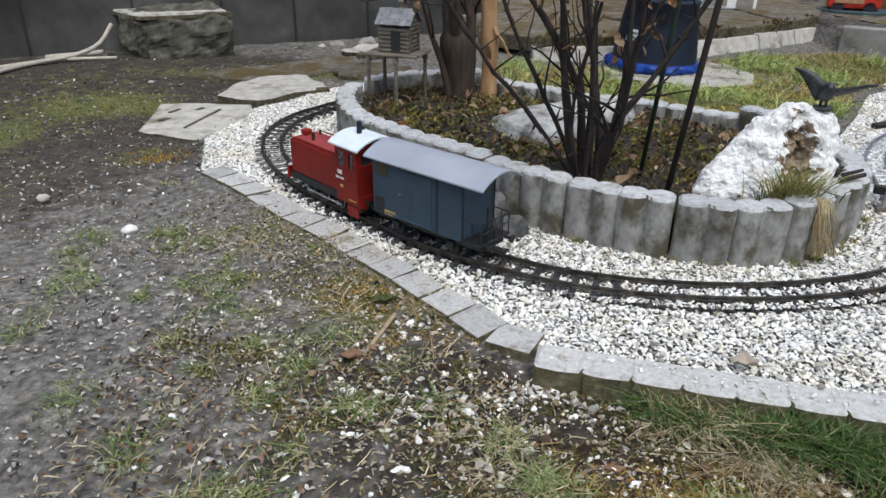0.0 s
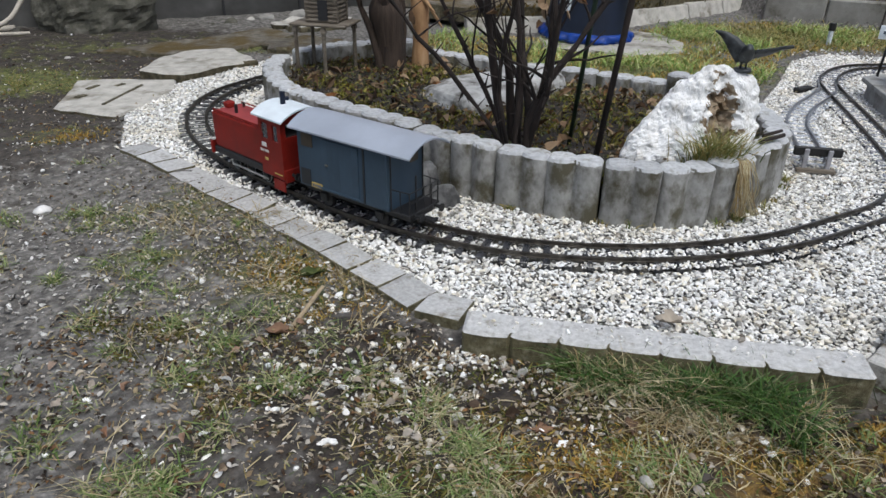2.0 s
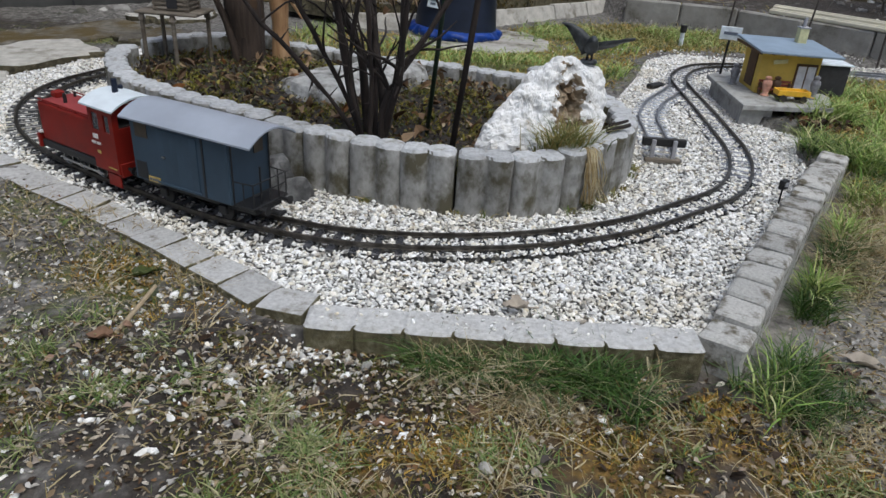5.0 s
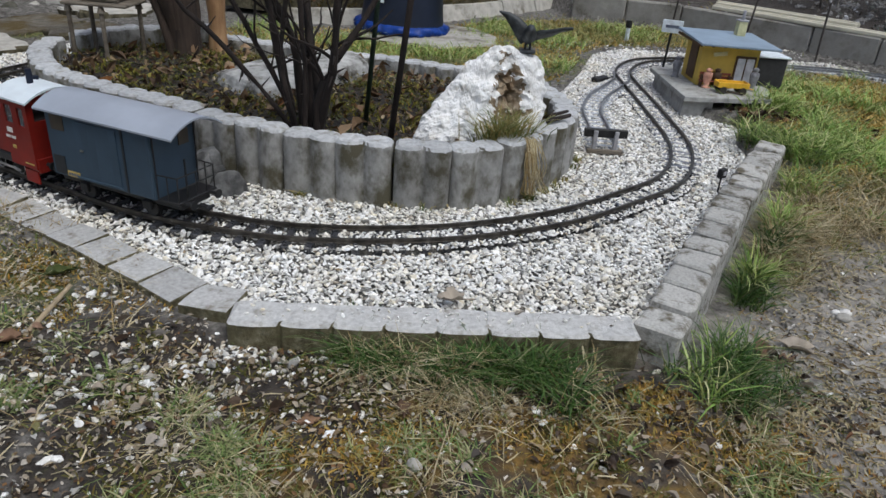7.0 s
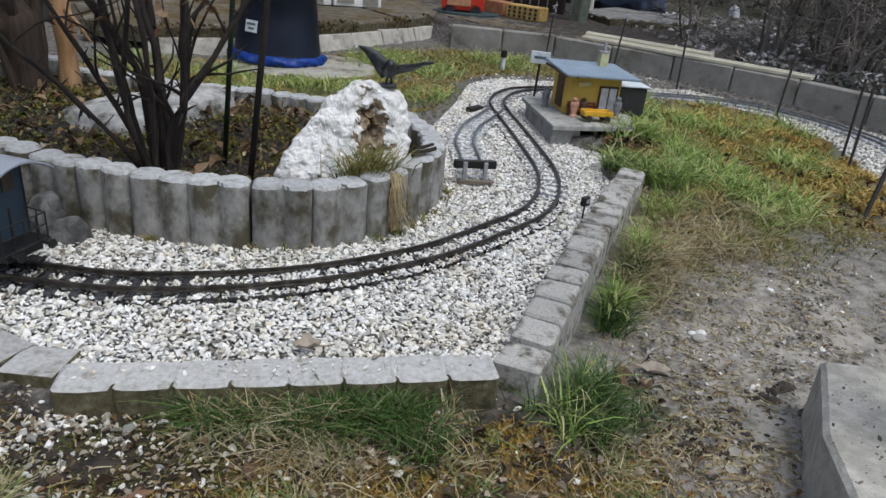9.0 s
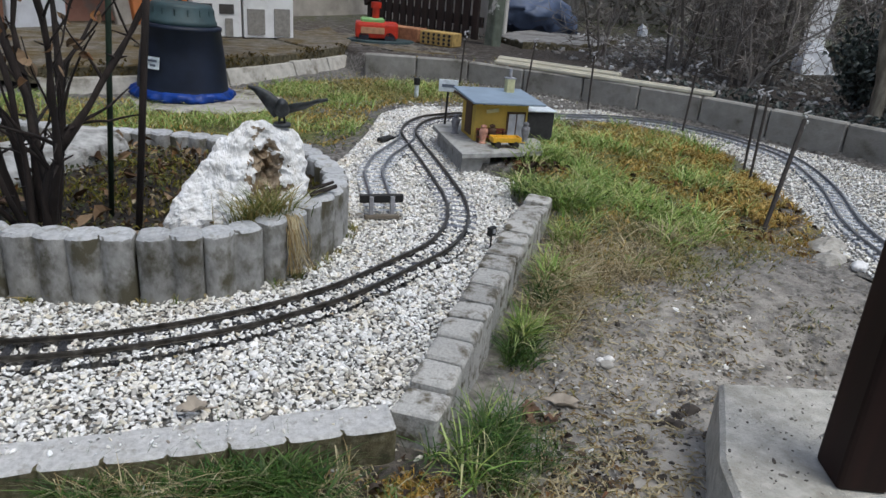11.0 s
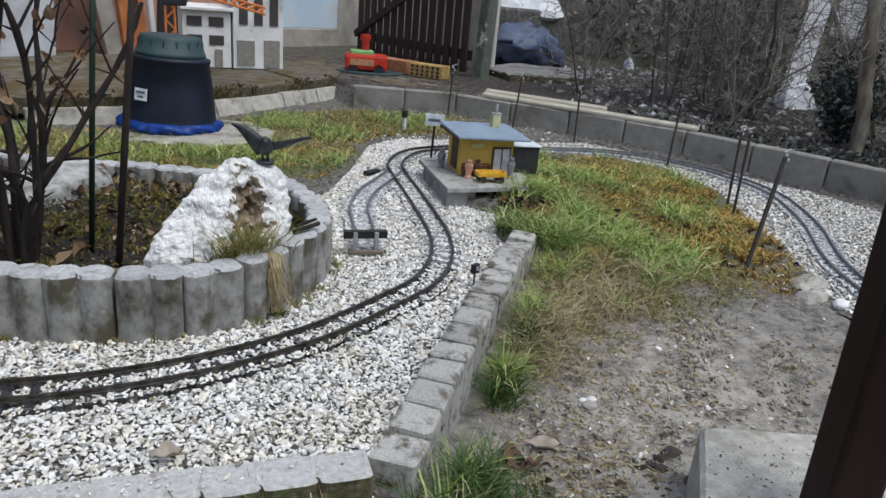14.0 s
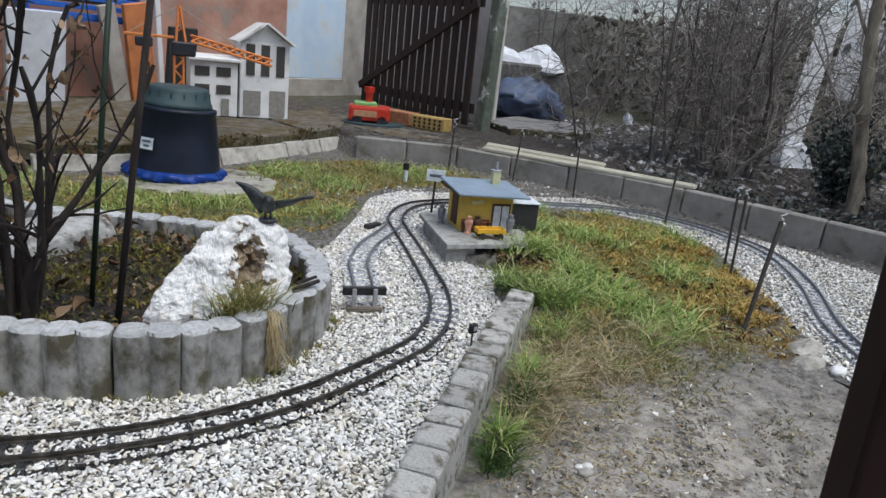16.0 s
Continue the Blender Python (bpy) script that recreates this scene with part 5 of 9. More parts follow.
    part("exhaust_pipe", bm, BIN_BLACK, roof, "dark exhaust pipe")
    bm = bmesh.new()
    cyl(bm, (0.022, -0.014, 0.157), 0.005, 0.006, "z", 12)
    part("horn", bm, BIN_BLACK, roof)
    for s in (-1, 1):
        for x in (-0.04, 0.012, 0.062):
            w = wheel("wheel", L, x, s * 0.0225, 0.0145, 0.0145)
            bm = bmesh.new()
            cyl(bm, (x, s * 0.0300, 0.0125), 0.0042, 0.006, "y", 10)
            part("crank_pin", bm, STEEL, w)
        bm = bmesh.new()
        box(bm, (0.005, s * 0.0325, 0.0125), (0.118, 0.0018, 0.0042), bevel=0.0006)
        part("coupling_rod", bm, STEEL, L, "bright steel coupling rod")
        bm = bmesh.new()
        box(bm, (-0.098, s * 0.039, 0.015), (0.034, 0.003, 0.022), bevel=0.001)
        part("cab_step", bm, LOCO_RED, L)
    coupler(L, 0.123, 1)
    coupler(L, -0.122, -1)
    return L


def build_wagon():
    """A two-axle covered van with an end platform behind (-x)."""
    W = empty("toy_wagon", label="blue-grey model goods van with silver-grey arched roof behind the locomotive", category="wagon")
    bm = bmesh.new()
    box(bm, (-0.016, 0, 0.031), (0.236, 0.060, 0.012), bevel=0.001)
    part("underframe", bm, LOCO_BLACK, W)
    bm = bmesh.new()
    box(bm, (0, 0, 0.0895), (0.200, 0.088, 0.103), bevel=0.0012)
    n = 12
    for x in (-0.0995, 0.0995):
        ring = [bm.verts.new((x, 0.086 * (i / n - 0.5), 0.1405 + 0.0150 * (1 - (2 * i / n - 1) ** 2))) for i in range(n + 1)]
        bm.faces.new(ring)
    body = part("body", bm, WAGON_BLUE, W)
    for s in (-1, 1):
        bm = bmesh.new()
        box(bm, (0.002, s * 0.0442, 0.088), (0.082, 0.002, 0.086))
        door = part("sliding_door", bm, WAGON_BLUE, W)
        for k in range(6):
            bm = bmesh.new()
            box(bm, (-0.032 + k * 0.0135, s * 0.0454, 0.088), (0.0134, 0.0006, 0.086))
            part("plank", bm, WAGON_BLUE, door)
        for z, w in ((0.135, 0.10), (0.0435, 0.09)):
            bm = bmesh.new()
            box(bm, (0.002, s * 0.0464, z), (w, 0.002, 0.003))
            part("door_rail", bm, WAGON_BLUE, door)
        bm = bmesh.new()
        box(bm, (0.03, s * 0.0472, 0.088), (0.006, 0.002, 0.0025))
        part("door_latch", bm, STEEL, door)
        bm = bmesh.new()
        box(bm, (0.076, s * 0.0443, 0.122), (0.026, 0.0016, 0.022))
        part("shutter", bm, WINDOW_BROWN, body, "small brown shuttered window")
        bm = bmesh.new()
        box(bm, (0.083, s * 0.0443, 0.056), (0.022, 0.0016, 0.028))
        part("recess", bm, WAGON_DARK, body, "dark hatch")
        bm = bmesh.new()
        box(bm, (0.058, s * 0.0443, 0.0445), (0.025, 0.0018, 0.0085))
        plate = part("plate", bm, PLATE, body, "small yellow plate with dark bars")
        bm = bmesh.new()
        for k in range(4):
            box(bm, (0.05 + k * 0.0052, s * 0.0453, 0.0445), (0.0035, 0.0012, 0.0042))
        part("plate_marks", bm, SIGN_INK, plate)
        bm = bmesh.new()
        box(bm, (-0.050, s * 0.0445, 0.0885), (0.0035, 0.0018, 0.097))
        part("cover_strip", bm, WAGON_DARK, body)
        bm = bmesh.new()
        box(bm, (-0.097, s * 0.0445, 0.0885), (0.004, 0.0018, 0.097))
        part("corner_strip", bm, WAGON_BLUE, body)
        for x in (-0.07, 0.055):
            wheel("wheel", W, x, s * 0.0225, 0.0135, 0.0135, rim=LOCO_BLACK)
            bm = bmesh.new()
            box(bm, (x, s * 0.032, 0.021), (0.016, 0.006, 0.014), bevel=0.001)
            part("axle_box", bm, LOCO_BLACK, W)
    bm = bmesh.new()
    box(bm, (-0.1012, -0.02, 0.118), (0.0016, 0.020, 0.022))
    part("end_window", bm, WINDOW_BROWN, body)
    part("roof", arched_roof(0.262, 0.104, 0.1405, 0.0185, 0.0028), WAGON_ROOF, W, "plain silver-grey arched roof", m=pose(-0.018, 0, 0))
    bm = bmesh.new()
    box(bm, (-0.120, 0, 0.0385), (0.038, 0.080, 0.004), bevel=0.0008)
    platform = part("end_platform", bm, LOCO_BLACK, W)
    rods = []
    for s in (-1, 1):
        rods += [((-0.137, s * 0.037, 0.040), (-0.137, s * 0.037, 0.078), 0.0012, "railing_post"), ((-0.137, s * 0.037, 0.077), (-0.103, s * 0.040, 0.077), 0.0011, "side_rail"),
                 ((-0.120, s * 0.039, 0.040), (-0.120, s * 0.039, 0.077), 0.0010, "railing_post"), ((-0.103, s * 0.041, 0.040), (-0.103, s * 0.041, 0.137), 0.0012, "roof_post")]
    rods += [((-0.137, -0.037, z), (-0.137, 0.037, z), 0.0011, "end_rail") for z in (0.077, 0.060)]
    rods += [((-0.137, y, 0.040), (-0.137, y, 0.077), 0.0009, "railing_post") for y in (-0.02, 0.0, 0.02)]
    rods += [((-0.130, 0.012, 0.040), (-0.130, 0.012, 0.098), 0.0016, "brake_column")]
    for a, b, r, nm in rods:
        part(nm, bar(bmesh.new(), a, b, r), LOCO_BLACK, platform)
    coupler(W, -0.139, -1)
    coupler(W, 0.102, 1)
    return W


def place_on_track(ob, s_mid, half):
    """Stands a vehicle on the rails, its two bogie points on the track; x points back along the line."""
    a, b = main_track[int(round((s_mid - half) / 0.01))], main_track[int(round((s_mid + half) / 0.01))]
    c = (a + b) / 2
    ob.matrix_world = pose(c[0], c[1], float(gravel_level(*c)) + 0.004 + RAIL_TOP, 0, 0, math.degrees(math.atan2(a[1] - b[1], a[0] - b[0])))


front_at = 0.01 * int(np.argmin(np.hypot(main_track[:, 0] + 0.182, main_track[:, 1] - 1.415)))
place_on_track(build_loco(), front_at + 0.125, 0.055)
place_on_track(build_wagon(), front_at + 0.125 + 0.122 + 0.030 + 0.110, 0.065)

# ---- the planting bed ----
def rock(name, hull, mat, cuts, amount, scale, label, category, seed=0, parent=None):
    """A rock: a hull of a few corners, cut finer and roughened."""
    bm = bmesh.new()
    for p in hull:
        bm.verts.new(p)
    r = bmesh.ops.convex_hull(bm, input=bm.verts)
    bmesh.ops.delete(bm, geom=[g for g in r["geom_interior"] if isinstance(g, bmesh.types.BMVert)], context="VERTS")
    bmesh.ops.triangulate(bm, faces=bm.faces)
    for _ in range(cuts):
        bmesh.ops.subdivide_edges(bm, edges=bm.edges, cuts=1, use_grid_fill=True, smooth=0.25)
    bm.normal_update()
    for v in bm.verts:
        c = v.co
        d = noise.noise(c * scale + Vector((seed, 0, 0))) + 0.5 * noise.noise(c * scale * 2.3 + Vector((0, seed, 0))) + 0.28 * noise.noise(c * scale * 5.5)
        d += -0.6 * abs(noise.noise(c * scale * 1.4 + Vector((9, 2, seed)))) + (0.22 * abs(noise.noise(c * scale * 9)) + 0.14 * noise.noise(c * scale * 17) if cuts > 3 else 0)
        v.co += v.normal * d * amount
    ob = part(name, bm, mat, parent)
    if not parent:
        tagged(ob, label, category)
    return ob


quartz = rock("quartz_boulder", [(0.555, 1.205, 0.05), (0.62, 1.178, 0.05), (0.70, 1.168, 0.05), (0.77, 1.18, 0.05), (0.798, 1.215, 0.05), (0.79, 1.30, 0.05), (0.70, 1.35, 0.05), (0.60, 1.30, 0.05),
                                 (0.562, 1.22, 0.088), (0.598, 1.235, 0.140), (0.635, 1.24, 0.186), (0.678, 1.248, 0.222), (0.720, 1.245, 0.240), (0.765, 1.247, 0.232), (0.797, 1.25, 0.212), (0.800, 1.25, 0.15), (0.797, 1.238, 0.10), (0.70, 1.31, 0.20), (0.77, 1.30, 0.19),
                                 (0.66, 1.19, 0.13), (0.775, 1.20, 0.14)],
              QUARTZ, 5, 0.009, 26, "large white quartz boulder with brown stained hollows", "boulder", 3)
# the brown hollow in its face, with crystals standing in it, and fine chipped facets all over
for v in quartz.data.vertices:
    c = v.co.copy()
    w = math.exp(-(((c.x - 0.733 - 0.10 * (0.165 - c.z)) / 0.026) ** 2 + ((c.z - 0.160) / 0.052) ** 2)) * (1 if c.y < 1.262 else 0)
    v.co.y += 0.036 * w * (1 + 0.9 * noise.noise(c * 55) + 0.5 * noise.noise(c * 120))
    v.co.z += 0.012 * w * noise.noise(c * 60)
    cell = noise.voronoi(c * 52)[0]
    v.co += (v.co - Vector((0.70, 1.26, 0.12))).normalized() * (0.0045 * (cell[1] - cell[0]) - 0.002)
quartz.data.materials.append(QUARTZ_BROWN)
for f in quartz.data.polygons:
    c = f.center
    w = math.exp(-(((c.x - 0.735 - 0.10 * (0.165 - c.z)) / 0.034) ** 2 + ((c.z - 0.152) / 0.068) ** 2)) + 0.65 * noise.noise(c * 48) + 0.3 * noise.noise(c * 130)
    if w > 0.52 and c.y < 1.30:
        f.material_index = 1

# bird ornament: one plain cast shape
def bird_shape():
    bm = bmesh.new()

    def limb(path, radii, flat=1.0, sides=10):
        v, f = tube_arrays(path, radii, sides)
        c = np.asarray(path)[np.arange(len(v)) // sides]
        v = c + (v - c) * np.array([1, 1, flat])
        vs = [bm.verts.new(p) for p in v]
        for q in f:
            bm.faces.new([vs[i] for i in q])
        bm.faces.new(vs[:sides]), bm.faces.new(vs[-sides:])

    limb([(0.030, 0.0, 0.010), (0.016, 0, 0.018), (0.0, 0, 0.026), (-0.012, 0.0, 0.036), (-0.020, 0, 0.043), (-0.030, 0, 0.041)], [0.004, 0.011, 0.0145, 0.012, 0.0075, 0.0015])
    # wings as bent, tapering plates
    for path, chord, lie_of in (([(0, 0.0, 0.022), (0.0, 0.012, 0.038), (0.003, 0.026, 0.052), (0.007, 0.042, 0.062), (0.012, 0.058, 0.065)], [0.030, 0.030, 0.024, 0.014, 0.003], (0.22, 0.72, -0.66)),
                                ([(0, -0.002, 0.028), (0.002, -0.022, 0.032), (0.006, -0.046, 0.036), (0.012, -0.064, 0.041), (0.020, -0.084, 0.042)], [0.042, 0.040, 0.032, 0.020, 0.004], (0.80, 0.10, -0.60))):
        rows = []
        w = Vector(lie_of)
        t = w.cross(Vector((0, 1, 0))).normalized()
        for p, c in zip(path, chord):
            p = Vector(p)
            rows.append([bm.verts.new(p - w * c * 0.35), bm.verts.new(p + t * 0.0035), bm.verts.new(p + w * c * 0.65), bm.verts.new(p - t * 0.0025)])
        for a, b in zip(rows, rows[1:]):
            for i in range(4):
                bm.faces.new((a[i], a[(i + 1) % 4], b[(i + 1) % 4], b[i]))
        bm.faces.new(rows[0]), bm.faces.new(rows[-1])
    for s in (-1, 1):
        bar(bm, (0.004, s * 0.005, -0.006), (0.0, s * 0.004, 0.022), 0.0022)
    cyl(bm, (0.004, 0, -0.002), 0.016, 0.006, "z", 12)
    return bm


bird = part("bird_ornament", bird_shape(), BRONZE, smooth=True, m=pose(0.770, 1.250, 0.234, 0, 0, 74) @ Matrix.Scale(0.95, 4))
tagged(bird, "dark cast metal bird ornament with spread wings, perched on the boulder", "ornament")


# shrub of many bare stems
def limb_path(start, direction, length, bend, steps, r):
    p, d = np.array(start, float), np.array(direction, float)
    out = [p.copy()]
    for _ in range(steps):
        d = d + r.normal(0, bend, 3) + np.array([0, 0, 0.02])
        d /= np.linalg.norm(d)
        p = p + d * length / steps
        out.append(p.copy())
    return np.array(out), d


def bare_shrub(name, x, y, z, stems, height, radius, spread, seed, mat, label, category, twigs=4, thorn=0, start_spread=0.03):
    r = np.random.default_rng(seed)
    S = empty(name, x, y, z, label=label, category=category)
    fine = Bundle()
    ends = []
    for k in range(stems):
        a = 2 * np.pi * (k + r.uniform(-0.3, 0.3)) / stems
        tilt = spread * r.uniform(0.35, 1.0)
        start = np.array([start_spread * math.cos(a), start_spread * math.sin(a), -0.02])
        path, d = limb_path(start, (tilt * math.cos(a), tilt * math.sin(a), 1.0), height * r.uniform(0.75, 1.05), 0.10, 12, r)
        rad = radius * r.uniform(0.6, 1.1) * np.linspace(1, 0.45, len(path)) * (1 + 0.16 * r.standard_normal(len(path)))
        v, f = tube_arrays(path, np.abs(rad), 8)
        mesh_object("stem", v, f, mat, S, smooth=True)
        for _ in range(twigs):
            i = int(r.integers(3, len(path) - 1))
            tp, _ = limb_path(path[i], r.normal(0, 0.5, 3) + np.array([0, 0, 1.0]), height * r.uniform(0.15, 0.40), 0.13, 7, r)
            v, f = tube_arrays(tp, rad[i] * 0.5 * np.linspace(1, 0.35, len(tp)), 5)
            fine.add(v, f)
            ends.append(tp[3:])
        for _ in range(thorn):
            i = int(r.integers(2, len(path) - 1))
            tp = np.array([path[i], path[i] + r.normal(0, 1, 3) * 0.011])
            v, f = tube_arrays(tp, np.array([rad[i] * 0.5, 0.0006]), 4)
            fine.add(v, f)
        ends.append(path[8:])
    if fine.n:
        tagged(fine.object("twig", mat, S, smooth=True), kind="stuff")
    return S, np.vstack(ends)


shrub, shrub_ends = bare_shrub("rose_bush", 0.385, 1.305, 0.07, 11, 0.58, 0.0084, 0.44, 14, BARK, "bare dark-stemmed rose bush with a few dry leaves in the bed", "shrub", 6, 16, 0.022)
old_bush, old_ends = bare_shrub("old_shrub", 0.130, 1.985, 0.06, 5, 0.75, 0.016, 0.32, 31, OLD_BARK, "old shrub with a thick brown furrowed trunk", "shrub", 4, 0, 0.03)
v, f = tube_arrays(spline([(0.0, 0, -0.03), (0.004, 0.002, 0.05), (-0.004, 0.0, 0.13), (-0.012, 0.004, 0.22)], 0.02), np.array([0.052, 0.047, 0.043, 0.041, 0.040, 0.040, 0.040, 0.042, 0.044, 0.045, 0.042, 0.03, 0.02])[:len(spline([(0.0, 0, -0.03), (0.004, 0.002, 0.05), (-0.004, 0.0, 0.13), (-0.012, 0.004, 0.22)], 0.02))], 18)
v = v * (1 + 0.06 * np.sin(np.arctan2(v[:, 1], v[:, 0]) * 7)[:, None] * np.array([1, 1, 0]))
mesh_object("trunk", v, f, OLD_BARK, old_bush, smooth=True)
tan_stem = empty("tan_stem", 0.215, 2.03, 0.06, label="smooth tan cut stem standing in the bed", category="stem")
path = spline([(0, 0, -0.03), (0.002, 0, 0.12), (-0.006, 0.004, 0.3), (0.002, 0.0, 0.7)], 0.03)
v, f = tube_arrays(path, 0.023 + 0.002 * np.sin(np.arange(len(path)) * 1.3), 16)
mesh_object("stem", v, f, TAN_BARK, tan_stem, smooth=True)
bm = bmesh.new()
for k in range(3):
    bar(bm, (0.01, -0.02, 0.18 + k * 0.004), (0.04 + 0.01 * k, -0.03, 0.15 - 0.02 * k), 0.006, 5, 0.002)
part("peeling_bark", bm, TAN_BARK, tan_stem)


def dry_leaves(name, pos, size, seed, label, mat=LITTER, hang=0.8):
    v, f = leaves(pos, size, seed, hang, 0.5)
    return tagged(mesh_object(name, v, f, mat), label, "leaves", kind="stuff")


WITHERED = blades_material("withered_leaves", [(0.05, 0.03, 0.018), (0.11, 0.062, 0.03), (0.20, 0.125, 0.07), (0.30, 0.21, 0.13), (0.08, 0.048, 0.028), (0.28, 0.12, 0.04)], 0.8)
r8 = np.random.default_rng(8)
for ends, n, base, sd in ((shrub_ends, 150, np.array([0.385, 1.305, 0.07]), 1), (old_ends, 40, np.array([0.13, 1.985, 0.06]), 2)):
    high = ends[ends[:, 2] > 0.24]
    pick = high[r8.integers(0, len(high), n)] + base + r8.normal(0, 0.008, (n, 3))
    dry_leaves("dry_leaves", pick, r8.uniform(0.012, 0.030, n), sd, "withered brown leaves hanging on the bare stems", WITHERED, 2.4)

for x, y, tx, ty, h, r, mt, lab in ((0.490, 1.335, 0.515, 1.335, 0.62, 0.0046, GREEN_STAKE, "thin dark green plant stake in the bed"), (0.522, 1.255, 0.556, 1.262, 0.60, 0.0058, BARK, "straight dark brown stake in the bed")):
    bm = bmesh.new()
    bar(bm, (x, y, 0.03), (x + (tx - x) * 2.2, y + (ty - y) * 2.2, 0.07 + h), r, 8)
    tagged(part("plant_stake", bm, mt, smooth=True), lab, "stake")

# flat stone in the bed
rock("bed_stone", [(0.205, 1.694, 0.03), (0.253, 1.621, 0.03), (0.314, 1.528, 0.03), (0.385, 1.577, 0.03), (0.576, 1.752, 0.03), (0.517, 1.879, 0.03), (0.39, 1.821, 0.03), (0.215, 1.694, 0.085), (0.26, 1.627, 0.085), (0.318, 1.54, 0.088), (0.385, 1.586, 0.092), (0.565, 1.748, 0.1), (0.509, 1.865, 0.1), (0.389, 1.812, 0.095)], BED_STONE, 4, 0.005, 14, "large pale flat stone with mossy sides lying in the planting bed", "stone", 5)

# dark rocks on the gravel
rock("rock", [(0.165, 1.265, -0.01), (0.205, 1.225, -0.01), (0.235, 1.25, -0.01), (0.20, 1.295, -0.01), (0.185, 1.262, 0.045), (0.222, 1.25, 0.058), (0.215, 1.28, 0.05)], GREY_ROCK, 3, 0.006, 30, "jagged grey rock on the gravel against the palisades", "rock", 2)
rock("rock", [(0.200, 1.205, -0.01), (0.245, 1.185, -0.01), (0.275, 1.215, -0.01), (0.235, 1.235, -0.01), (0.225, 1.21, 0.030), (0.255, 1.205, 0.036), (0.252, 1.222, 0.03)], GREY_ROCK, 3, 0.005, 30, "low dark grey rock on the gravel", "rock", 7)

# litter, creeping leaves and grass in the bed
bed_poly = [tuple(p) for p in bed_outline]
pts = scatter(bed_poly, 0.024, 41)
z = bed_height(pts[:, 0], pts[:, 1]) + r8.uniform(0.002, 0.014, len(pts))
dry_leaves("leaf_litter", np.c_[pts, z], r8.uniform(0.007, 0.022, len(pts)), 5, "brown dead leaves covering the bed")
pts = scatter(bed_poly, 0.015, 42)
k = np.array([noise.noise((x * 5, y * 5, 8)) for x, y in pts]) > -0.02
pts = pts[k]
v, f = leaves(np.c_[pts, bed_height(pts[:, 0], pts[:, 1]) + r8.uniform(0.006, 0.02, len(pts))], r8.uniform(0.005, 0.013, len(pts)), 6, 0.5, 0.2)
bits_at = scatter(bed_poly, 0.019, 46)
bv, bf = leaves(np.c_[bits_at, bed_height(bits_at[:, 0], bits_at[:, 1]) + r8.uniform(0.004, 0.016, len(bits_at))], r8.uniform(0.004, 0.016, len(bits_at)), 47, 0.6, 0.5)
tagged(mesh_object("bed_debris", bv, bf, blades_material("bed_debris", [(0.46, 0.39, 0.27), (0.05, 0.035, 0.02), (0.14, 0.09, 0.045), (0.34, 0.27, 0.15), (0.16, 0.15, 0.035), (0.03, 0.022, 0.016), (0.26, 0.22, 0.055), (0.04, 0.03, 0.02)], 0.85)), "curled tan and olive plant debris on the bed", "debris", kind="stuff")
big_at = scatter(bed_poly, 0.085, 48)
dry_leaves("fallen_leaves", np.c_[big_at, bed_height(big_at[:, 0], big_at[:, 1]) + 0.016], r8.uniform(0.028, 0.048, len(big_at)), 49, "larger tan and orange dead leaves lying on the bed", WITHERED, 0.5)
moss_at = scatter(bed_poly, 0.0075, 44)
moss_at = moss_at[np.array([noise.noise((x * 7, y * 7, 3)) + 0.5 * noise.noise((x * 22, y * 22, 7)) for x, y in moss_at]) > 0.04]
mv, mf = blades(np.c_[moss_at, bed_height(moss_at[:, 0], moss_at[:, 1])], r8.uniform(0.006, 0.018, len(moss_at)), r8.uniform(0.002, 0.005, len(moss_at)), r8.uniform(0.3, 1.5, len(moss_at)), 45)
tagged(mesh_object("moss", mv, mf, blades_material("bed_moss", [(0.05, 0.06, 0.010), (0.13, 0.125, 0.02), (0.24, 0.20, 0.035), (0.07, 0.08, 0.014)], 0.9)), "olive moss clumps on the bed", "moss", kind="stuff")
tagged(mesh_object("creeping_plants", v, f, BED_GREEN), "small yellow-green creeping plants in the bed", "plants", kind="stuff")


# ---- model log cabin on its table ----
cabin_table = empty("cabin_table", -0.035, 1.955, 0.0, -18, "small weathered wooden table on thin legs standing in the bed", "table")
bm = bmesh.new()
box(bm, (0, 0, 0.190), (0.155, 0.115, 0.007), bevel=0.002)
part("table_top", bm, OLD_WOOD, cabin_table)
for x, y in ((-0.066, -0.045), (0.015, -0.05), (0.062, 0.045), (-0.06, 0.045)):
    bm = bmesh.new()
    bar(bm, (x, y, 0.05), (x, y, 0.188), 0.0055, 8)
    cyl(bm, (x, y, 0.178), 0.0095, 0.012, "z", 10, 0.006)
    part("leg", bm, OLD_WOOD, cabin_table)
cabin = empty("model_cabin", -0.030, 1.955, 0.1935, -18, "small model log cabin with a shingled gable roof", "model house")
for k in range(6):
    z = 0.006 + k * 0.0105
    for s in (-1, 1):
        for a, b in (((-0.045, s * 0.032, z), (0.045, s * 0.032, z)), ((s * 0.038, -0.037, z), (s * 0.038, 0.037, z))):
            part("log", bar(bmesh.new(), a, b, 0.0058, 8), OLD_WOOD, cabin)
for s in (-1, 1):
    for k in range(3):
        w = 0.030 - k * 0.009
        part("log", bar(bmesh.new(), (s * 0.038, -w, 0.068 + k * 0.010), (s * 0.038, w, 0.068 + k * 0.010), 0.0055, 8), OLD_WOOD, cabin)
bm = bmesh.new()
box(bm, (-0.0435, 0.004, 0.048), (0.004, 0.018, 0.016))
part("window", bm, CAB_DARK, cabin, "dark window opening")
bm = bmesh.new()
box(bm, (0.006, -0.0375, 0.032), (0.026, 0.004, 0.05))
part("door", bm, CAB_DARK, cabin, "dark doorway")
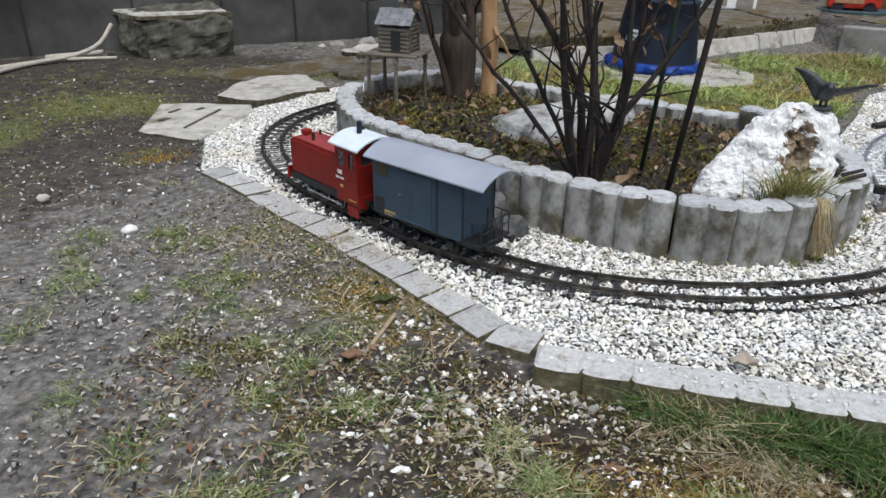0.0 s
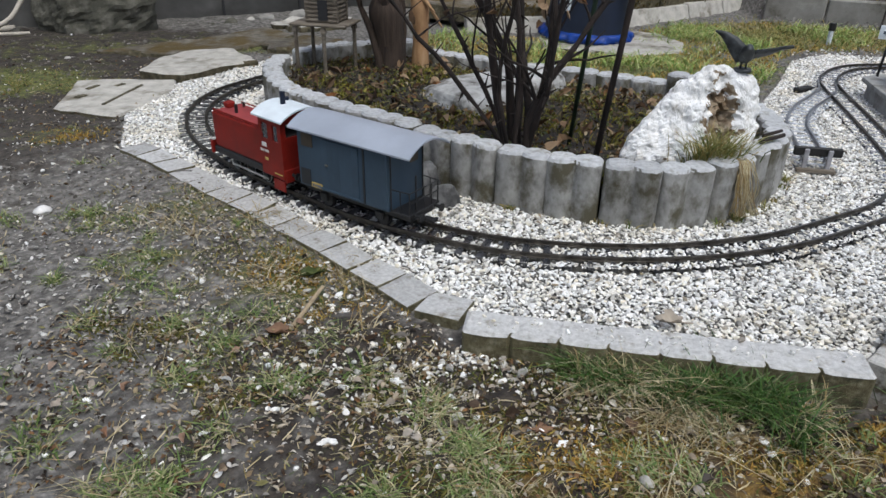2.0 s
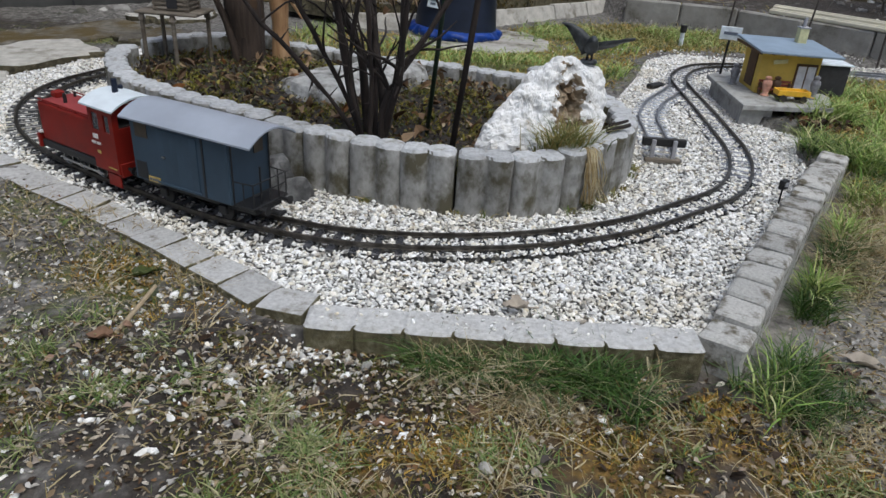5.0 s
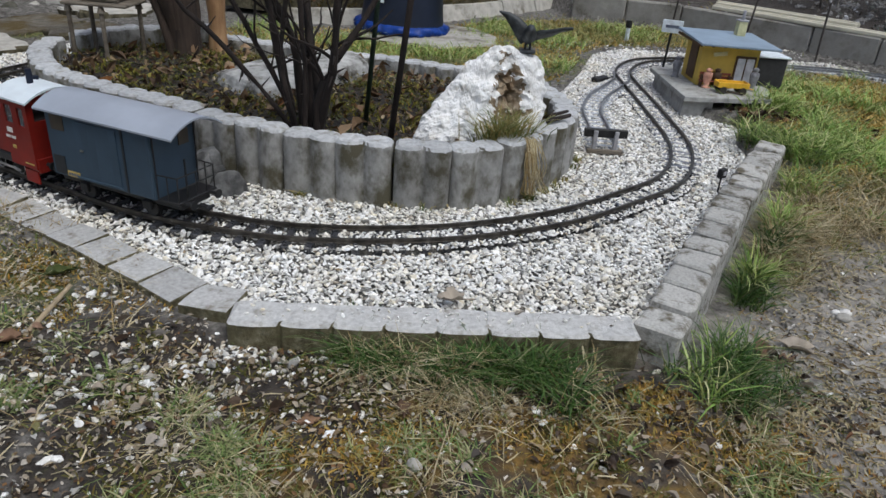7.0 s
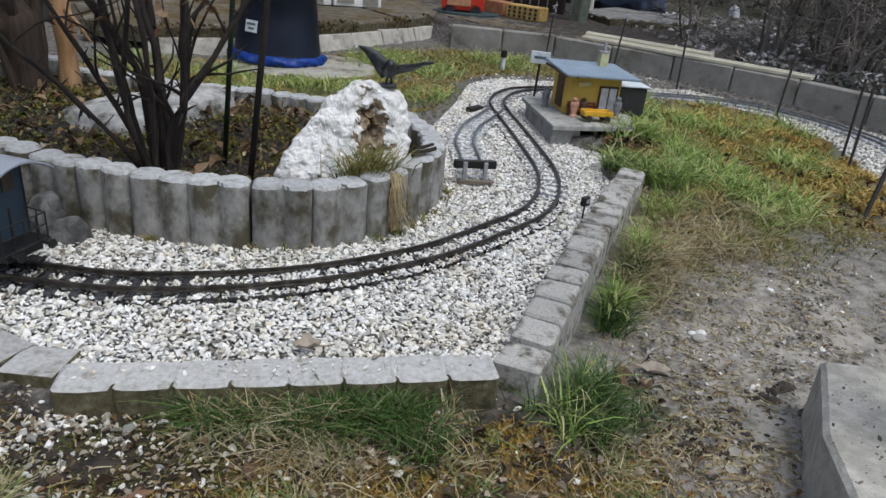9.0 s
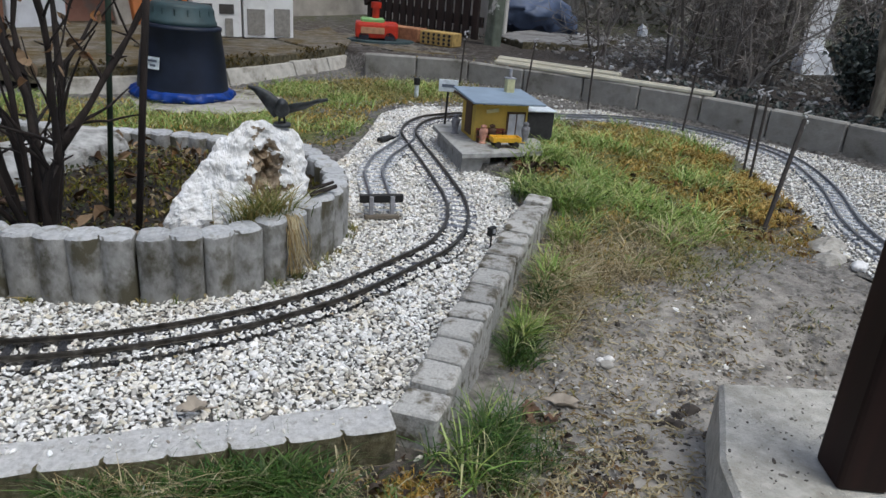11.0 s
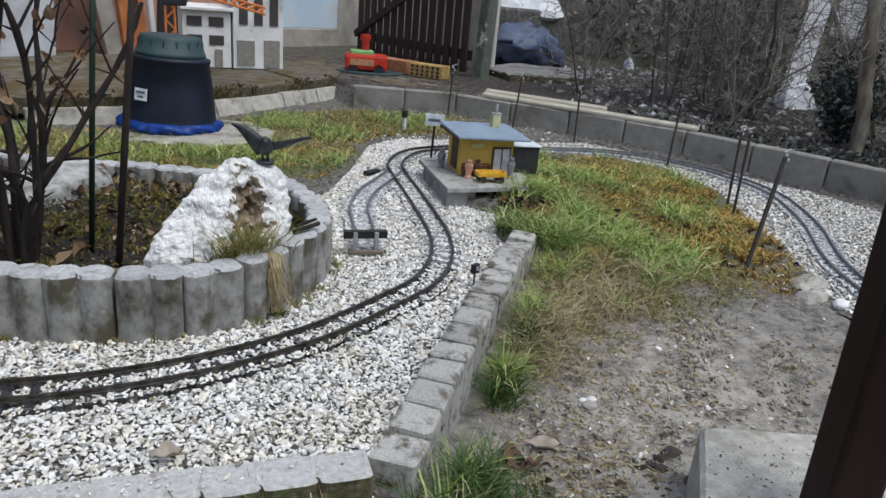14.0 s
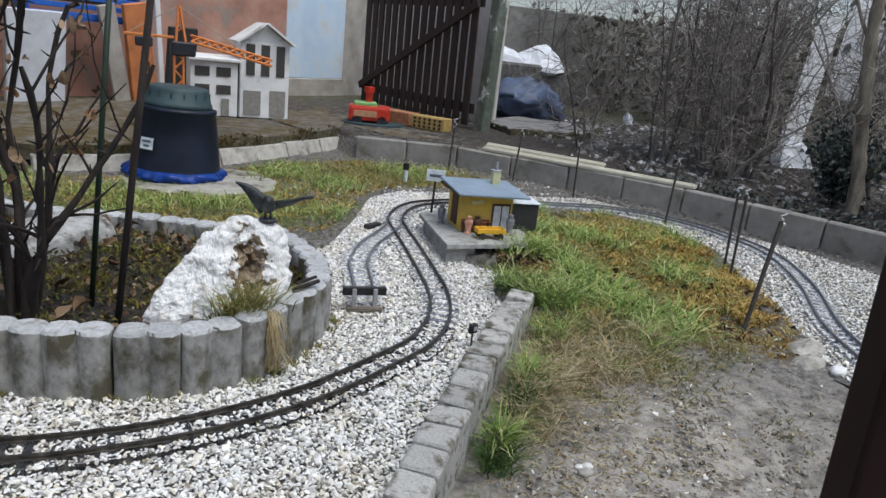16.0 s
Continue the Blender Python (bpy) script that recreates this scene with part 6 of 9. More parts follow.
for s in (-1, 1):
    for row in range(3):
        for c in range(6):
            bm = bmesh.new()
            box(bm, (-0.043 + c * 0.0172, s * (0.010 + row * 0.0135), 0.1025 - row * 0.0125 + 0.001 * (c % 2)), (0.0165, 0.018, 0.003), rx=-s * 42)
            part("shingle", bm, SHINGLE, cabin)
bm = bmesh.new()
box(bm, (0.012, 0.008, 0.112), (0.016, 0.014, 0.026), bevel=0.001)
box(bm, (0.012, 0.008, 0.127), (0.024, 0.022, 0.005), bevel=0.001)
part("chimney", bm, SHINGLE, cabin)

# ---- model platform shelter by the left curve ----
shelter = empty("model_shelter", 0.055, 1.385, 0.0, -28, "model halt shelter on a mossy board, white roof edge", "model shelter")
bm = bmesh.new()
box(bm, (0.0, 0.0, 0.004), (0.20, 0.115, 0.010), bevel=0.002)
part("base_board", bm, BOARD, shelter)
for x, y, h in ((-0.088, -0.03, 0.088), (0.0, -0.035, 0.086), (0.088, 0.035, 0.080), (-0.088, 0.045, 0.080)):
    bm = bmesh.new()
    box(bm, (x, y, 0.008 + h / 2), (0.007, 0.007, h))
    part("post", bm, BUFFER_BLACK, shelter)
bm = bmesh.new()
box(bm, (0.0, 0.052, 0.048), (0.185, 0.003, 0.075))
part("back_wall", bm, OLD_WOOD, shelter)
bm = bmesh.new()
box(bm, (0.0, 0.002, 0.094), (0.205, 0.115, 0.004), rx=-6, bevel=0.001)
roof = part("roof", bm, OLD_WOOD, shelter)
bm = bmesh.new()
box(bm, (-0.045, -0.055, 0.100), (0.11, 0.012, 0.005), bevel=0.001)
part("roof_edge", bm, SIGN_WHITE, roof, "chipped white roof edge")
bm = bmesh.new()
box(bm, (-0.048, -0.036, 0.078), (0.060, 0.002, 0.016))
sign = part("name_board", bm, SIGN_WHITE, shelter, "pale name board with a dark bar")
bm = bmesh.new()
box(bm, (-0.048, -0.0378, 0.078), (0.044, 0.0012, 0.005))
part("lettering", bm, SIGN_INK, sign)
bm = bmesh.new()
box(bm, (0.035, 0.02, 0.018), (0.085, 0.014, 0.004), bevel=0.001)
for x in (0.0, 0.07):
    box(bm, (x, 0.02, 0.012), (0.005, 0.010, 0.010))
part("bench", bm, BOARD, shelter)

# ---- the station on its platform ----
ST = (1.462, 1.712)
ST_TURN = -14.7
station_m = pose(ST[0], ST[1], 0.0, 0, 0, ST_TURN)
st_inv = station_m.inverted()


def at_station(name, label, category, u=0.0, v=0.0, z=0.0, rz=0.0, group=""):
    p = station_m @ Vector((u, v, z))
    return empty(name, p.x, p.y, p.z, ST_TURN + rz, label, category, group)


bm = bmesh.new()
plat_out = [(1.355, 1.592), (1.592, 1.556), (1.66, 1.66), (1.70, 1.86), (1.52, 1.96), (1.446, 1.922)]
slab_from(bm, finer(plat_out, 0.04), 0.043, 0.055, 0.0015, 0.002)
platform = tagged(part("station_platform", bm, PLATFORM), "grey concrete model platform slab with the station on it", "platform")
bm = bmesh.new()
slab_from(bm, [(1.368, 1.612), (1.45, 1.60), (1.52, 1.70), (1.60, 1.84), (1.51, 1.935), (1.455, 1.905)], -0.03, 0.043, 0.002, 0.004)
part("platform_base", bm, PLATFORM, platform)
for pp in ([(1.46, 1.60, -0.03), (1.52, 1.59, -0.03), (1.53, 1.64, -0.03), (1.47, 1.65, -0.03), (1.49, 1.61, 0.03), (1.52, 1.63, 0.03)], [(1.55, 1.585, -0.01), (1.60, 1.58, -0.01), (1.62, 1.63, -0.01), (1.56, 1.64, -0.01), (1.58, 1.60, 0.032), (1.60, 1.62, 0.03)]):
    rock("rock", pp, GREY_ROCK, 2, 0.006, 30, "grey stone propping up the platform", "rock", pp[0][0] * 9)

station = at_station("model_station", "yellow model station building with a blue-grey roof", "model house", 0, 0, 0.055)
W, D, HF = 0.157, 0.125, 0.112
bm = bmesh.new()
box(bm, (W / 2, D / 2, HF / 2), (W, D, HF), bevel=0.001)
part("wall", bm, STATION_YELLOW, station)
bm = bmesh.new()
box(bm, (W / 2 + 0.005, D / 2 - 0.005, HF + 0.005), (W + 0.056, D + 0.085, 0.006), rx=2.0, ry=1.0, bevel=0.001)
roof = part("roof", bm, STATION_ROOF, station, "flat blue-grey roof with wide eaves")
bm = bmesh.new()
for k in range(7):
    box(bm, (-0.02 + k * 0.032, D / 2 - 0.005, HF - 0.0005), (0.005, D + 0.07, 0.006))
part("rafters", bm, BROWN_WOOD, roof)
bm = bmesh.new()
box(bm, (0.134, 0.110, HF + 0.028), (0.024, 0.024, 0.040), bevel=0.001)
chim = part("chimney", bm, CHIMNEY, station, "square pale yellow chimney")
bm = bmesh.new()
cyl(bm, (0.134, 0.110, HF + 0.060), 0.0045, 0.03, "z", 10)
box(bm, (0.134, 0.110, HF + 0.049), (0.028, 0.028, 0.003))
part("flue", bm, BUFFER_GREY, chim)
bm = bmesh.new()
box(bm, (0.122, -0.002, 0.042), (0.056, 0.004, 0.084), bevel=0.001)
door = part("door", bm, BROWN_WOOD, station, "brown-framed white double door")
for x in (0.1095, 0.1345):
    bm = bmesh.new()
    box(bm, (x, -0.0045, 0.041), (0.021, 0.002, 0.074), bevel=0.0006)
    part("leaf", bm, DOOR_WHITE, door)
bm = bmesh.new()
box(bm, (-0.0015, 0.055, 0.055), (0.003, 0.055, 0.088))
part("side_door", bm, BROWN_WOOD, station, "dark side doorway")
bm = bmesh.new()
box(bm, (0.050, -0.0015, 0.086), (0.036, 0.003, 0.010), ry=-8)
part("name_board", bm, CHIMNEY, station, "faint painted board")
bm = bmesh.new()
box(bm, (W + 0.050, D / 2 + 0.02, 0.036), (0.098, 0.09, 0.082), bevel=0.002)
shed = part("lean_to", bm, SHED_BLACK, station, "black lean-to shed")
bm = bmesh.new()
box(bm, (W + 0.052, D / 2 + 0.02, 0.0795), (0.106, 0.10, 0.004), bevel=0.001)
part("shed_roof", bm, SIGN_WHITE, shed)

bench = at_station("model_bench", "red-brown model bench against the station wall", "bench", 0.046, -0.014, 0.055)
bm = bmesh.new()
box(bm, (0, 0, 0.016), (0.085, 0.016, 0.003), bevel=0.0006)
part("seat", bm, BENCH_RED, bench)
bm = bmesh.new()
for k in range(2):
    box(bm, (0, 0.007, 0.026 + k * 0.009), (0.085, 0.002, 0.006), bevel=0.0005)
part("backrest", bm, BENCH_RED, bench)
for x in (-0.038, 0.038):
    bm = bmesh.new()
    box(bm, (x, 0.0, 0.016), (0.004, 0.014, 0.032))
    part("leg", bm, BROWN_WOOD, bench)

cart = at_station("model_cart", "bright yellow model luggage cart with dark wheels", "cart", 0.070, -0.070, 0.055, 0)
bm = bmesh.new()
box(bm, (0, 0, 0.019), (0.082, 0.036, 0.006), bevel=0.001)
for s in (-1, 1):
    box(bm, (0, s * 0.017, 0.025), (0.082, 0.003, 0.010), bevel=0.0006)
    box(bm, (s * 0.040, 0, 0.025), (0.003, 0.034, 0.010), bevel=0.0006)
part("bed", bm, CART_YELLOW, cart)
for x in (-0.026, 0.026):
    for s in (-1, 1):
        bm = bmesh.new()
        cyl(bm, (x, s * 0.017, 0.0095), 0.0095, 0.004, "y", 16)
        part("wheel", bm, CART_WHEEL, cart)
bm = bmesh.new()
bar(bm, (0.040, 0, 0.016), (0.060, 0, 0.012), 0.0015)
part("drawbar", bm, CART_YELLOW, cart)


def figure(u, v, h, mat, label, rz=0, sit=False):
    """A painted model figure, as one plain turned shape."""
    bm = bmesh.new()
    prof = [(0.0, 0.012), (0.05, 0.012), (0.08, 0.008), (0.3, 0.009), (0.45, 0.011), (0.62, 0.013), (0.76, 0.012), (0.82, 0.005), (0.86, 0.008), (0.93, 0.009), (1.0, 0.004)]
    rows = []
    for z, r in prof:
        rows.append([bm.verts.new((r * math.cos(2 * math.pi * i / 12), 0.75 * r * math.sin(2 * math.pi * i / 12), z * h)) for i in range(12)])
    for a, b in zip(rows, rows[1:]):
        for i in range(12):
            bm.faces.new((a[i], a[(i + 1) % 12], b[(i + 1) % 12], b[i]))
    bm.faces.new(rows[0]), bm.faces.new(rows[-1])
    p = station_m @ Vector((u, v, 0.055))
    return tagged(part("figurine", bm, mat, smooth=True, m=pose(p.x, p.y, p.z, 0, 0, ST_TURN + rz)), label, "figurine")


figure(0.020, -0.026, 0.052, FIG_SKIN, "small pink painted figurine by the station bench")
figure(0.143, -0.030, 0.062, FIG_GREY, "small grey painted figurine by the station door")
figure(-0.030, 0.085, 0.058, FIG_GREY, "small grey painted figurine beside the station side door")
figure(0.050, -0.012, 0.050, BROWN_WOOD, "small brown figurine on the bench")

sign_post = empty("station_sign", 1.490, 1.925, 0.055, ST_TURN - 20, "white station name sign on a dark post", "sign")
bm = bmesh.new()
bar(bm, (0, 0, -0.01), (0.004, 0, 0.11), 0.0035, 8)
part("post", bm, BUFFER_BLACK, sign_post)
bm = bmesh.new()
box(bm, (0.004, -0.005, 0.118), (0.058, 0.004, 0.036), bevel=0.0008)
board = part("board", bm, SIGN_WHITE, sign_post)
bm = bmesh.new()
box(bm, (0.004, -0.0078, 0.118), (0.038, 0.0012, 0.008))
part("lettering", bm, SIGN_INK, board)

# white marker peg beyond the curve, and the small lamp box beside the kerb
peg = empty("marker_peg", 1.785, 2.68, -0.03, label="short white marker peg in the gravel edge", category="peg")
bm = bmesh.new()
cyl(bm, (0, 0, 0.035), 0.009, 0.075, "z", 10)
part("peg", bm, SIGN_WHITE, peg)
bm = bmesh.new()
cyl(bm, (0, 0, 0.085), 0.013, 0.028, "z", 10)
part("cap", bm, BUFFER_BLACK, peg)
box_lamp = empty("track_signal", 1.140, 1.116, -0.004, 20, "small black signal box on a thin post by the kerb", "signal")
bm = bmesh.new()
bar(bm, (0, 0, -0.01), (0, 0, 0.035), 0.0018)
part("post", bm, BUFFER_BLACK, box_lamp)
bm = bmesh.new()
box(bm, (0, 0, 0.042), (0.018, 0.010, 0.018), bevel=0.001)
case = part("case", bm, BUFFER_BLACK, box_lamp)
bm = bmesh.new()
box(bm, (0, -0.0058, 0.043), (0.008, 0.0012, 0.008))
part("lens", bm, BUFFER_GREY, case)

# thin metal rods round the lawn
for x, y, dx, dy, h in ((1.875, 1.045, 0.13, 0.05, 0.27), (2.262, 1.385, 0.05, 0.04, 0.26), (2.335, 1.465, 0.03, 0.03, 0.25), (2.585, 1.955, 0.05, 0.03, 0.24), (2.50, 2.42, 0.02, 0.03, 0.22), (2.36, 2.70, 0.04, 0.02, 0.24), (2.155, 2.95, 0.02, 0.01, 0.24)):
    z = float(level(x, y)[0])
    rod = empty("garden_rod", x, y, z, label="thin leaning dark metal rod with a small finial", category="garden rod", group="rods round the lawn")
    bm = bmesh.new()
    bar(bm, (0, 0, -0.02), (dx, dy, h), 0.0055 if x < 1.9 else 0.0042, 8)
    part("rod", bm, ROD, rod)
    bm = bmesh.new()
    for k in range(3):
        bmesh.ops.create_icosphere(bm, subdivisions=1, radius=0.0075 if x < 1.9 else 0.006, matrix=Matrix.Translation((dx + (0.006 if k % 2 else -0.003), dy, h - 0.004 - 0.012 * k)))
    bar(bm, (dx - 0.012, dy, h + 0.004), (dx + 0.014, dy, h + 0.010), 0.0025)
    part("finial", bm, STEEL if x < 1.9 else BUFFER_GREY, rod)

# ---- bin on its slab ----
stone_slab("bin_slab", [(0.68, 2.62), (0.95, 2.50), (1.18, 2.56), (1.24, 2.72), (1.20, 2.92), (0.95, 3.02), (0.70, 2.9)], -0.06, -0.012, "pale round-edged concrete slab under the bin", SLAB, 0.01)


def lathe(profile, seg=40, wob=None):
    bm = bmesh.new()
    rows = []
    for z, r in profile:
        rows.append([bm.verts.new(((r + (wob(i, z) if wob else 0)) * math.cos(2 * math.pi * i / seg), (r + (wob(i, z) if wob else 0)) * math.sin(2 * math.pi * i / seg), z)) for i in range(seg)])
    for a, b in zip(rows, rows[1:]):
        for i in range(seg):
            bm.faces.new((a[i], a[(i + 1) % seg], b[(i + 1) % seg], b[i]))
    bm.faces.new(rows[0]), bm.faces.new(rows[-1])
    return bm


compost = new("compost_bin")
compost.empty_display_size = 0.05
compost.matrix_world = pose(0.886, 2.845, -0.012, 0, 2.5, 0)
tagged(compost, "blue-black plastic compost bin, dark green lid, blue bag beneath", "bin")
part("body", lathe([(0.0, 0.166), (0.016, 0.169), (0.022, 0.163), (0.045, 0.160), (0.15, 0.148), (0.240, 0.135), (0.244, 0.139), (0.254, 0.138), (0.258, 0.126)]), BIN_BLACK, compost, smooth=True)
lid = part("lid", lathe([(0.256, 0.118), (0.259, 0.122), (0.272, 0.121), (0.276, 0.117), (0.318, 0.107), (0.327, 0.103), (0.331, 0.092), (0.330, 0.080), (0.332, 0.0005)]), BIN_LID, compost, "dark green screw lid", smooth=True)
for k in range(16):
    a = 2 * math.pi * k / 16
    bm = bmesh.new()
    box(bm, (0.1115 * math.cos(a), 0.1115 * math.sin(a), 0.296), (0.0035, 0.006, 0.036), math.degrees(a), 0.001)
    part("grip", bm, BIN_LID, lid)
part("blue_bag", lathe([(-0.004, 0.170), (0.003, 0.181), (0.012, 0.184), (0.022, 0.179), (0.030, 0.172), (0.033, 0.160)], 96, lambda i, z: 0.004 * math.sin(i * 1.7) + 0.006 * math.sin(i * 0.53 + z * 120) + 0.003 * math.sin(i * 2.9 + z * 300)), TARP, compost, "crumpled bright blue bag round the foot", smooth=True)
a = radians(-139)
bm = bmesh.new()
box(bm, (0.1575 * math.cos(a), 0.1575 * math.sin(a), 0.128), (0.002, 0.052, 0.042), math.degrees(a), ry=-7.5)
sticker = part("sticker", bm, SIGN_WHITE, compost, "white sticker with dark bars")
bm = bmesh.new()
for k, w in enumerate((0.036, 0.024)):
    box(bm, (0.1592 * math.cos(a) , 0.1592 * math.sin(a), 0.136 - k * 0.016), (0.0016, w, 0.008), math.degrees(a), ry=-7.5)
part("marks", bm, SIGN_INK, sticker)

# ---- raised terrace behind ----
EDGE = [(0.42, 2.86), (0.80, 2.92), (1.12, 3.06), (1.475, 3.26), (1.70, 3.42), (1.90, 3.56)]
for k, ((x0, y0), (x1, y1)) in enumerate(zip(EDGE, EDGE[1:])):
    n = Vector((-(y1 - y0), x1 - x0)).normalized()
    bm = bmesh.new()
    j = 0.004
    low = [(x0, y0), (x1, y1)]
    quad = [bm.verts.new((x0 + j, y0 + j, -0.05)), bm.verts.new((x1 - j, y1 - j, -0.05)), bm.verts.new((x1 - j + n.x * 0.035, y1 - j + n.y * 0.035, 0.042)), bm.verts.new((x0 + j + n.x * 0.035, y0 + j + n.y * 0.035, 0.044 + random.uniform(-0.004, 0.004)))]
    back = [bm.verts.new((v.co.x + n.x * 0.05, v.co.y + n.y * 0.05, v.co.z)) for v in quad]
    bm.faces.new(quad), bm.faces.new(back[::-1])
    for i in range(4):
        bm.faces.new((quad[i], back[i], back[(i + 1) % 4], quad[(i + 1) % 4]))
    bmesh.ops.bevel(bm, geom=bm.edges, offset=0.003, segments=1, affect="EDGES")
    tagged(part("terrace_riser", bm, SLAB), "leaning pale concrete kerb slab along the terrace", "kerb", group="terrace kerbs", kind="structure")
u_dir = Vector((0.875, 0.484))
HOUSE0, HOUSE1 = Vector((0.10, 4.30)), Vector((2.62, 5.66))
for k, out in enumerate(([(0.43, 2.93), (0.80, 2.985), (0.98, 3.06), (0.80, 3.55), (0.30, 3.50), (0.2, 3.1)], [(0.985, 3.07), (1.30, 3.22), (1.20, 3.72), (0.81, 3.56)], [(1.305, 3.225), (1.62, 3.43), (1.52, 3.95), (1.21, 3.73)], [(1.625, 3.435), (1.85, 3.60), (2.0, 3.9), (1.80, 4.2), (1.53, 3.96)])):
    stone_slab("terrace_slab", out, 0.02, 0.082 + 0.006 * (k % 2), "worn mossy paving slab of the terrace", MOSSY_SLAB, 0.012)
moss_line = spline([(0.43, 2.93), (0.80, 2.985), (0.98, 3.06), (1.30, 3.22), (1.62, 3.43), (1.85, 3.60)], 0.004)
rm = np.random.default_rng(3)
mp3 = np.c_[moss_line + rm.normal(0, 0.008, moss_line.shape) + np.array([-0.004, 0.004]), rm.uniform(0.042, 0.090, len(moss_line))]
mp3 = mp3[np.array([noise.noise((p[0] * 6, p[1] * 6, 1)) for p in mp3]) > -0.15]
mp3 = np.repeat(mp3, 3, axis=0) + rm.normal(0, 0.006, (3 * len(mp3), 3))
v, f = blades(mp3, rm.uniform(0.008, 0.018, len(mp3)), rm.uniform(0.004, 0.009, len(mp3)), rm.uniform(0.2, 1.5, len(mp3)), 5)
tagged(mesh_object("edge_moss", v, f, blades_material("dark_moss", [(0.03, 0.024, 0.008), (0.07, 0.05, 0.014), (0.13, 0.085, 0.02), (0.05, 0.045, 0.012)], 0.95)), "dark moss growing along the terrace edge", "moss", kind="stuff")
bm = bmesh.new()
slab_from(bm, finer([(0.1, 3.45), (0.8, 3.55), (1.5, 3.95), (1.95, 4.0), (2.05, 3.45), (2.35, 3.3), (2.85, 3.5), (2.75, 5.2), (2.6, 5.75), (0.1, 4.4)], 0.12), 0.0, 0.078, 0.01, 0.02)
tagged(part("terrace", bm, MOSSY_SLAB), "uneven mossy paved yard before the house wall", "yard", kind="structure")


def wall_run(name, a, b, z0, z1, thick, mat, label, kind="structure"):
    a, b = Vector(a), Vector(b)
    d = b - a
    bm = bmesh.new()
    box(bm, (0, thick / 2, (z0 + z1) / 2), (d.length, thick, z1 - z0), bevel=0.006)
    mid = (a + b) / 2
    return tagged(part(name, bm, mat, m=pose(mid.x, mid.y, 0, 0, 0, math.degrees(math.atan2(d.y, d.x)))), label, "wall", kind=kind)


# house behind the terrace: flaking pink render, a pale blue board, grey plaster and plinth
hd = (HOUSE1 - HOUSE0).normalized()
hn = Vector((-hd.y, hd.x))


def house_point(s, off=0.0):
    p = HOUSE0 + hd * s + hn * off
    return (p.x, p.y)


wall_run("wall_house_pink", house_point(-1.2), house_point(2.28), 0.05, 2.4, 0.2, PINK_WALL, "house wall of flaking pink render")
wall_run("wall_house_plinth", house_point(2.28, -0.02), house_point(2.95, -0.02), 0.05, 0.21, 0.22, PLASTER, "grey concrete plinth of the house")
wall_run("wall_house_blue", house_point(2.28), house_point(2.95), 0.21, 2.4, 0.2, BLUE_PANEL, "pale blue painted boards on the house")
wall_run("wall_house_grey", house_point(2.95), house_point(3.25), 0.05, 2.4, 0.2, PLASTER, "stained grey plaster house corner")
wall_run("wall_far_left", (-3.2, 2.04), (0.25, 3.66), -0.05, 1.6, 0.15, PANEL, "dark grey panelled boundary wall")
wall_run("wall_left_return", (0.25, 3.66), (0.10, 4.32), -0.05, 1.6, 0.12, PANEL, "dark grey return of the boundary wall")
wl = Vector((3.45, 1.62)).normalized()
for s in (2.55, 2.86, 3.2, 2.2, 1.8):
    p = Vector((-3.2, 2.04)) + wl * s
    bm = bmesh.new()
    box(bm, (0, 0, 0.75), (0.008, 0.012, 1.6))
    tagged(part("wall_joint", bm, CAB_DARK, m=pose(p.x, p.y - 0.002, 0, 0, 0, math.degrees(math.atan2(wl.y, wl.x)))), "dark joint between wall panels", "joint", kind="structure")

# concrete block and branches by the boundary wall
rock("concrete_block", [(-1.24, 2.92, -0.03), (-1.08, 2.80, -0.03), (-0.80, 2.93, -0.03), (-0.92, 3.06, -0.03), (-1.26, 2.93, 0.15), (-1.10, 2.79, 0.135), (-0.79, 2.92, 0.13), (-0.92, 3.07, 0.165)], BLOCK, 4, 0.022, 9, "broken mossy concrete block by the boundary wall", "block", 4)
stone_slab("block_cap", [(-1.30, 2.96), (-1.10, 2.78), (-0.78, 2.92), (-0.92, 3.08)], 0.145, 0.165, "pale flat stone lying on the concrete block", SLAB, 0.01)
for pts3, r in (([(-1.55, 2.42, 0.0), (-1.46, 2.60, 0.012), (-1.36, 2.72, 0.02), (-1.29, 2.80, 0.05), (-1.25, 2.86, 0.12)], 0.009), ([(-1.6, 2.55, 0.0), (-1.42, 2.68, 0.01), (-1.2, 2.78, 0.005)], 0.007), ([(-1.5, 2.78, 0.0), (-1.3, 2.86, 0.01)], 0.011)):
    v, f = tube_arrays(spline(pts3, 0.03), np.full(len(spline(pts3, 0.03)), r), 8)
    tagged(mesh_object("fallen_branch", v, f, CABLE, smooth=True), "pale fallen branch on the soil by the wall", "branch")
for x, y, s, mt in ((-0.94, 2.43, 0.013, SLAB), (-1.2, 2.5, 0.016, BLOCK), (-1.30, 2.84, 0.026, BLOCK), (-1.2, 2.9, 0.022, BLOCK), (-0.55, 3.1, 0.028, BLOCK), (-0.42, 3.2, 0.036, LOW_WALL), (-0.62, 3.05, 0.018, BLOCK), (-0.3, 3.30, 0.04, LOW_WALL), (-0.2, 3.22, 0.03, LOW_WALL), (-0.48, 3.14, 0.022, SLAB)):
    z = float(level(x, y)[0])
    rock("rock", [(x - s, y - s * 0.6, z - 0.005), (x + s, y - s * 0.7, z - 0.005), (x + s * 0.8, y + s * 0.7, z - 0.005), (x - s * 0.7, y + s * 0.6, z - 0.005), (x - s * 0.4, y, z + s * 0.45), (x + s * 0.5, y + s * 0.2, z + s * 0.6), (x + s * 0.2, y - s * 0.4, z + s * 0.3)], mt, 2, 0.006, 34, "rough stone lying on the soil by the wall", "rock", x * 7)

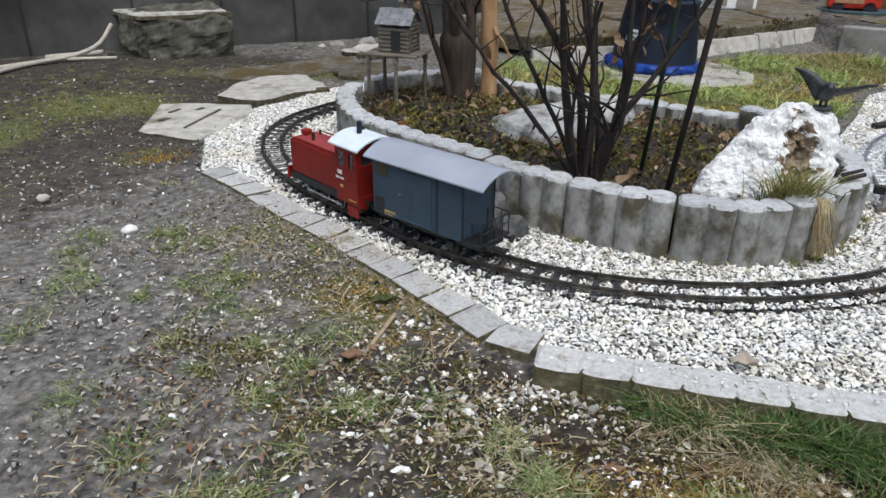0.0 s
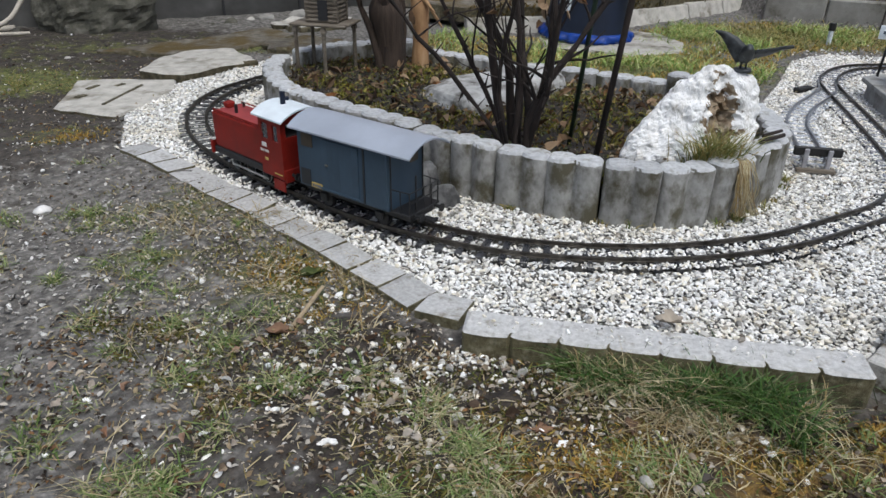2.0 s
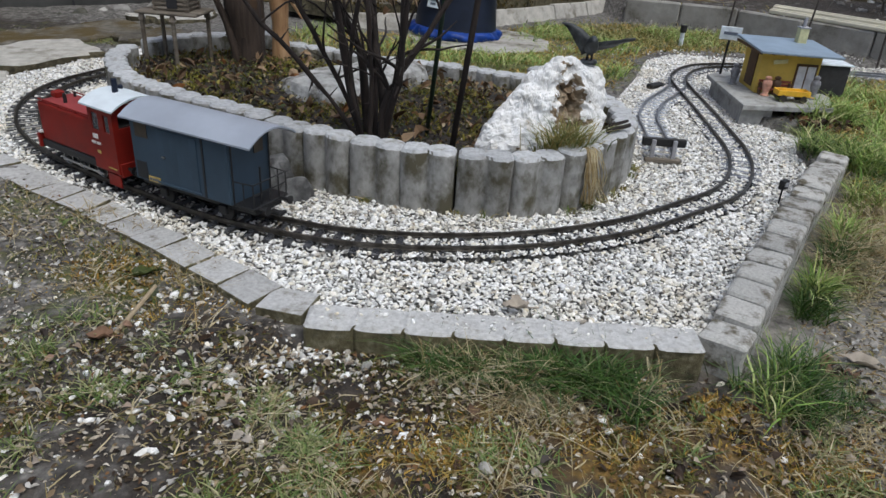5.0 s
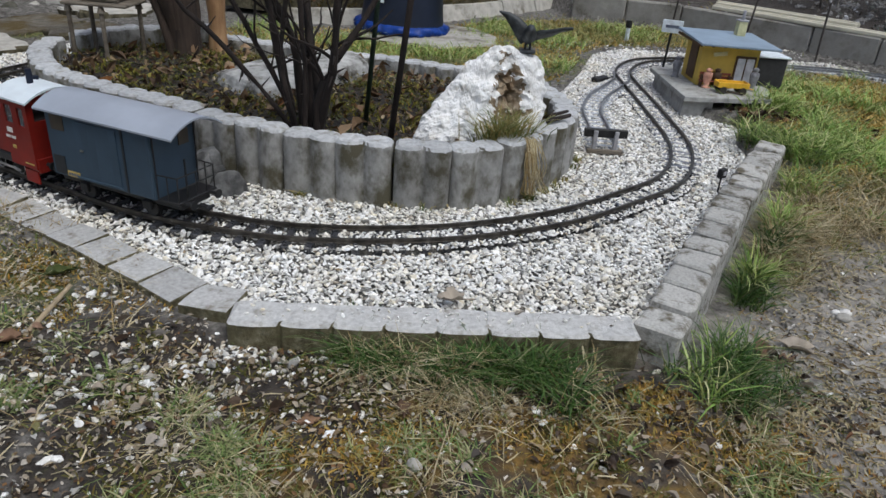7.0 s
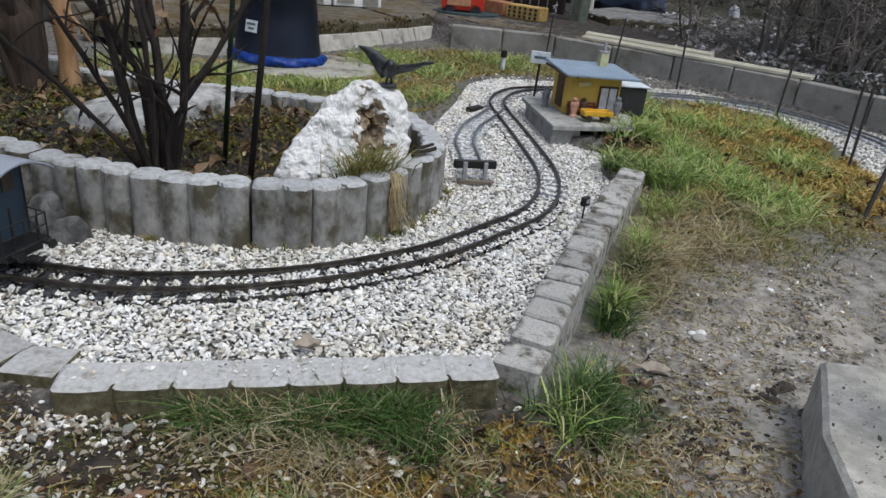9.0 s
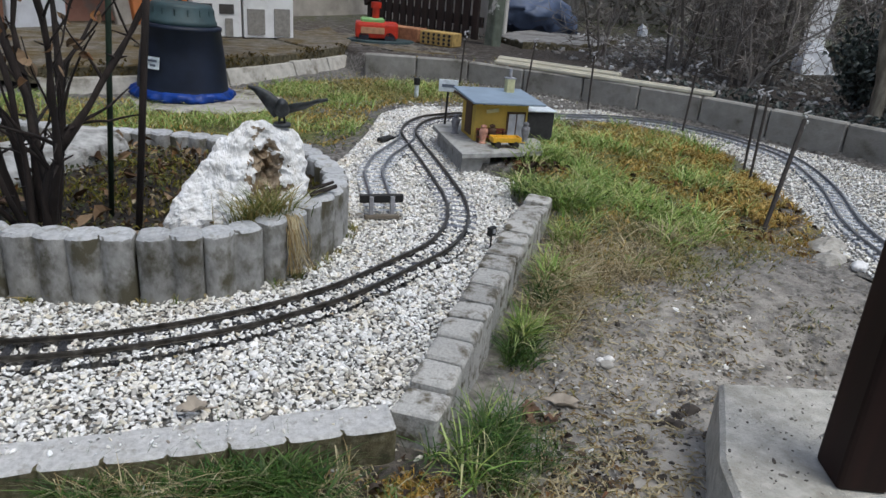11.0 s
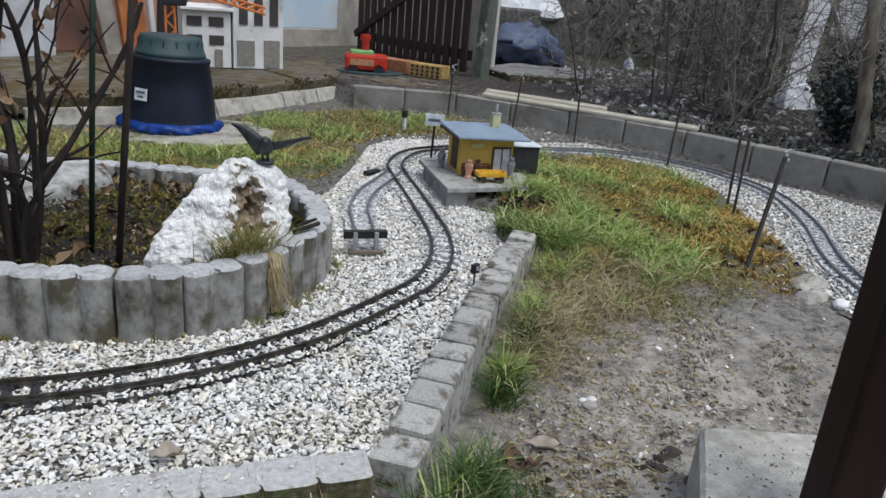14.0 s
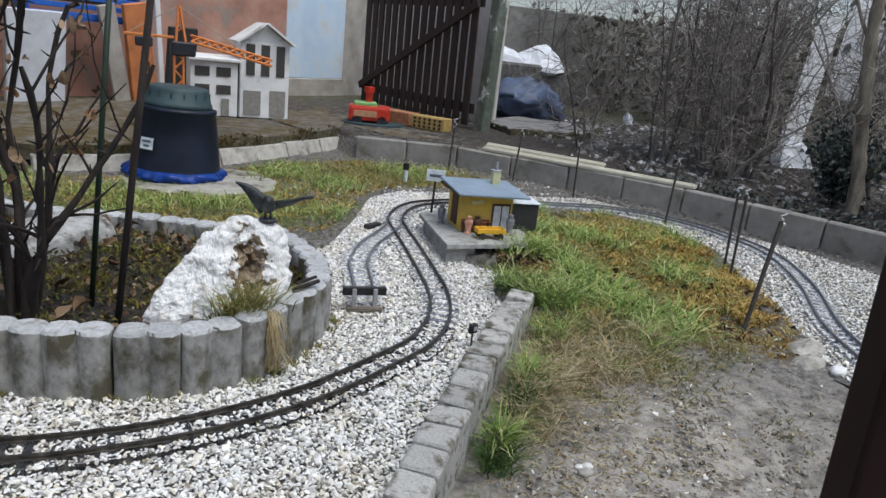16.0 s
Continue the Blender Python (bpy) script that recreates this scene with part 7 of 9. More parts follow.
# low retaining wall with a cream plank on it
for k, (a, b) in enumerate(zip(LOW_WALL_LINE, LOW_WALL_LINE[1:])):
    d = Vector(b) - Vector(a)
    n = max(1, round(d.length / 0.30))
    for i in range(n):
        p, q = Vector(a) + d * (i / n), Vector(a) + d * ((i + 1) / n - 0.008)
        wall_run("low_wall_panel", p, q, -0.08, 0.088 + random.uniform(-0.003, 0.003), 0.045, LOW_WALL, "grey concrete panel of the low retaining wall")
plank = empty("plank", 2.52, 2.48, 0.10, label="two long cream-coloured plastic planks lying on the low wall", category="plank")
for (a, b, dz) in (((2.33, 2.93), (2.80, 2.02), 0.008), ((2.36, 2.95), (2.65, 2.42), 0.022)):
    d = Vector(b) - Vector(a)
    bm = bmesh.new()
    mid = (Vector(a) + Vector(b)) / 2
    box(bm, (0, 0, 0), (d.length, 0.045, 0.016), bevel=0.003)
    box(bm, (0, 0, 0.009), (d.length, 0.016, 0.006), bevel=0.001)
    part("board", bm, CREAM_PLANK, plank).matrix_world = pose(mid.x + 0.015, mid.y + 0.008, 0.09 + dz, 0, 0, math.degrees(math.atan2(d.y, d.x)))

# ---- wooden gate and concrete post ----
G0, G1 = Vector((2.60, 5.05)), Vector((2.74, 3.72))
gd = (G1 - G0)
gate = empty("wooden_gate", G0.x, G0.y, 0.09, math.degrees(math.atan2(gd.y, gd.x)), "dark brown slatted wooden gate with a diagonal brace", "gate")
gl = gd.length
for z in (0.12, 0.74):
    bm = bmesh.new()
    box(bm, (gl / 2, 0.012, z), (gl, 0.022, 0.06), bevel=0.003)
    part("rail", bm, GATE_WOOD, gate)
ns = 15
for k in range(ns):
    bm = bmesh.new()
    box(bm, ((k + 0.5) * gl / ns, -0.010, 0.42), (0.058, 0.016, 0.80), bevel=0.002, ry=random.uniform(-0.4, 0.4))
    part("slat", bm, GATE_WOOD, gate)
bm = bmesh.new()
ang = math.degrees(math.atan2(0.6, gl))
box(bm, (gl / 2, -0.028, 0.43), (math.hypot(gl, 0.6), 0.02, 0.05), ry=-ang, bevel=0.002)
part("brace", bm, GATE_WOOD, gate)
bm = bmesh.new()
box(bm, (0, 0, 0.6), (0.075, 0.075, 1.4), bevel=0.006)
tagged(part("concrete_post", bm, MOTTLED_POST, m=pose(2.79, 3.66, 0.06, 0, 2.5, 10)), "mottled green and white concrete gate post", "post")

# ---- toys on the terrace ----
doll = empty("dolls_house", 1.245, 3.880, 0.086, -4, "white painted wooden dolls house with dark windows", "dolls house")
bm = bmesh.new()
box(bm, (0.01, 0.09, 0.135), (0.215, 0.16, 0.27), bevel=0.002)
part("wing", bm, DOLL_WHITE, doll)
bm = bmesh.new()
box(bm, (0.245, 0.10, 0.185), (0.235, 0.19, 0.37), bevel=0.002)
for y in (0.006, 0.194):
    tri = [bm.verts.new(p) for p in ((0.128, y, 0.37), (0.362, y, 0.37), (0.245, y, 0.455))]
    bm.faces.new(tri)
part("main_house", bm, DOLL_WHITE, doll)
for s in (-1, 1):
    bm = bmesh.new()
    box(bm, (0.245 + s * 0.070, 0.09, 0.415), (0.165, 0.24, 0.010), ry=s * 36, bevel=0.001)
    part("roof", bm, DOLL_WHITE, doll)
bm = bmesh.new()
box(bm, (0.01, 0.08, 0.278), (0.235, 0.19, 0.014), bevel=0.002, rx=4)
part("flat_roof", bm, DOLL_WHITE, doll)
for x in (0.175, 0.245, 0.318):
    bm = bmesh.new()
    box(bm, (x, 0.003, 0.285), (0.040, 0.006, 0.15))
    part("tall_window", bm, DOLL_DARK, doll, "tall dark window")
for x in (-0.045, 0.052):
    for z in (0.215, 0.130):
        bm = bmesh.new()
        box(bm, (x, 0.009, z), (0.066, 0.006, 0.044))
        part("window", bm, DOLL_DARK, doll)
for x, z, w, h in ((0.185, 0.075, 0.082, 0.12), (0.308, 0.075, 0.075, 0.13), (0.06, 0.045, 0.034, 0.085)):
    bm = bmesh.new()
    box(bm, (x, 0.003, z), (w, 0.007, h))
    part("door", bm, DOLL_GREY, doll, "grey boarded doorway")

crane = empty("toy_crane", 1.035, 3.62, 0.084, -8, "orange and black plastic toy tower crane", "toy crane")
bm = bmesh.new()
for sx in (-1, 1):
    for sy in (-1, 1):
        bar(bm, (sx * 0.022, sy * 0.022, 0.0), (sx * 0.018, sy * 0.018, 0.30), 0.005, 5)
for k in range(7):
    z = 0.02 + k * 0.042
    s = 1 if k % 2 else -1
    for q in (-1, 1):
        bar(bm, (-s * 0.02, q * 0.02, z), (s * 0.02, q * 0.02, z + 0.042), 0.004, 5)
        bar(bm, (q * 0.02, -s * 0.02, z), (q * 0.02, s * 0.02, z + 0.042), 0.004, 5)
part("tower", bm, CRANE_ORANGE, crane)
bm = bmesh.new()
box(bm, (0.02, 0, 0.32), (0.10, 0.06, 0.06), bevel=0.006)
part("cab", bm, CRANE_BLACK, crane)
bm = bmesh.new()
for sy in (-1, 1):
    bar(bm, (-0.012, sy * 0.018, 0.34), (0.0, 0, 0.50), 0.006, 5)
    bar(bm, (0.03, sy * 0.018, 0.34), (0.004, 0, 0.50), 0.006, 5)
for z in (0.39, 0.43, 0.46):
    bar(bm, (-0.01, 0, z), (0.02, 0, z + 0.02), 0.004, 5)
part("mast_head", bm, CRANE_ORANGE, crane)
bm = bmesh.new()
ja, jb = Vector((0.05, 0, 0.365)), Vector((0.40, -0.02, 0.29))
for oz, oy in ((0.016, 0), (-0.012, 0.014), (-0.012, -0.014)):
    bar(bm, ja + Vector((0, oy, oz)), jb + Vector((0, oy, oz)), 0.0055, 5)
for k in range(9):
    p, q = ja.lerp(jb, k / 9), ja.lerp(jb, (k + 1) / 9)
    bar(bm, p + Vector((0, -0.014, -0.012)), q + Vector((0, 0, 0.016)), 0.005, 5)
    bar(bm, q + Vector((0, 0.014, -0.012)), p + Vector((0, 0, 0.016)), 0.005, 5)
part("jib", bm, CRANE_ORANGE, crane)
bm = bmesh.new()
box(bm, (-0.12, 0, 0.365), (0.20, 0.02, 0.012), bevel=0.002)
jib2 = part("counter_jib", bm, CRANE_ORANGE, crane)
bm = bmesh.new()
box(bm, (-0.14, 0, 0.338), (0.07, 0.034, 0.04), bevel=0.004)
part("counterweight", bm, CRANE_BLACK, jib2)
bm = bmesh.new()
bar(bm, (0.0, 0, 0.50), (-0.20, 0, 0.372), 0.0015, 4)
bar(bm, (0.0, 0, 0.50), (0.30, -0.012, 0.318), 0.0015, 4)
part("stay", bm, CABLE, crane)

tractor = empty("toy_tractor", 2.13, 3.86, 0.08, -22, "bright red toy vehicle with a green top on a dark mat", "toy vehicle")
bm = bmesh.new()
box(bm, (0, 0, 0.055), (0.20, 0.12, 0.075), bevel=0.014, seg=2)
part("body", bm, TOY_RED, tractor)
bm = bmesh.new()
box(bm, (-0.02, 0.0, 0.098), (0.11, 0.09, 0.024), bevel=0.006)
part("top", bm, TOY_GREEN, tractor)
bm = bmesh.new()
cyl(bm, (-0.005, 0, 0.135), 0.017, 0.055, "z", 14)
cyl(bm, (-0.005, 0, 0.170), 0.025, 0.028, "z", 14)
part("beacon", bm, TOY_RED, tractor)
bm = bmesh.new()
box(bm, (-0.02, -0.0615, 0.055), (0.11, 0.003, 0.03), bevel=0.001)
part("side_label", bm, TOY_TAN, tractor)
for x in (-0.06, 0.06):
    for s in (-1, 1):
        bm = bmesh.new()
        cyl(bm, (x, s * 0.05, 0.024), 0.024, 0.02, "y", 16)
        part("wheel", bm, CRANE_BLACK, tractor)
bm = bmesh.new()
slab_from(bm, [(0.16 * math.cos(a * 0.4) * 1.2, 0.12 * math.sin(a * 0.4)) for a in range(16)], -0.004, 0.010, 0.002)
tagged(part("rubber_mat", bm, BIN_LID, m=pose(2.15, 3.84, 0.082, 0, 0, -20)), "dark green flat mat on the yard", "mat")
for x, y, rz, mt, lab in ((2.36, 3.92, -65, BRICK, "orange brick lying by the gate"), (2.45, 3.68, -60, HOLLOW_BRICK, "yellow hollow brick with rows of holes")):
    B = empty("brick", x, y, 0.082, rz, lab, "brick")
    bm = bmesh.new()
    box(bm, (0, 0, 0.038), (0.22, 0.10, 0.075), bevel=0.004)
    part("block", bm, mt, B)
    if mt is HOLLOW_BRICK:
        bm = bmesh.new()
        for i in range(6):
            for j in range(3):
                cyl(bm, (-0.085 + i * 0.034, -0.0505, 0.016 + j * 0.022), 0.0085, 0.003, "y", 10)
        part("holes", bm, CAB_DARK, B, "dark round holes")

doll.scale, tractor.scale, crane.scale = (1.10, 1.10, 1.06), (1.2, 1.2, 1.15), (1.06, 1.06, 1.06)

# boards, sheet and crate against the house wall
for (x, y, z), s, rz, ry, mt, nm, lab in (((0.98, 4.52, 0.34), (0.16, 0.03, 0.56), 30, -10, ORANGE_BOARD, "leaning_board", "orange board leaning on the house wall"), ((1.09, 4.56, 0.36), (0.035, 0.03, 0.62), 30, -8, PALE_BOARD, "leaning_board", "pale narrow board leaning on the wall"),
                                         ((0.84, 4.44, 0.33), (0.10, 0.025, 0.54), 30, -14, PLASTER, "leaning_board", "weathered grey board leaning on the wall"), ((0.46, 4.22, 0.30), (0.30, 0.03, 0.46), 30, 0, WHITE_BAG, "white_sheet", "white plastic sheet against the wall"),
                                         ((1.22, 4.62, 0.28), (0.20, 0.03, 0.46), 30, 0, SHED_BLACK, "dark_board", "dark board behind the toy crane")):
    bm = bmesh.new()
    box(bm, (0, 0, 0), s, bevel=0.004)
    tagged(part(nm, bm, mt, m=pose(x, y, z, 6, ry, rz)), lab, "board")
crate = empty("plastic_crate", 0.68, 4.45, 0.50, 28, "blue plastic crate hanging on the house wall", "crate")
bm = bmesh.new()
box(bm, (0, 0, 0), (0.62, 0.14, 0.012))
for k in range(5):
    box(bm, (0, -0.07, 0.02 + k * 0.045), (0.62, 0.008, 0.026), bevel=0.002)
for s in (-1, 1):
    box(bm, (s * 0.31, 0, 0.11), (0.012, 0.14, 0.22))
part("basket", bm, BLUE_CRATE, crate)
bm = bmesh.new()
box(bm, (0, 0.075, 0.1), (0.5, 0.02, 0.03))
part("hook_rail", bm, BUFFER_BLACK, crate)

# ---- concrete step and wooden post near the path ----
bm = bmesh.new()
slab_from(bm, finer([(1.135, 0.560), (1.005, 0.448), (0.90, 0.30), (1.10, 0.10), (1.45, 0.30), (1.32, 0.46)], 0.05), -0.15, 0.030, 0.006, 0.004)
tagged(part("concrete_step", bm, STEP), "rough grey concrete step block beside the path", "step", kind="structure")
bm = bmesh.new()
box(bm, (0, 0, 1.10), (0.053, 0.053, 2.20), bevel=0.005, seg=2)
tagged(part("wooden_post", bm, PORCH_WOOD, m=pose(1.117, 0.370, 0.030, -0.6, 0.4, 56)), "dark red-brown square wooden post on the step", "post", kind="structure")

# unseen wall added far behind the camera to close the place, pale to bounce light
wall_run("wall_house_front", (-3.2, -3.3), (3.2, -3.3), -0.1, 2.6, 0.2, PALE_RENDER, "unseen plain pale wall added behind the camera")

# ---- the neighbour's plot ----
bm = bmesh.new()
bmesh.ops.create_icosphere(bm, subdivisions=4, radius=1.0)
for v in bm.verts:
    n3 = Vector(noise.noise_vector(v.co * 2.2)) * 0.16 + Vector(noise.noise_vector(v.co * 6)) * 0.06
    v.co = Vector((v.co.x * 0.40, v.co.y * 0.24, v.co.z * 0.19 - 0.10 * max(0.0, v.co.x))) + n3 * 0.4
tagged(part("tarpaulin", bm, DARK_TARP, smooth=True, m=pose(3.68, 4.42, 0.22, 0, 0, 8) @ Matrix.Scale(0.86, 4)), "crumpled dark blue tarpaulin over a mound", "tarpaulin")
for hull, sd in (([(3.66, 5.05, 0.5), (4.0, 5.0, 0.5), (4.02, 5.3, 0.5), (3.7, 5.3, 0.5), (3.72, 5.1, 0.60), (3.95, 5.15, 0.63), (3.85, 5.3, 0.66)], 1), ([(4.02, 5.0, 0.45), (4.42, 4.95, 0.45), (4.45, 5.25, 0.45), (4.05, 5.3, 0.45), (4.12, 5.1, 0.60), (4.34, 5.1, 0.66), (4.3, 5.2, 0.56)], 5), ([(4.80, 4.46, 0.05), (4.92, 4.5, 0.05), (4.9, 4.6, 0.05), (4.82, 4.52, 0.20), (4.88, 4.56, 0.16)], 6), ([(4.30, 2.66, 0.06), (4.6, 2.6, 0.06), (4.65, 2.9, 0.06), (4.42, 2.72, 0.22), (4.56, 2.8, 0.18)], 8)):
    rock("white_bag", hull, WHITE_BAG, 3, 0.04, 5, "crumpled white plastic sheet on the rough ground", "plastic bag", sd)
bm = bmesh.new()
box(bm, (4.05, 5.2, 0.26), (0.95, 0.5, 0.46), 5, 0.02)
tagged(part("scrap_crate", bm, NEIGHBOUR_SOIL), "dark crate of scrap under the white sheets", "crate")
stone_slab("neighbour_paving", [(2.90, 3.50), (3.40, 3.42), (3.95, 3.85), (3.42, 4.22), (3.0, 3.95)], 0.03, 0.128, "grey paving slabs on the neighbour's plot", PAVING, 0.02)
for (a, b, w) in (((4.76, 2.88, 0.06), (4.84, 2.98, 1.02), 0.13), ((5.3, 2.92, 0.45), (5.36, 2.98, 1.35), 0.26)):
    d = Vector(b) - Vector(a)
    bm = bmesh.new()
    box(bm, (0, 0, 0), (w, 0.02, d.length), bevel=0.004)
    tagged(part("pale_board", bm, PALE_BOARD, m=Matrix.Translation((Vector(a) + Vector(b)) / 2) @ pose(0, 0, 0, -20, 5 if w < 0.3 else 2, -57)), "pale weathered board leaning among the shrubs", "board")
pale = empty("pale_tree", 3.16, 1.565, 0.05, label="slim pale-barked tree behind the low wall", category="tree")
path = spline([(0, 0, -0.02), (0.004, 0.004, 0.15), (-0.012, 0.030, 0.33), (-0.030, 0.050, 0.52), (-0.045, 0.075, 0.80), (-0.03, 0.09, 1.5)], 0.03)
v, f = tube_arrays(path, np.linspace(0.027, 0.017, len(path)) * (1 + 0.09 * np.sin(np.arange(len(path)) * 1.7)), 12)
mesh_object("trunk", v, f, PALE_TRUNK, pale, smooth=True)
for z0, dx, dy in ((0.42, 0.12, 0.10), (0.62, -0.10, 0.16), (0.8, 0.14, -0.05)):
    path = spline([(-0.02, 0.04, z0), (-0.02 + dx * 0.5, 0.04 + dy * 0.5, z0 + 0.16), (-0.02 + dx, 0.04 + dy, z0 + 0.42)], 0.04)
    v, f = tube_arrays(path, np.linspace(0.009, 0.003, len(path)), 7)
    mesh_object("limb", v, f, PALE_TRUNK, pale, smooth=True)

# bare shrubs behind the low wall
r9 = np.random.default_rng(19)


def thicket(x, y, height, stems, seed, lean=0.28):
    """A bare shrub: forking stems that end in fine twigs, in one mesh of limbs and one of twigs."""
    r = np.random.default_rng(seed)
    S = empty("bare_shrub", x, y, float(level(x, y)[0]), label="leafless grey-brown shrub with dense twigs behind the wall", category="shrub", group="shrubs behind the wall")
    limbs, twigs = Bundle(), Bundle()
    for k in range(stems):
        a = r.uniform(0, 2 * np.pi)
        path, d = limb_path((0.05 * math.cos(a), 0.05 * math.sin(a), -0.02), (lean * math.cos(a) * r.uniform(0.2, 1.3), lean * math.sin(a) * r.uniform(0.2, 1.3), 1), height * r.uniform(0.7, 1.1), 0.09, 10, r)
        rad = r.uniform(0.0045, 0.011) * np.linspace(1, 0.35, len(path))
        v, f = tube_arrays(path, rad, 6)
        limbs.add(v, f)
        for _ in range(15):
            i = int(r.integers(1, len(path) - 1))
            tp, _ = limb_path(path[i], r.normal(0, 0.8, 3) + np.array([0, 0, 0.5]), height * r.uniform(0.15, 0.4), 0.2, 6, r)
            v, f = tube_arrays(tp, rad[i] * 0.45 * np.linspace(1, 0.3, len(tp)), 4)
            twigs.add(v, f)
            for _ in range(4):
                j = int(r.integers(1, len(tp)))
                sp, _ = limb_path(tp[j], r.normal(0, 0.8, 3) + np.array([0, 0, 0.3]), height * r.uniform(0.05, 0.16), 0.2, 4, r)
                v, f = tube_arrays(sp, np.linspace(0.0022, 0.001, len(sp)), 3)
                twigs.add(v, f)
    tagged(limbs.object("limb", TWIG, S), kind="stuff")
    tagged(twigs.object("twig", TWIG, S), kind="stuff")


for k, (x, y, h, n) in enumerate(((3.12, 3.12, 0.9, 4), (3.40, 2.80, 1.1, 7), (3.75, 2.75, 1.4, 10), (3.6, 2.40, 1.2, 9), (4.1, 3.0, 1.5, 9), (4.3, 2.30, 1.3, 2), (3.9, 2.02, 1.0, 2), (3.5, 1.62, 0.8, 3), (3.45, 1.35, 1.0, 8), (4.9, 2.2, 1.5, 4), (4.7, 3.4, 1.5, 8), (3.35, 2.35, 0.6, 6), (3.7, 1.2, 1.2, 9), (5.2, 2.8, 1.7, 9), (5.3, 3.9, 1.3, 6), (3.35, 1.0, 1.0, 8))):
    thicket(x, y, h, n, 100 + k)
# rubble and scraps between the shrubs
pts = np.stack([r9.uniform(2.95, 5.0, 1400), r9.uniform(0.6, 4.6, 1400)], 1)
line = np.array(LOW_WALL_LINE)[::-1]
pts = pts[pts[:, 0] > np.interp(pts[:, 1], line[:, 1], line[:, 0]) + 0.09]
v, f = chips(np.c_[pts, level(pts[:, 0], pts[:, 1])], r9.uniform(0.008, 0.03, len(pts)), 33)
tagged(mesh_object("rubble", v, f, blades_material("rubble_stones", [(0.08, 0.08, 0.08), (0.17, 0.168, 0.165), (0.28, 0.28, 0.28), (0.12, 0.11, 0.10), (0.55, 0.56, 0.58)], 0.9)), "grey rubble and scraps on the rough ground", "rubble", kind="stuff")
pts = np.stack([r9.uniform(2.9, 4.8, 3000), r9.uniform(0.6, 4.4, 3000)], 1)
pts = pts[pts[:, 0] > np.interp(pts[:, 1], line[:, 1], line[:, 0]) + 0.09]
v, f = leaves(np.c_[pts, level(pts[:, 0], pts[:, 1]) + r9.uniform(0.005, 0.03, len(pts))], r9.uniform(0.010, 0.026, len(pts)), 34)
tagged(mesh_object("leaf_litter", v, f, blades_material("grey_litter", [(0.07, 0.062, 0.055), (0.15, 0.13, 0.11), (0.25, 0.22, 0.19), (0.09, 0.105, 0.085), (0.34, 0.33, 0.31)], 0.9)), "grey-brown dead leaves under the shrubs", "leaves", kind="stuff")
# dark evergreen growth by the pale tree and along the wall's top
IVY = blades_material("dark_ivy", [(0.022, 0.032, 0.028), (0.045, 0.058, 0.05), (0.08, 0.095, 0.085), (0.035, 0.045, 0.042), (0.15, 0.17, 0.16)], 0.4)
evergreen = empty("evergreen_bush", 3.42, 1.80, 0.08, label="dark evergreen bush with small glossy leaves behind the wall", category="bush")
twigs = Bundle()
ends = []
for k in range(18):
    a = r9.uniform(0, 2 * np.pi)
    path, _ = limb_path((0, 0, -0.02), (0.7 * math.cos(a) * r9.random(), 0.7 * math.sin(a) * r9.random(), 1.0), r9.uniform(0.20, 0.40), 0.16, 8, r9)
    v, f = tube_arrays(path, np.linspace(0.005, 0.0015, len(path)), 5)
    twigs.add(v, f)
    ends.append(path[2:])
tagged(twigs.object("stems", BARK, evergreen), kind="stuff")
ends = np.vstack(ends)
pick = ends[r9.integers(0, len(ends), 1300)] + r9.normal(0, 0.03, (1300, 3))
v, f = leaves(pick, r9.uniform(0.018, 0.040, len(pick)), 36, 1.2, 0.3)
tagged(mesh_object("foliage", v, f, IVY, evergreen), kind="stuff")
pts = np.stack([r9.uniform(2.7, 3.5, 2600), r9.uniform(0.9, 2.4, 2600)], 1)
past = pts[:, 0] - np.interp(pts[:, 1], line[:, 1], line[:, 0])
pts = pts[(past > 0.05) & (past < 0.05 + 0.30 * r9.random(len(pts)))]
v, f = leaves(np.c_[pts, level(pts[:, 0], pts[:, 1]) + r9.uniform(0.005, 0.05, len(pts))], r9.uniform(0.016, 0.036, len(pts)), 37, 0.8, 0.3)
tagged(mesh_object("ground_ivy", v, f, IVY), "dark ground ivy creeping along the low wall", "ivy", kind="stuff")
# far hedge closing the view
pts = np.stack([r9.uniform(5.2, 6.6, 6000), r9.uniform(-1.0, 7.0, 6000), r9.uniform(0.05, 1.0, 6000) ** 0.8 * 1.5], 1)
pts[:, 2] *= np.array([(0.68 if p[1] > 3.6 else 0.85) + 0.35 * noise.noise((p[1] * 1.3, 0, 3)) for p in pts])
v, f = leaves(pts, r9.uniform(0.05, 0.11, len(pts)), 35, 1.0, 0.3)
tagged(mesh_object("far_hedge", v, f, HEDGE), "dull ragged hedge behind the neighbour's plot", "hedge", kind="stuff")
wall_run("wall_neighbour", (2.6, 6.6), (7.6, 5.6), 0.0, 1.02, 0.2, LOW_WALL, "grey rendered wall beyond the gate")
# Stand-in wall, added so the gaps between the gate slats show pale.
wall_run("wall_behind_gate", (2.98, 5.6), (3.06, 3.95), 0.0, 1.05, 0.03, PALE_RENDER, "plain pale wall added to fill the gaps behind the gate slats")
for k, (x, y, h, n) in enumerate(((6.2, 2.0, 2.4, 12), (6.4, 3.0, 2.5, 12), (6.3, 4.0, 2.2, 11), (6.1, 5.0, 2.2, 10), (5.9, 4.5, 2.0, 9), (5.6, 5.6, 2.0, 9), (4.9, 5.9, 1.6, 7), (6.6, 1.0, 2.4, 12), (5.6, 1.4, 2.0, 9), (5.7, 3.4, 1.8, 6))):
    thicket(x, y, h, n, 300 + k)

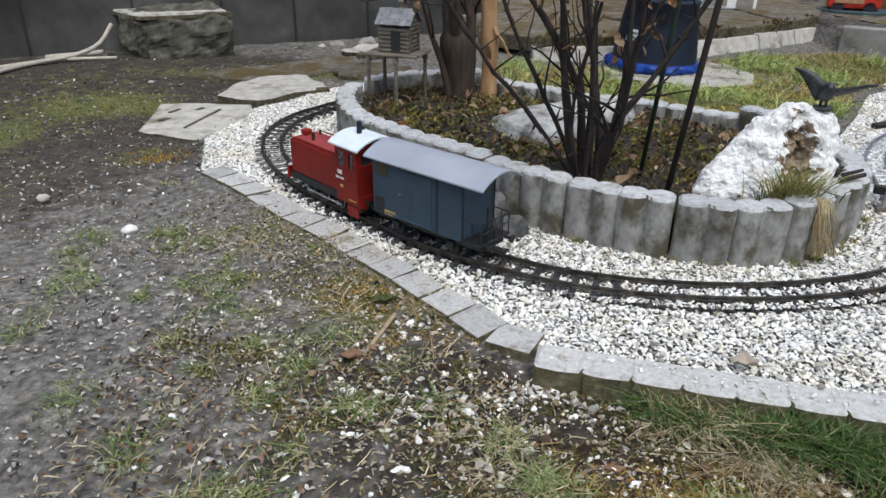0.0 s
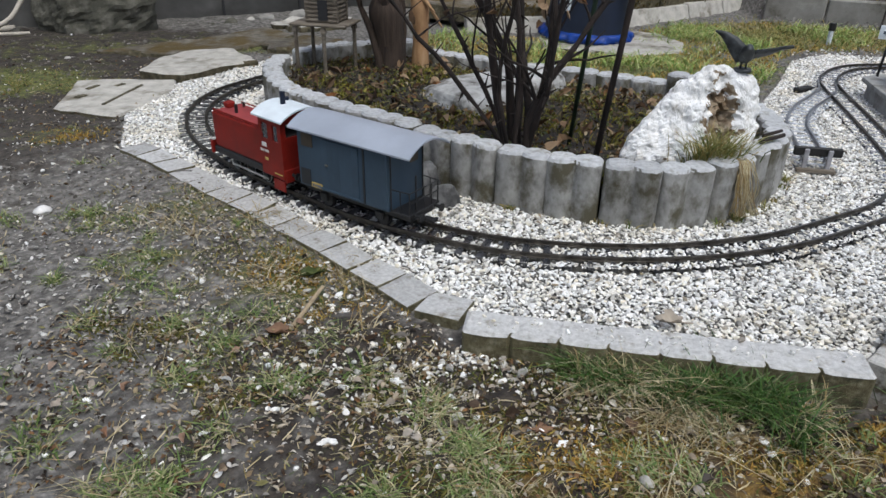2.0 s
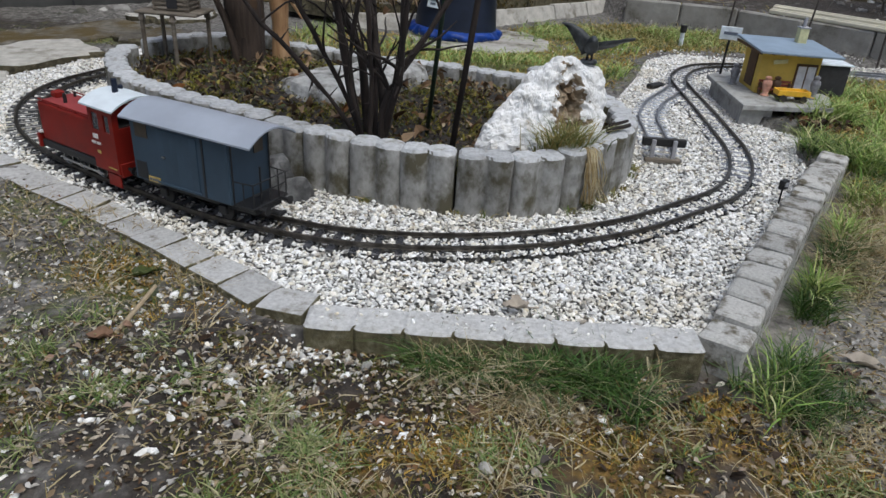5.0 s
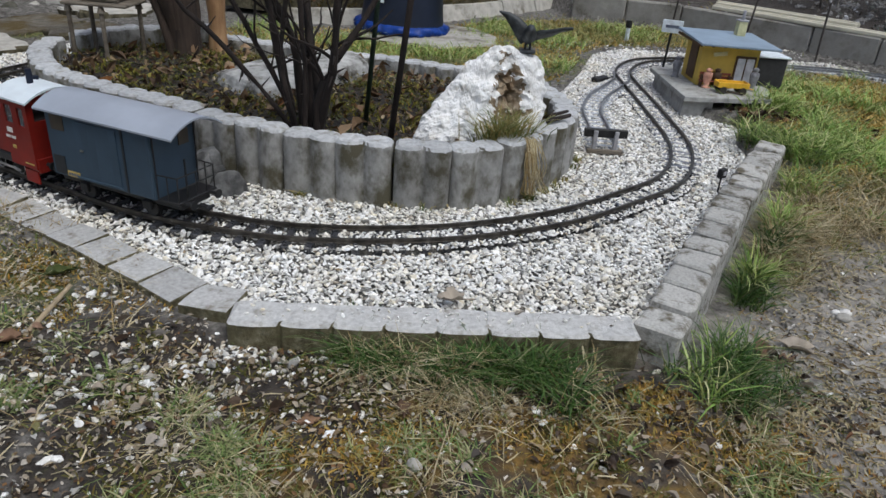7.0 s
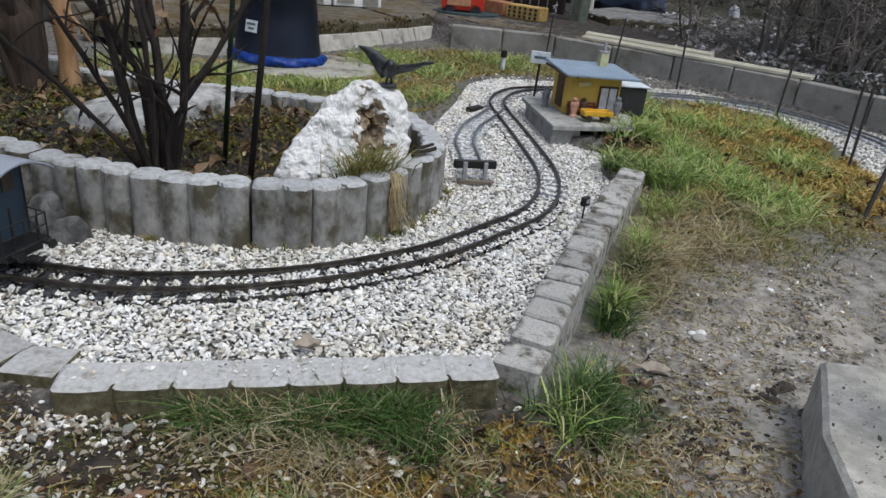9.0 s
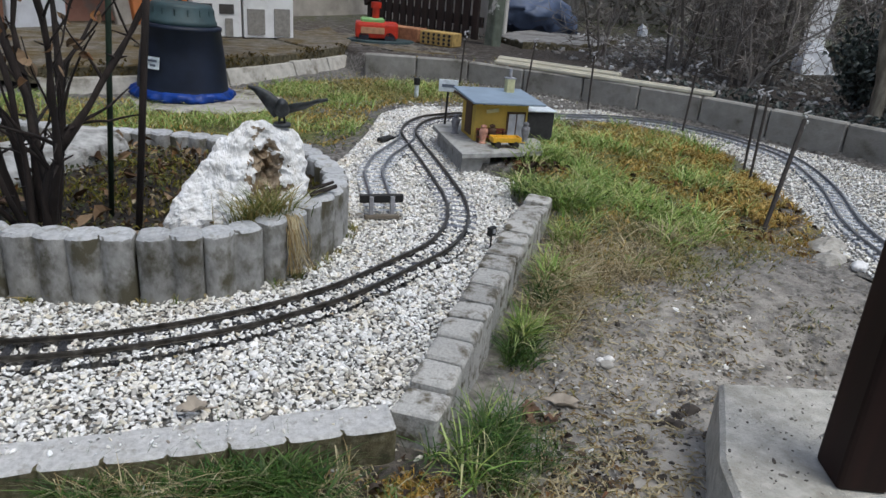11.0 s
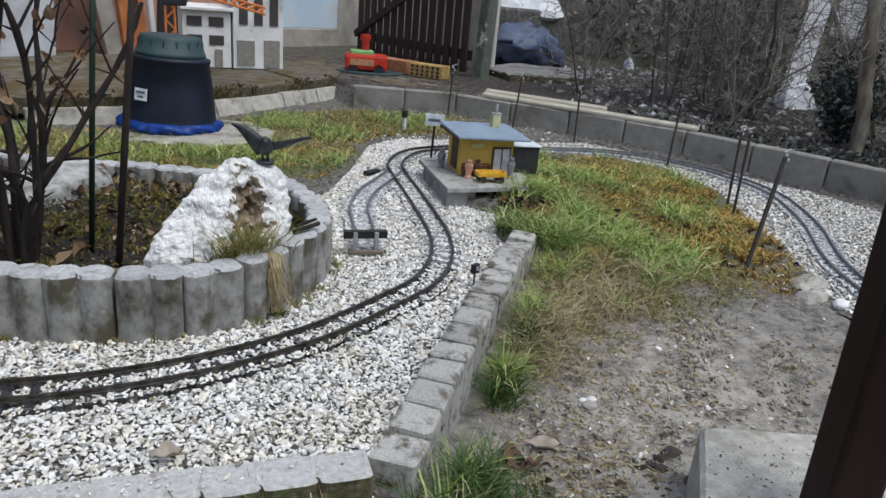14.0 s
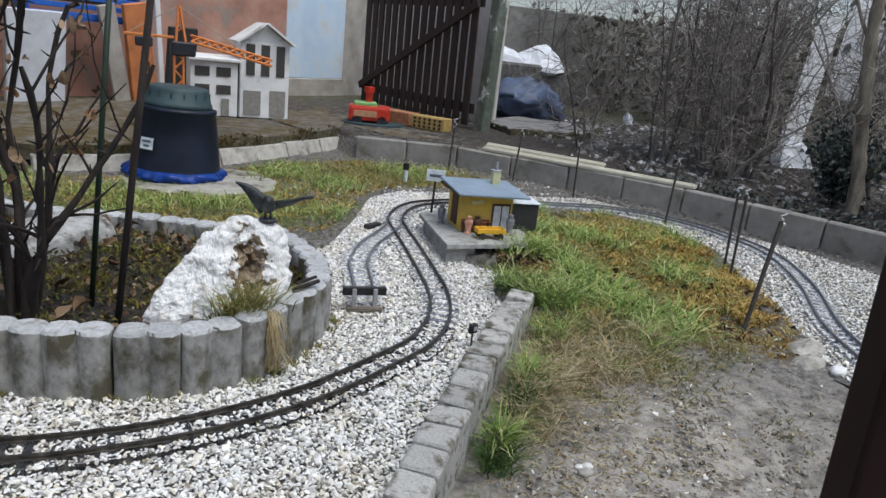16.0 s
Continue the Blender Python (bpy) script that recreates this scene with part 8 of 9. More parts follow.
DEBRIS = blades_material("plant_debris", [(0.50, 0.45, 0.36), (0.24, 0.19, 0.13), (0.42, 0.38, 0.31), (0.12, 0.09, 0.06), (0.58, 0.54, 0.47), (0.32, 0.25, 0.16), (0.20, 0.19, 0.08)], 0.9)

# ---- grass, moss, stones and leaves on the ground ----
r11 = np.random.default_rng(77)


def lie(p, up=0.0):
    return np.c_[p, np.concatenate([level(a[:, 0], a[:, 1]) for a in np.array_split(p, max(1, len(p) // 4000))]) + up]


def off_limits(p):
    bad = inside(GRAVEL, p) | inside(bed_poly, p)
    for s in (KERB_STRIPS):
        bad |= inside(s, p)
    return bad


KERB_STRIPS = [[(0.215, 0.80), (0.70, 0.645), (0.74, 0.715), (0.25, 0.86)], [(0.735, 0.66), (0.78, 0.63), (1.40, 1.225), (1.34, 1.285)]]


def tuft_points(spots, seed):
    """Blade feet gathered in tufts: x, y, reach, count."""
    r = np.random.default_rng(seed)
    out = []
    for x, y, sx, sy, n in spots:
        c = np.stack([r.normal(x, sx, max(1, n // 14)), r.normal(y, sy, max(1, n // 14))], 1)
        out.append(c[r.integers(0, len(c), n)] + r.normal(0, 0.006, (n, 2)))
    p = np.vstack(out)
    return p[~off_limits(p)]


def grass(name, spots, seed, h, w, lean, mat, label, up=-0.004):
    p = tuft_points(spots, seed)
    r = np.random.default_rng(seed + 1)
    n = len(p)
    v, f = blades(lie(p, up), r.uniform(*h, n), r.uniform(*w, n), r.uniform(*lean, n), seed)
    return tagged(mesh_object(name, v, f, mat), label, "grass", kind="stuff")


# long tufts along the front kerb and beside the lawn kerb
grass("grass_tufts", [(0.545, 0.664, 0.016, 0.007, 340), (0.575, 0.650, 0.012, 0.006, 260), (0.515, 0.672, 0.010, 0.006, 200), (0.60, 0.638, 0.012, 0.008, 140), (0.60, 0.60, 0.02, 0.012, 80),
                      (0.845, 0.635, 0.016, 0.014, 300), (0.87, 0.665, 0.012, 0.014, 200), (0.80, 0.605, 0.016, 0.012, 140), (0.765, 0.64, 0.010, 0.010, 120),
                      (1.02, 0.86, 0.022, 0.022, 620), (1.00, 0.83, 0.02, 0.02, 300), (1.13, 0.965, 0.03, 0.025, 420), (1.44, 1.27, 0.05, 0.04, 700), (1.40, 1.36, 0.03, 0.03, 300)], 51, (0.018, 0.064), (0.0012, 0.0028), (0.3, 1.7), GRASS, "long fresh green grass tufts against the kerbs")
grass("grass_tufts", [(0.385, 0.722, 0.012, 0.006, 260), (0.405, 0.700, 0.010, 0.006, 160), (0.43, 0.69, 0.012, 0.006, 90), (0.48, 0.665, 0.014, 0.008, 160), (0.83, 0.585, 0.02, 0.014, 120), (0.90, 0.61, 0.016, 0.014, 70)], 52, (0.016, 0.058), (0.0010, 0.0020), (0.3, 1.7), GRASS, "dark green grass tufts leaning from the kerb")
grass("dry_grass", [(0.47, 0.655, 0.018, 0.010, 230), (0.50, 0.630, 0.016, 0.014, 230), (0.53, 0.60, 0.02, 0.014, 60), (0.42, 0.68, 0.02, 0.010, 60), (0.78, 0.575, 0.04, 0.02, 110), (0.85, 0.56, 0.04, 0.03, 90), (0.68, 0.55, 0.05, 0.03, 40), (0.30, 0.70, 0.10, 0.04, 30),
                    (1.18, 0.95, 0.06, 0.05, 520), (1.12, 0.90, 0.05, 0.03, 260), (1.5, 1.1, 0.15, 0.08, 600), (0.05, 0.93, 0.08, 0.06, 260), (-0.15, 1.12, 0.08, 0.06, 180),
                    (0.8, 0.45, 0.12, 0.08, 40), (0.2, 0.45, 0.2, 0.1, 120), (0.5, 0.46, 0.2, 0.06, 50), (1.3, 1.0, 0.08, 0.05, 320), (1.9, 1.0, 0.1, 0.08, 260)], 53, (0.010, 0.036), (0.0009, 0.0018), (0.8, 2.6), STRAW, "dry straw-coloured grass lying on the soil")
grass("dry_grass", [(0.395, 0.708, 0.014, 0.006, 110), (0.44, 0.688, 0.016, 0.006, 90), (0.475, 0.670, 0.016, 0.008, 110), (0.62, 0.635, 0.02, 0.01, 50)], 54, (0.022, 0.058), (0.0010, 0.0020), (0.4, 1.8), STRAW, "pale straw stalks among the grass tufts")
# lawn between the kerb and the far track, and the back lawn
LAWN = [(1.40, 1.28), (1.28, 1.06), (1.40, 0.98), (1.62, 1.0), (1.85, 1.1), (2.12, 1.22), (2.42, 1.62), (2.46, 1.88), (2.36, 2.03), (2.10, 2.10), (1.84, 2.10), (1.70, 1.9), (1.66, 1.62), (1.50, 1.50)]
BACK_LAWN = [(0.25, 2.25), (0.62, 2.02), (0.95, 1.84), (1.10, 1.86), (1.28, 2.10), (1.46, 2.40), (1.62, 2.55), (1.85, 2.56), (2.2, 2.55), (2.15, 2.95), (1.85, 3.2), (1.4, 3.12), (1.05, 2.95), (0.7, 2.82), (0.3, 2.8), (0.1, 2.55)]
for poly, step, h, seed, lab in ((LAWN, 0.0074, (0.020, 0.070), 61, "patchy lawn grass beside the kerb"), (BACK_LAWN, 0.0105, (0.020, 0.058), 63, "patchy lawn grass behind the bed")):
    p = scatter(poly, step, seed)
    k = np.array([noise.noise((x * 4, y * 4, 6)) + 0.6 * noise.noise((x * 13, y * 13, 2)) for x, y in p])
    green = p[k > 0.02 + 0.34 * r11.random(len(p))]
    n = len(green)
    v, f = blades(lie(green, -0.004), r11.uniform(*h, n), r11.uniform(0.0018, 0.0040, n), r11.uniform(0.3, 1.9, n), seed)
    tagged(mesh_object("lawn_grass", v, f, LAWN_GRASS), lab, "grass", kind="stuff")
    m = scatter(poly, step * 1.1, seed + 5)
    m = m[np.array([noise.noise((x * 5 + 3, y * 5, 9)) + 0.4 * noise.noise((x * 17, y * 17, 5)) for x, y in m]) > (-0.10 if poly is LAWN else -0.32)]
    v, f = blades(lie(m, -0.003), r11.uniform(0.007, 0.018, len(m)), r11.uniform(0.003, 0.007, len(m)), r11.uniform(0.2, 1.3, len(m)), seed + 6)
    tagged(mesh_object("moss", v, f, LAWN_MOSS), "orange-yellow moss patches in the lawn", "moss", kind="stuff")
    q = scatter(poly, step * 1.3, seed + 1)
    n = len(q)
    v, f = blades(lie(q, -0.003), r11.uniform(0.008, 0.022, n), r11.uniform(0.0016, 0.0034, n), r11.uniform(0.4, 1.8, n), seed + 2)
    tagged(mesh_object("short_turf", v, f, SHORT_TURF), "short yellowish turf and moss between the grass", "turf", kind="stuff")
# thin turf on the trodden soil
p = np.vstack([np.stack([r11.normal(x, sx, n), r11.normal(y, sy, n)], 1) for x, y, sx, sy, n in ((0.3, 0.62, 0.25, 0.07, 600), (0.55, 0.48, 0.25, 0.07, 500), (0.0, 0.95, 0.07, 0.06, 900), (-0.12, 1.08, 0.07, 0.06, 600), (-0.25, 1.25, 0.09, 0.05, 700), (0.1, 0.75, 0.1, 0.06, 420),
                                                                                               (0.2, 0.5, 0.2, 0.06, 700), (-0.95, 2.12, 0.13, 0.07, 3200), (-1.15, 1.75, 0.08, 0.1, 2200), (-0.5, 2.58, 0.2, 0.03, 800), (-0.25, 1.0, 0.05, 0.03, 250), (-0.35, 1.15, 0.05, 0.02, 150), (1.5, 0.98, 0.15, 0.05, 900), (1.55, 0.7, 0.03, 0.03, 160), (1.0, 0.65, 0.05, 0.05, 300), (-0.62, 1.63, 0.05, 0.04, 250))])
p = p[~off_limits(p)]
k = np.array([noise.noise((x * 14, y * 14, 3)) for x, y in p]) > -0.05
p = p[k]
n = len(p)
v, f = blades(lie(p, -0.003), r11.uniform(0.005, 0.016, n), r11.uniform(0.0012, 0.0024, n), r11.uniform(0.3, 1.8, n), 71)
tagged(mesh_object("thin_turf", v, f, SHORT_TURF), "thin yellow-green turf and weeds on the trodden soil", "turf", kind="stuff")
spots = [(float(x), float(y), 0.013, 0.010, int(c)) for x, y, c in zip(r11.uniform(-0.12, 0.95, 110), r11.uniform(0.30, 0.72, 110), r11.uniform(50, 150, 110)) if y < 0.76 - 0.25 * x and noise.noise((x * 7, y * 7, 2)) > (-0.12 if x < 0.5 else 0.10)]
spots += [(float(x), float(y), 0.012, 0.010, int(c)) for x, y, c in zip(r11.uniform(-0.75, 0.0, 26), r11.uniform(0.5, 1.5, 26), r11.uniform(14, 60, 26)) if x + y < 1.02]
grass("weed_clumps", spots, 57, (0.006, 0.021), (0.0014, 0.0030), (0.5, 2.2), SAGE, "small sage-green weed clumps on the trodden soil")
grass("dead_stalks", [(x, y, 0.03, 0.02, c // 5 + 1) for x, y, _, _, c in spots], 58, (0.010, 0.026), (0.0008, 0.0016), (0.9, 3.0), STRAW, "dead flattened stalks on the soil")
# orange moss on the lawn's edge
p = np.vstack([np.stack([r11.normal(x, sx, n), r11.normal(y, sy, n)], 1) for x, y, sx, sy, n in ((1.95, 1.08, 0.1, 0.05, 1800), (1.85, 0.95, 0.06, 0.05, 900), (1.95, 1.6, 0.12, 0.12, 1500), (1.75, 1.85, 0.06, 0.06, 600), (2.1, 1.95, 0.12, 0.06, 900), (0.0, 0.98, 0.05, 0.04, 500), (0.70, 0.60, 0.026, 0.014, 520), (0.37, 0.57, 0.03, 0.014, 420), (0.30, 0.60, 0.04, 0.02, 300), (0.76, 0.54, 0.05, 0.03, 420), (0.10, 0.86, 0.05, 0.03, 300), (0.84, 0.50, 0.04, 0.03, 300), (0.56, 0.56, 0.04, 0.014, 320), (1.75, 1.35, 0.12, 0.08, 1300), (2.2, 1.55, 0.1, 0.15, 1200), (2.05, 1.32, 0.1, 0.06, 900), (-0.6, 1.62, 0.05, 0.03, 260), (1.7, 2.7, 0.2, 0.1, 900), (0.42, 0.6, 0.05, 0.02, 200), (1.42, 1.33, 0.03, 0.03, 300))])
p = p[~off_limits(p)]
n = len(p)
p = np.repeat(p, 2, axis=0) + r11.normal(0, 0.005, (2 * n, 2))
p = p[~off_limits(p)]
n = len(p)
v, f = blades(lie(p, -0.002), r11.uniform(0.004, 0.010, n), r11.uniform(0.0015, 0.0036, n), r11.uniform(0.2, 1.4, n), 73)
tagged(mesh_object("moss", v, f, MOSS_ORANGE), "orange-brown moss cushions in the turf", "moss", kind="stuff")

# white chips strayed over the soil, and dark crumbs
p = np.vstack([np.stack([r11.normal(x, sx, n), r11.normal(y, sy, n)], 1) for x, y, sx, sy, n in ((0.2, 0.72, 0.10, 0.04, 180), (0.30, 0.66, 0.17, 0.06, 320), (0.0, 0.8, 0.15, 0.12, 160), (0.5, 0.55, 0.25, 0.07, 60), (0.25, 0.745, 0.03, 0.012, 70), (0.05, 0.86, 0.08, 0.06, 90), (-0.2, 0.9, 0.4, 0.3, 220), (-0.7, 1.6, 0.4, 0.5, 240), (0.3, 0.5, 0.4, 0.1, 80), (1.2, 0.75, 0.2, 0.1, 120), (1.9, 0.95, 0.12, 0.1, 160), (1.6, 2.55, 0.2, 0.05, 160), (1.9, 2.0, 0.2, 0.1, 100), (2.1, 2.95, 0.3, 0.06, 220), (2.3, 2.6, 0.2, 0.15, 260))])
p = p[~off_limits(p)]
v, f = chips(lie(p, 0.001), np.clip(r11.lognormal(math.log(0.0034), 0.42, len(p)), 0.0016, 0.0085), 81, 0.5)
tagged(mesh_object("stray_gravel", v, f, CHIPS), "white gravel chips scattered over the soil", "gravel", kind="stuff")
p = np.vstack([np.stack([r11.uniform(-1.6, 1.8, 5200), r11.uniform(0.25, 2.7, 5200)], 1), np.stack([r11.uniform(-1.6, -0.1, 5200), r11.uniform(0.6, 2.8, 5200)], 1)])
p = p[~off_limits(p) & ~((p[:, 0] > 1.0) & (p[:, 1] < 1.05) & (r11.random(len(p)) > 0.08))]
v, f = chips(lie(p, 0.0), np.clip(r11.lognormal(math.log(0.0027), 0.5, len(p)), 0.0012, 0.011), 82)
tagged(mesh_object("soil_crumbs", v, f, blades_material("crumbs", [(0.05, 0.043, 0.037), (0.10, 0.09, 0.08), (0.19, 0.172, 0.155), (0.07, 0.06, 0.05), (0.34, 0.32, 0.30), (0.13, 0.118, 0.105)], 0.95)), "loose grey-brown soil crumbs and grit", "soil", kind="stuff")
p = np.stack([r11.uniform(-1.5, 1.7, 3600), r11.uniform(0.3, 2.6, 3600)], 1)
p = p[~off_limits(p) & ~((p[:, 0] > 1.05) & (p[:, 1] < 1.02) & (r11.random(len(p)) > 0.25))]
v, f = leaves(lie(p, 0.004), r11.uniform(0.004, 0.011, len(p)), 83, 0.35, 0.6)
tagged(mesh_object("leaf_bits", v, f, LITTER), "small dead leaf scraps on the soil", "leaves", kind="stuff")
p = np.vstack([np.stack([r11.normal(x, sx, n), r11.normal(y, sy, n)], 1) for x, y, sx, sy, n in ((1.95, 1.05, 0.14, 0.09, 90), (2.0, 1.3, 0.15, 0.1, 30), (1.52, 1.50, 0.05, 0.03, 130), (1.43, 1.36, 0.03, 0.03, 50), (1.75, 1.3, 0.12, 0.1, 40))])
p = p[~off_limits(p)]
v, f = leaves(lie(p, 0.006), r11.uniform(0.012, 0.028, len(p)), 84, 0.6, 0.7)
tagged(mesh_object("dead_leaves", v, f, LITTER), "curled brown dead leaves at the lawn's edge", "leaves", kind="stuff")
n = 700
p = np.stack([r11.uniform(-1.3, 1.7, n), r11.uniform(0.3, 2.4, n)], 1)
p = p[~off_limits(p)]
n = len(p)
a = r11.uniform(0, np.pi, n)
l = r11.uniform(0.006, 0.03, n)
base = lie(p, 0.003)
bits = Bundle()
for q, ang, ln in zip(base, a, l):
    path = np.array([q, q + np.array([math.cos(ang) * ln * 0.5, math.sin(ang) * ln * 0.5, 0.003]), q + np.array([math.cos(ang + 0.2) * ln, math.sin(ang + 0.2) * ln, 0.0])])
    v, f = tube_arrays(path, np.array([0.0009, 0.0008, 0.0005]), 3)
    bits.add(v, f)
tagged(bits.object("straw_bits", STRAW), "short bits of straw and twig on the soil", "straw", kind="stuff")

# dense dark scraps and straw of the front strip
p = np.stack([r11.uniform(-0.3, 0.98, 5200), r11.uniform(0.22, 0.86, 5200)], 1)
p = p[(p[:, 1] < 0.85 - 0.27 * p[:, 0]) & ~off_limits(p)]
v, f = leaves(lie(p, 0.003), r11.uniform(0.004, 0.010, len(p)), 85, 0.4, 0.3)
tagged(mesh_object("plant_scraps", v, f, LITTER), "dark rotted plant scraps covering the soil", "leaves", kind="stuff")
n = 900
p = np.stack([r11.uniform(-0.3, 0.98, n), r11.uniform(0.22, 0.86, n)], 1)
p = p[(p[:, 1] < 0.85 - 0.27 * p[:, 0]) & ~off_limits(p)]
bits = Bundle()
for q, ang, ln in zip(lie(p, 0.003), r11.uniform(0, 6.28, len(p)), r11.uniform(0.005, 0.022, len(p))):
    path = np.array([q, q + np.array([math.cos(ang) * ln * 0.5, math.sin(ang) * ln * 0.5, 0.004]), q + np.array([math.cos(ang + 0.3) * ln, math.sin(ang + 0.3) * ln, 0.001])])
    v, f = tube_arrays(path, np.array([0.0010, 0.0009, 0.0005]), 3)
    bits.add(v, f)
tagged(bits.object("straw_bits", STRAW), "pale bits of straw strewn on the dark soil", "straw", kind="stuff")

# chips lying on the front kerb, scraps on the gravel, moss at the palisades' foot
u = r11.uniform(-0.235, 0.235, 70)
w = r11.uniform(0.012, 0.05, 70)
q = radians(-13.2)
p = np.stack([0.476 + u * math.cos(q) - w * math.sin(q), 0.706 + u * math.sin(q) + w * math.cos(q)], 1)
v, f = chips(np.c_[p, np.full(70, 0.0255)], np.clip(r11.lognormal(math.log(0.0026), 0.4, 70), 0.0012, 0.006), 101, 0.45)
tagged(mesh_object("stray_gravel", v, f, CHIPS), "white gravel chips lying on the kerb", "gravel", kind="stuff")
p = scatter(GRAVEL, 0.035, 102)
p = p[(~inside(bed_poly, p)) & (r11.random(len(p)) > 0.45)]
v, f = leaves(np.c_[p, gravel_level(p[:, 0], p[:, 1]) + 0.010], r11.uniform(0.004, 0.013, len(p)), 103, 0.3, 0.3)
tagged(mesh_object("plant_debris", v, f, DEBRIS), "scattered tan plant scraps on the white gravel", "debris", kind="stuff")
foot = bed_outline[r11.integers(0, len(bed_outline), 90)]
out = foot - np.array([0.4, 1.6])
p = foot + out / np.linalg.norm(out, axis=1)[:, None] * 0.030
p = p[p[:, 1] < 1.55]
p = np.repeat(p, 14, axis=0) + r11.normal(0, 0.006, (14 * len(p), 2))
v, f = blades(np.c_[p, np.full(len(p), 0.0)], r11.uniform(0.006, 0.018, len(p)), r11.uniform(0.0015, 0.003, len(p)), r11.uniform(0.3, 1.5, len(p)), 104)
tagged(mesh_object("moss", v, f, SHORT_TURF), "small moss and weed cushions at the foot of the palisades", "moss", kind="stuff")

# pale earth crumbs of the trodden path
p = np.stack([r11.normal(1.32, 0.24, 4200), r11.normal(0.76, 0.15, 4200)], 1)
p = p[~off_limits(p)]
v, f = chips(lie(p, -0.0005), np.clip(r11.lognormal(math.log(0.0024), 0.5, len(p)), 0.0012, 0.008), 96)
tagged(mesh_object("earth_crumbs", v, f, blades_material("pale_crumbs", [(0.20, 0.183, 0.155), (0.28, 0.258, 0.22), (0.34, 0.315, 0.27), (0.24, 0.22, 0.185), (0.15, 0.135, 0.112)], 0.95)), "pale grey-brown earth crumbs on the trodden path", "soil", kind="stuff")
# taller tufts at the foot of the lawn kerb, and thin turf running out into the path
grass("grass_tufts", [(1.46, 1.255, 0.03, 0.025, 620), (1.42, 1.30, 0.02, 0.02, 300), (1.05, 0.885, 0.016, 0.014, 420), (1.20, 1.03, 0.03, 0.02, 300), (1.33, 1.13, 0.03, 0.02, 260), (1.60, 1.56, 0.05, 0.02, 500), (1.40, 1.42, 0.02, 0.03, 260), (0.80, 0.62, 0.03, 0.02, 40), (0.86, 0.66, 0.02, 0.02, 40)], 97, (0.026, 0.075), (0.0018, 0.0034), (0.3, 1.3), LAWN_GRASS, "tall fresh grass tufts along the kerb blocks")
grass("dry_grass", [(1.22, 0.985, 0.03, 0.02, 420), (1.16, 0.93, 0.03, 0.02, 360), (1.32, 1.08, 0.05, 0.03, 420), (1.36, 0.98, 0.07, 0.03, 420), (1.5, 1.02, 0.1, 0.04, 300)], 98, (0.02, 0.06), (0.0012, 0.0024), (0.6, 2.0), STRAW, "pale dry grass tufts at the lawn's edge")
p = np.stack([r11.normal(1.42, 0.22, 5200), r11.normal(1.0, 0.07, 5200)], 1)
p = p[~off_limits(p)]
p = p[np.array([noise.noise((x * 9, y * 9, 12)) for x, y in p]) > -0.15]
v, f = blades(lie(p, -0.003), r11.uniform(0.008, 0.026, len(p)), r11.uniform(0.0014, 0.0028, len(p)), r11.uniform(0.4, 1.8, len(p)), 99)
tagged(mesh_object("thin_turf", v, f, SHORT_TURF), "thin yellow-green turf running out into the path", "turf", kind="stuff")

# small yellow-green turf clumps on the trodden soil, and turf behind the gravel
c = np.stack([r11.uniform(-0.55, 0.25, 110), r11.uniform(0.42, 1.25, 110)], 1)
c = c[(c[:, 1] < 0.92 - 0.75 * c[:, 0]) & (c[:, 1] > 0.40 - 0.9 * c[:, 0])]
c = c[::2]
own = r11.integers(0, len(c), 3000)
reach = r11.uniform(0.006, 0.022, len(c))
p = c[own] + r11.normal(0, 1, (3000, 2)) * reach[own][:, None]
p = p[~off_limits(p)]
v, f = blades(lie(p, -0.002), r11.uniform(0.006, 0.020, len(p)), r11.uniform(0.0012, 0.0024, len(p)), r11.uniform(0.4, 2.0, len(p)), 105)
tagged(mesh_object("turf_clumps", v, f, SAGE), "small grey-green turf clumps on the trodden soil", "turf", kind="stuff")
p = np.stack([r11.normal(1.75, 0.26, 6500), r11.normal(2.86, 0.15, 6500)], 1)
p = p[~off_limits(p)]
v, f = blades(lie(p, -0.002), r11.uniform(0.008, 0.028, len(p)), r11.uniform(0.002, 0.005, len(p)), r11.uniform(0.3, 1.8, len(p)), 106)
tagged(mesh_object("short_turf", v, f, SHORT_TURF), "short brown-green turf behind the gravel", "turf", kind="stuff")

# fine pale debris: dead grass ends and curled scraps
for cx, cy, sx, sy, n, sd in ((0.22, 0.66, 0.24, 0.10, 3000, 88), (0.0, 0.95, 0.13, 0.11, 1500, 89), (-0.2, 1.15, 0.10, 0.08, 700, 90), (0.6, 0.48, 0.25, 0.09, 500, 92), (-0.6, 1.4, 0.45, 0.5, 1500, 93), (1.2, 0.75, 0.3, 0.15, 700, 94), (1.3, 1.0, 0.12, 0.08, 700, 95)):
    p = np.stack([r11.normal(cx, sx, n), r11.normal(cy, sy, n)], 1)
    p = p[~off_limits(p)]
    v, f = leaves(lie(p, 0.003), r11.uniform(0.003, 0.009, len(p)) * (1 + 0.6 * (r11.random(len(p)) > 0.9)), sd, 0.35, 0.35)
    tagged(mesh_object("plant_debris", v, f, DEBRIS), "fine tan and grey plant debris strewn over the soil", "debris", kind="stuff")

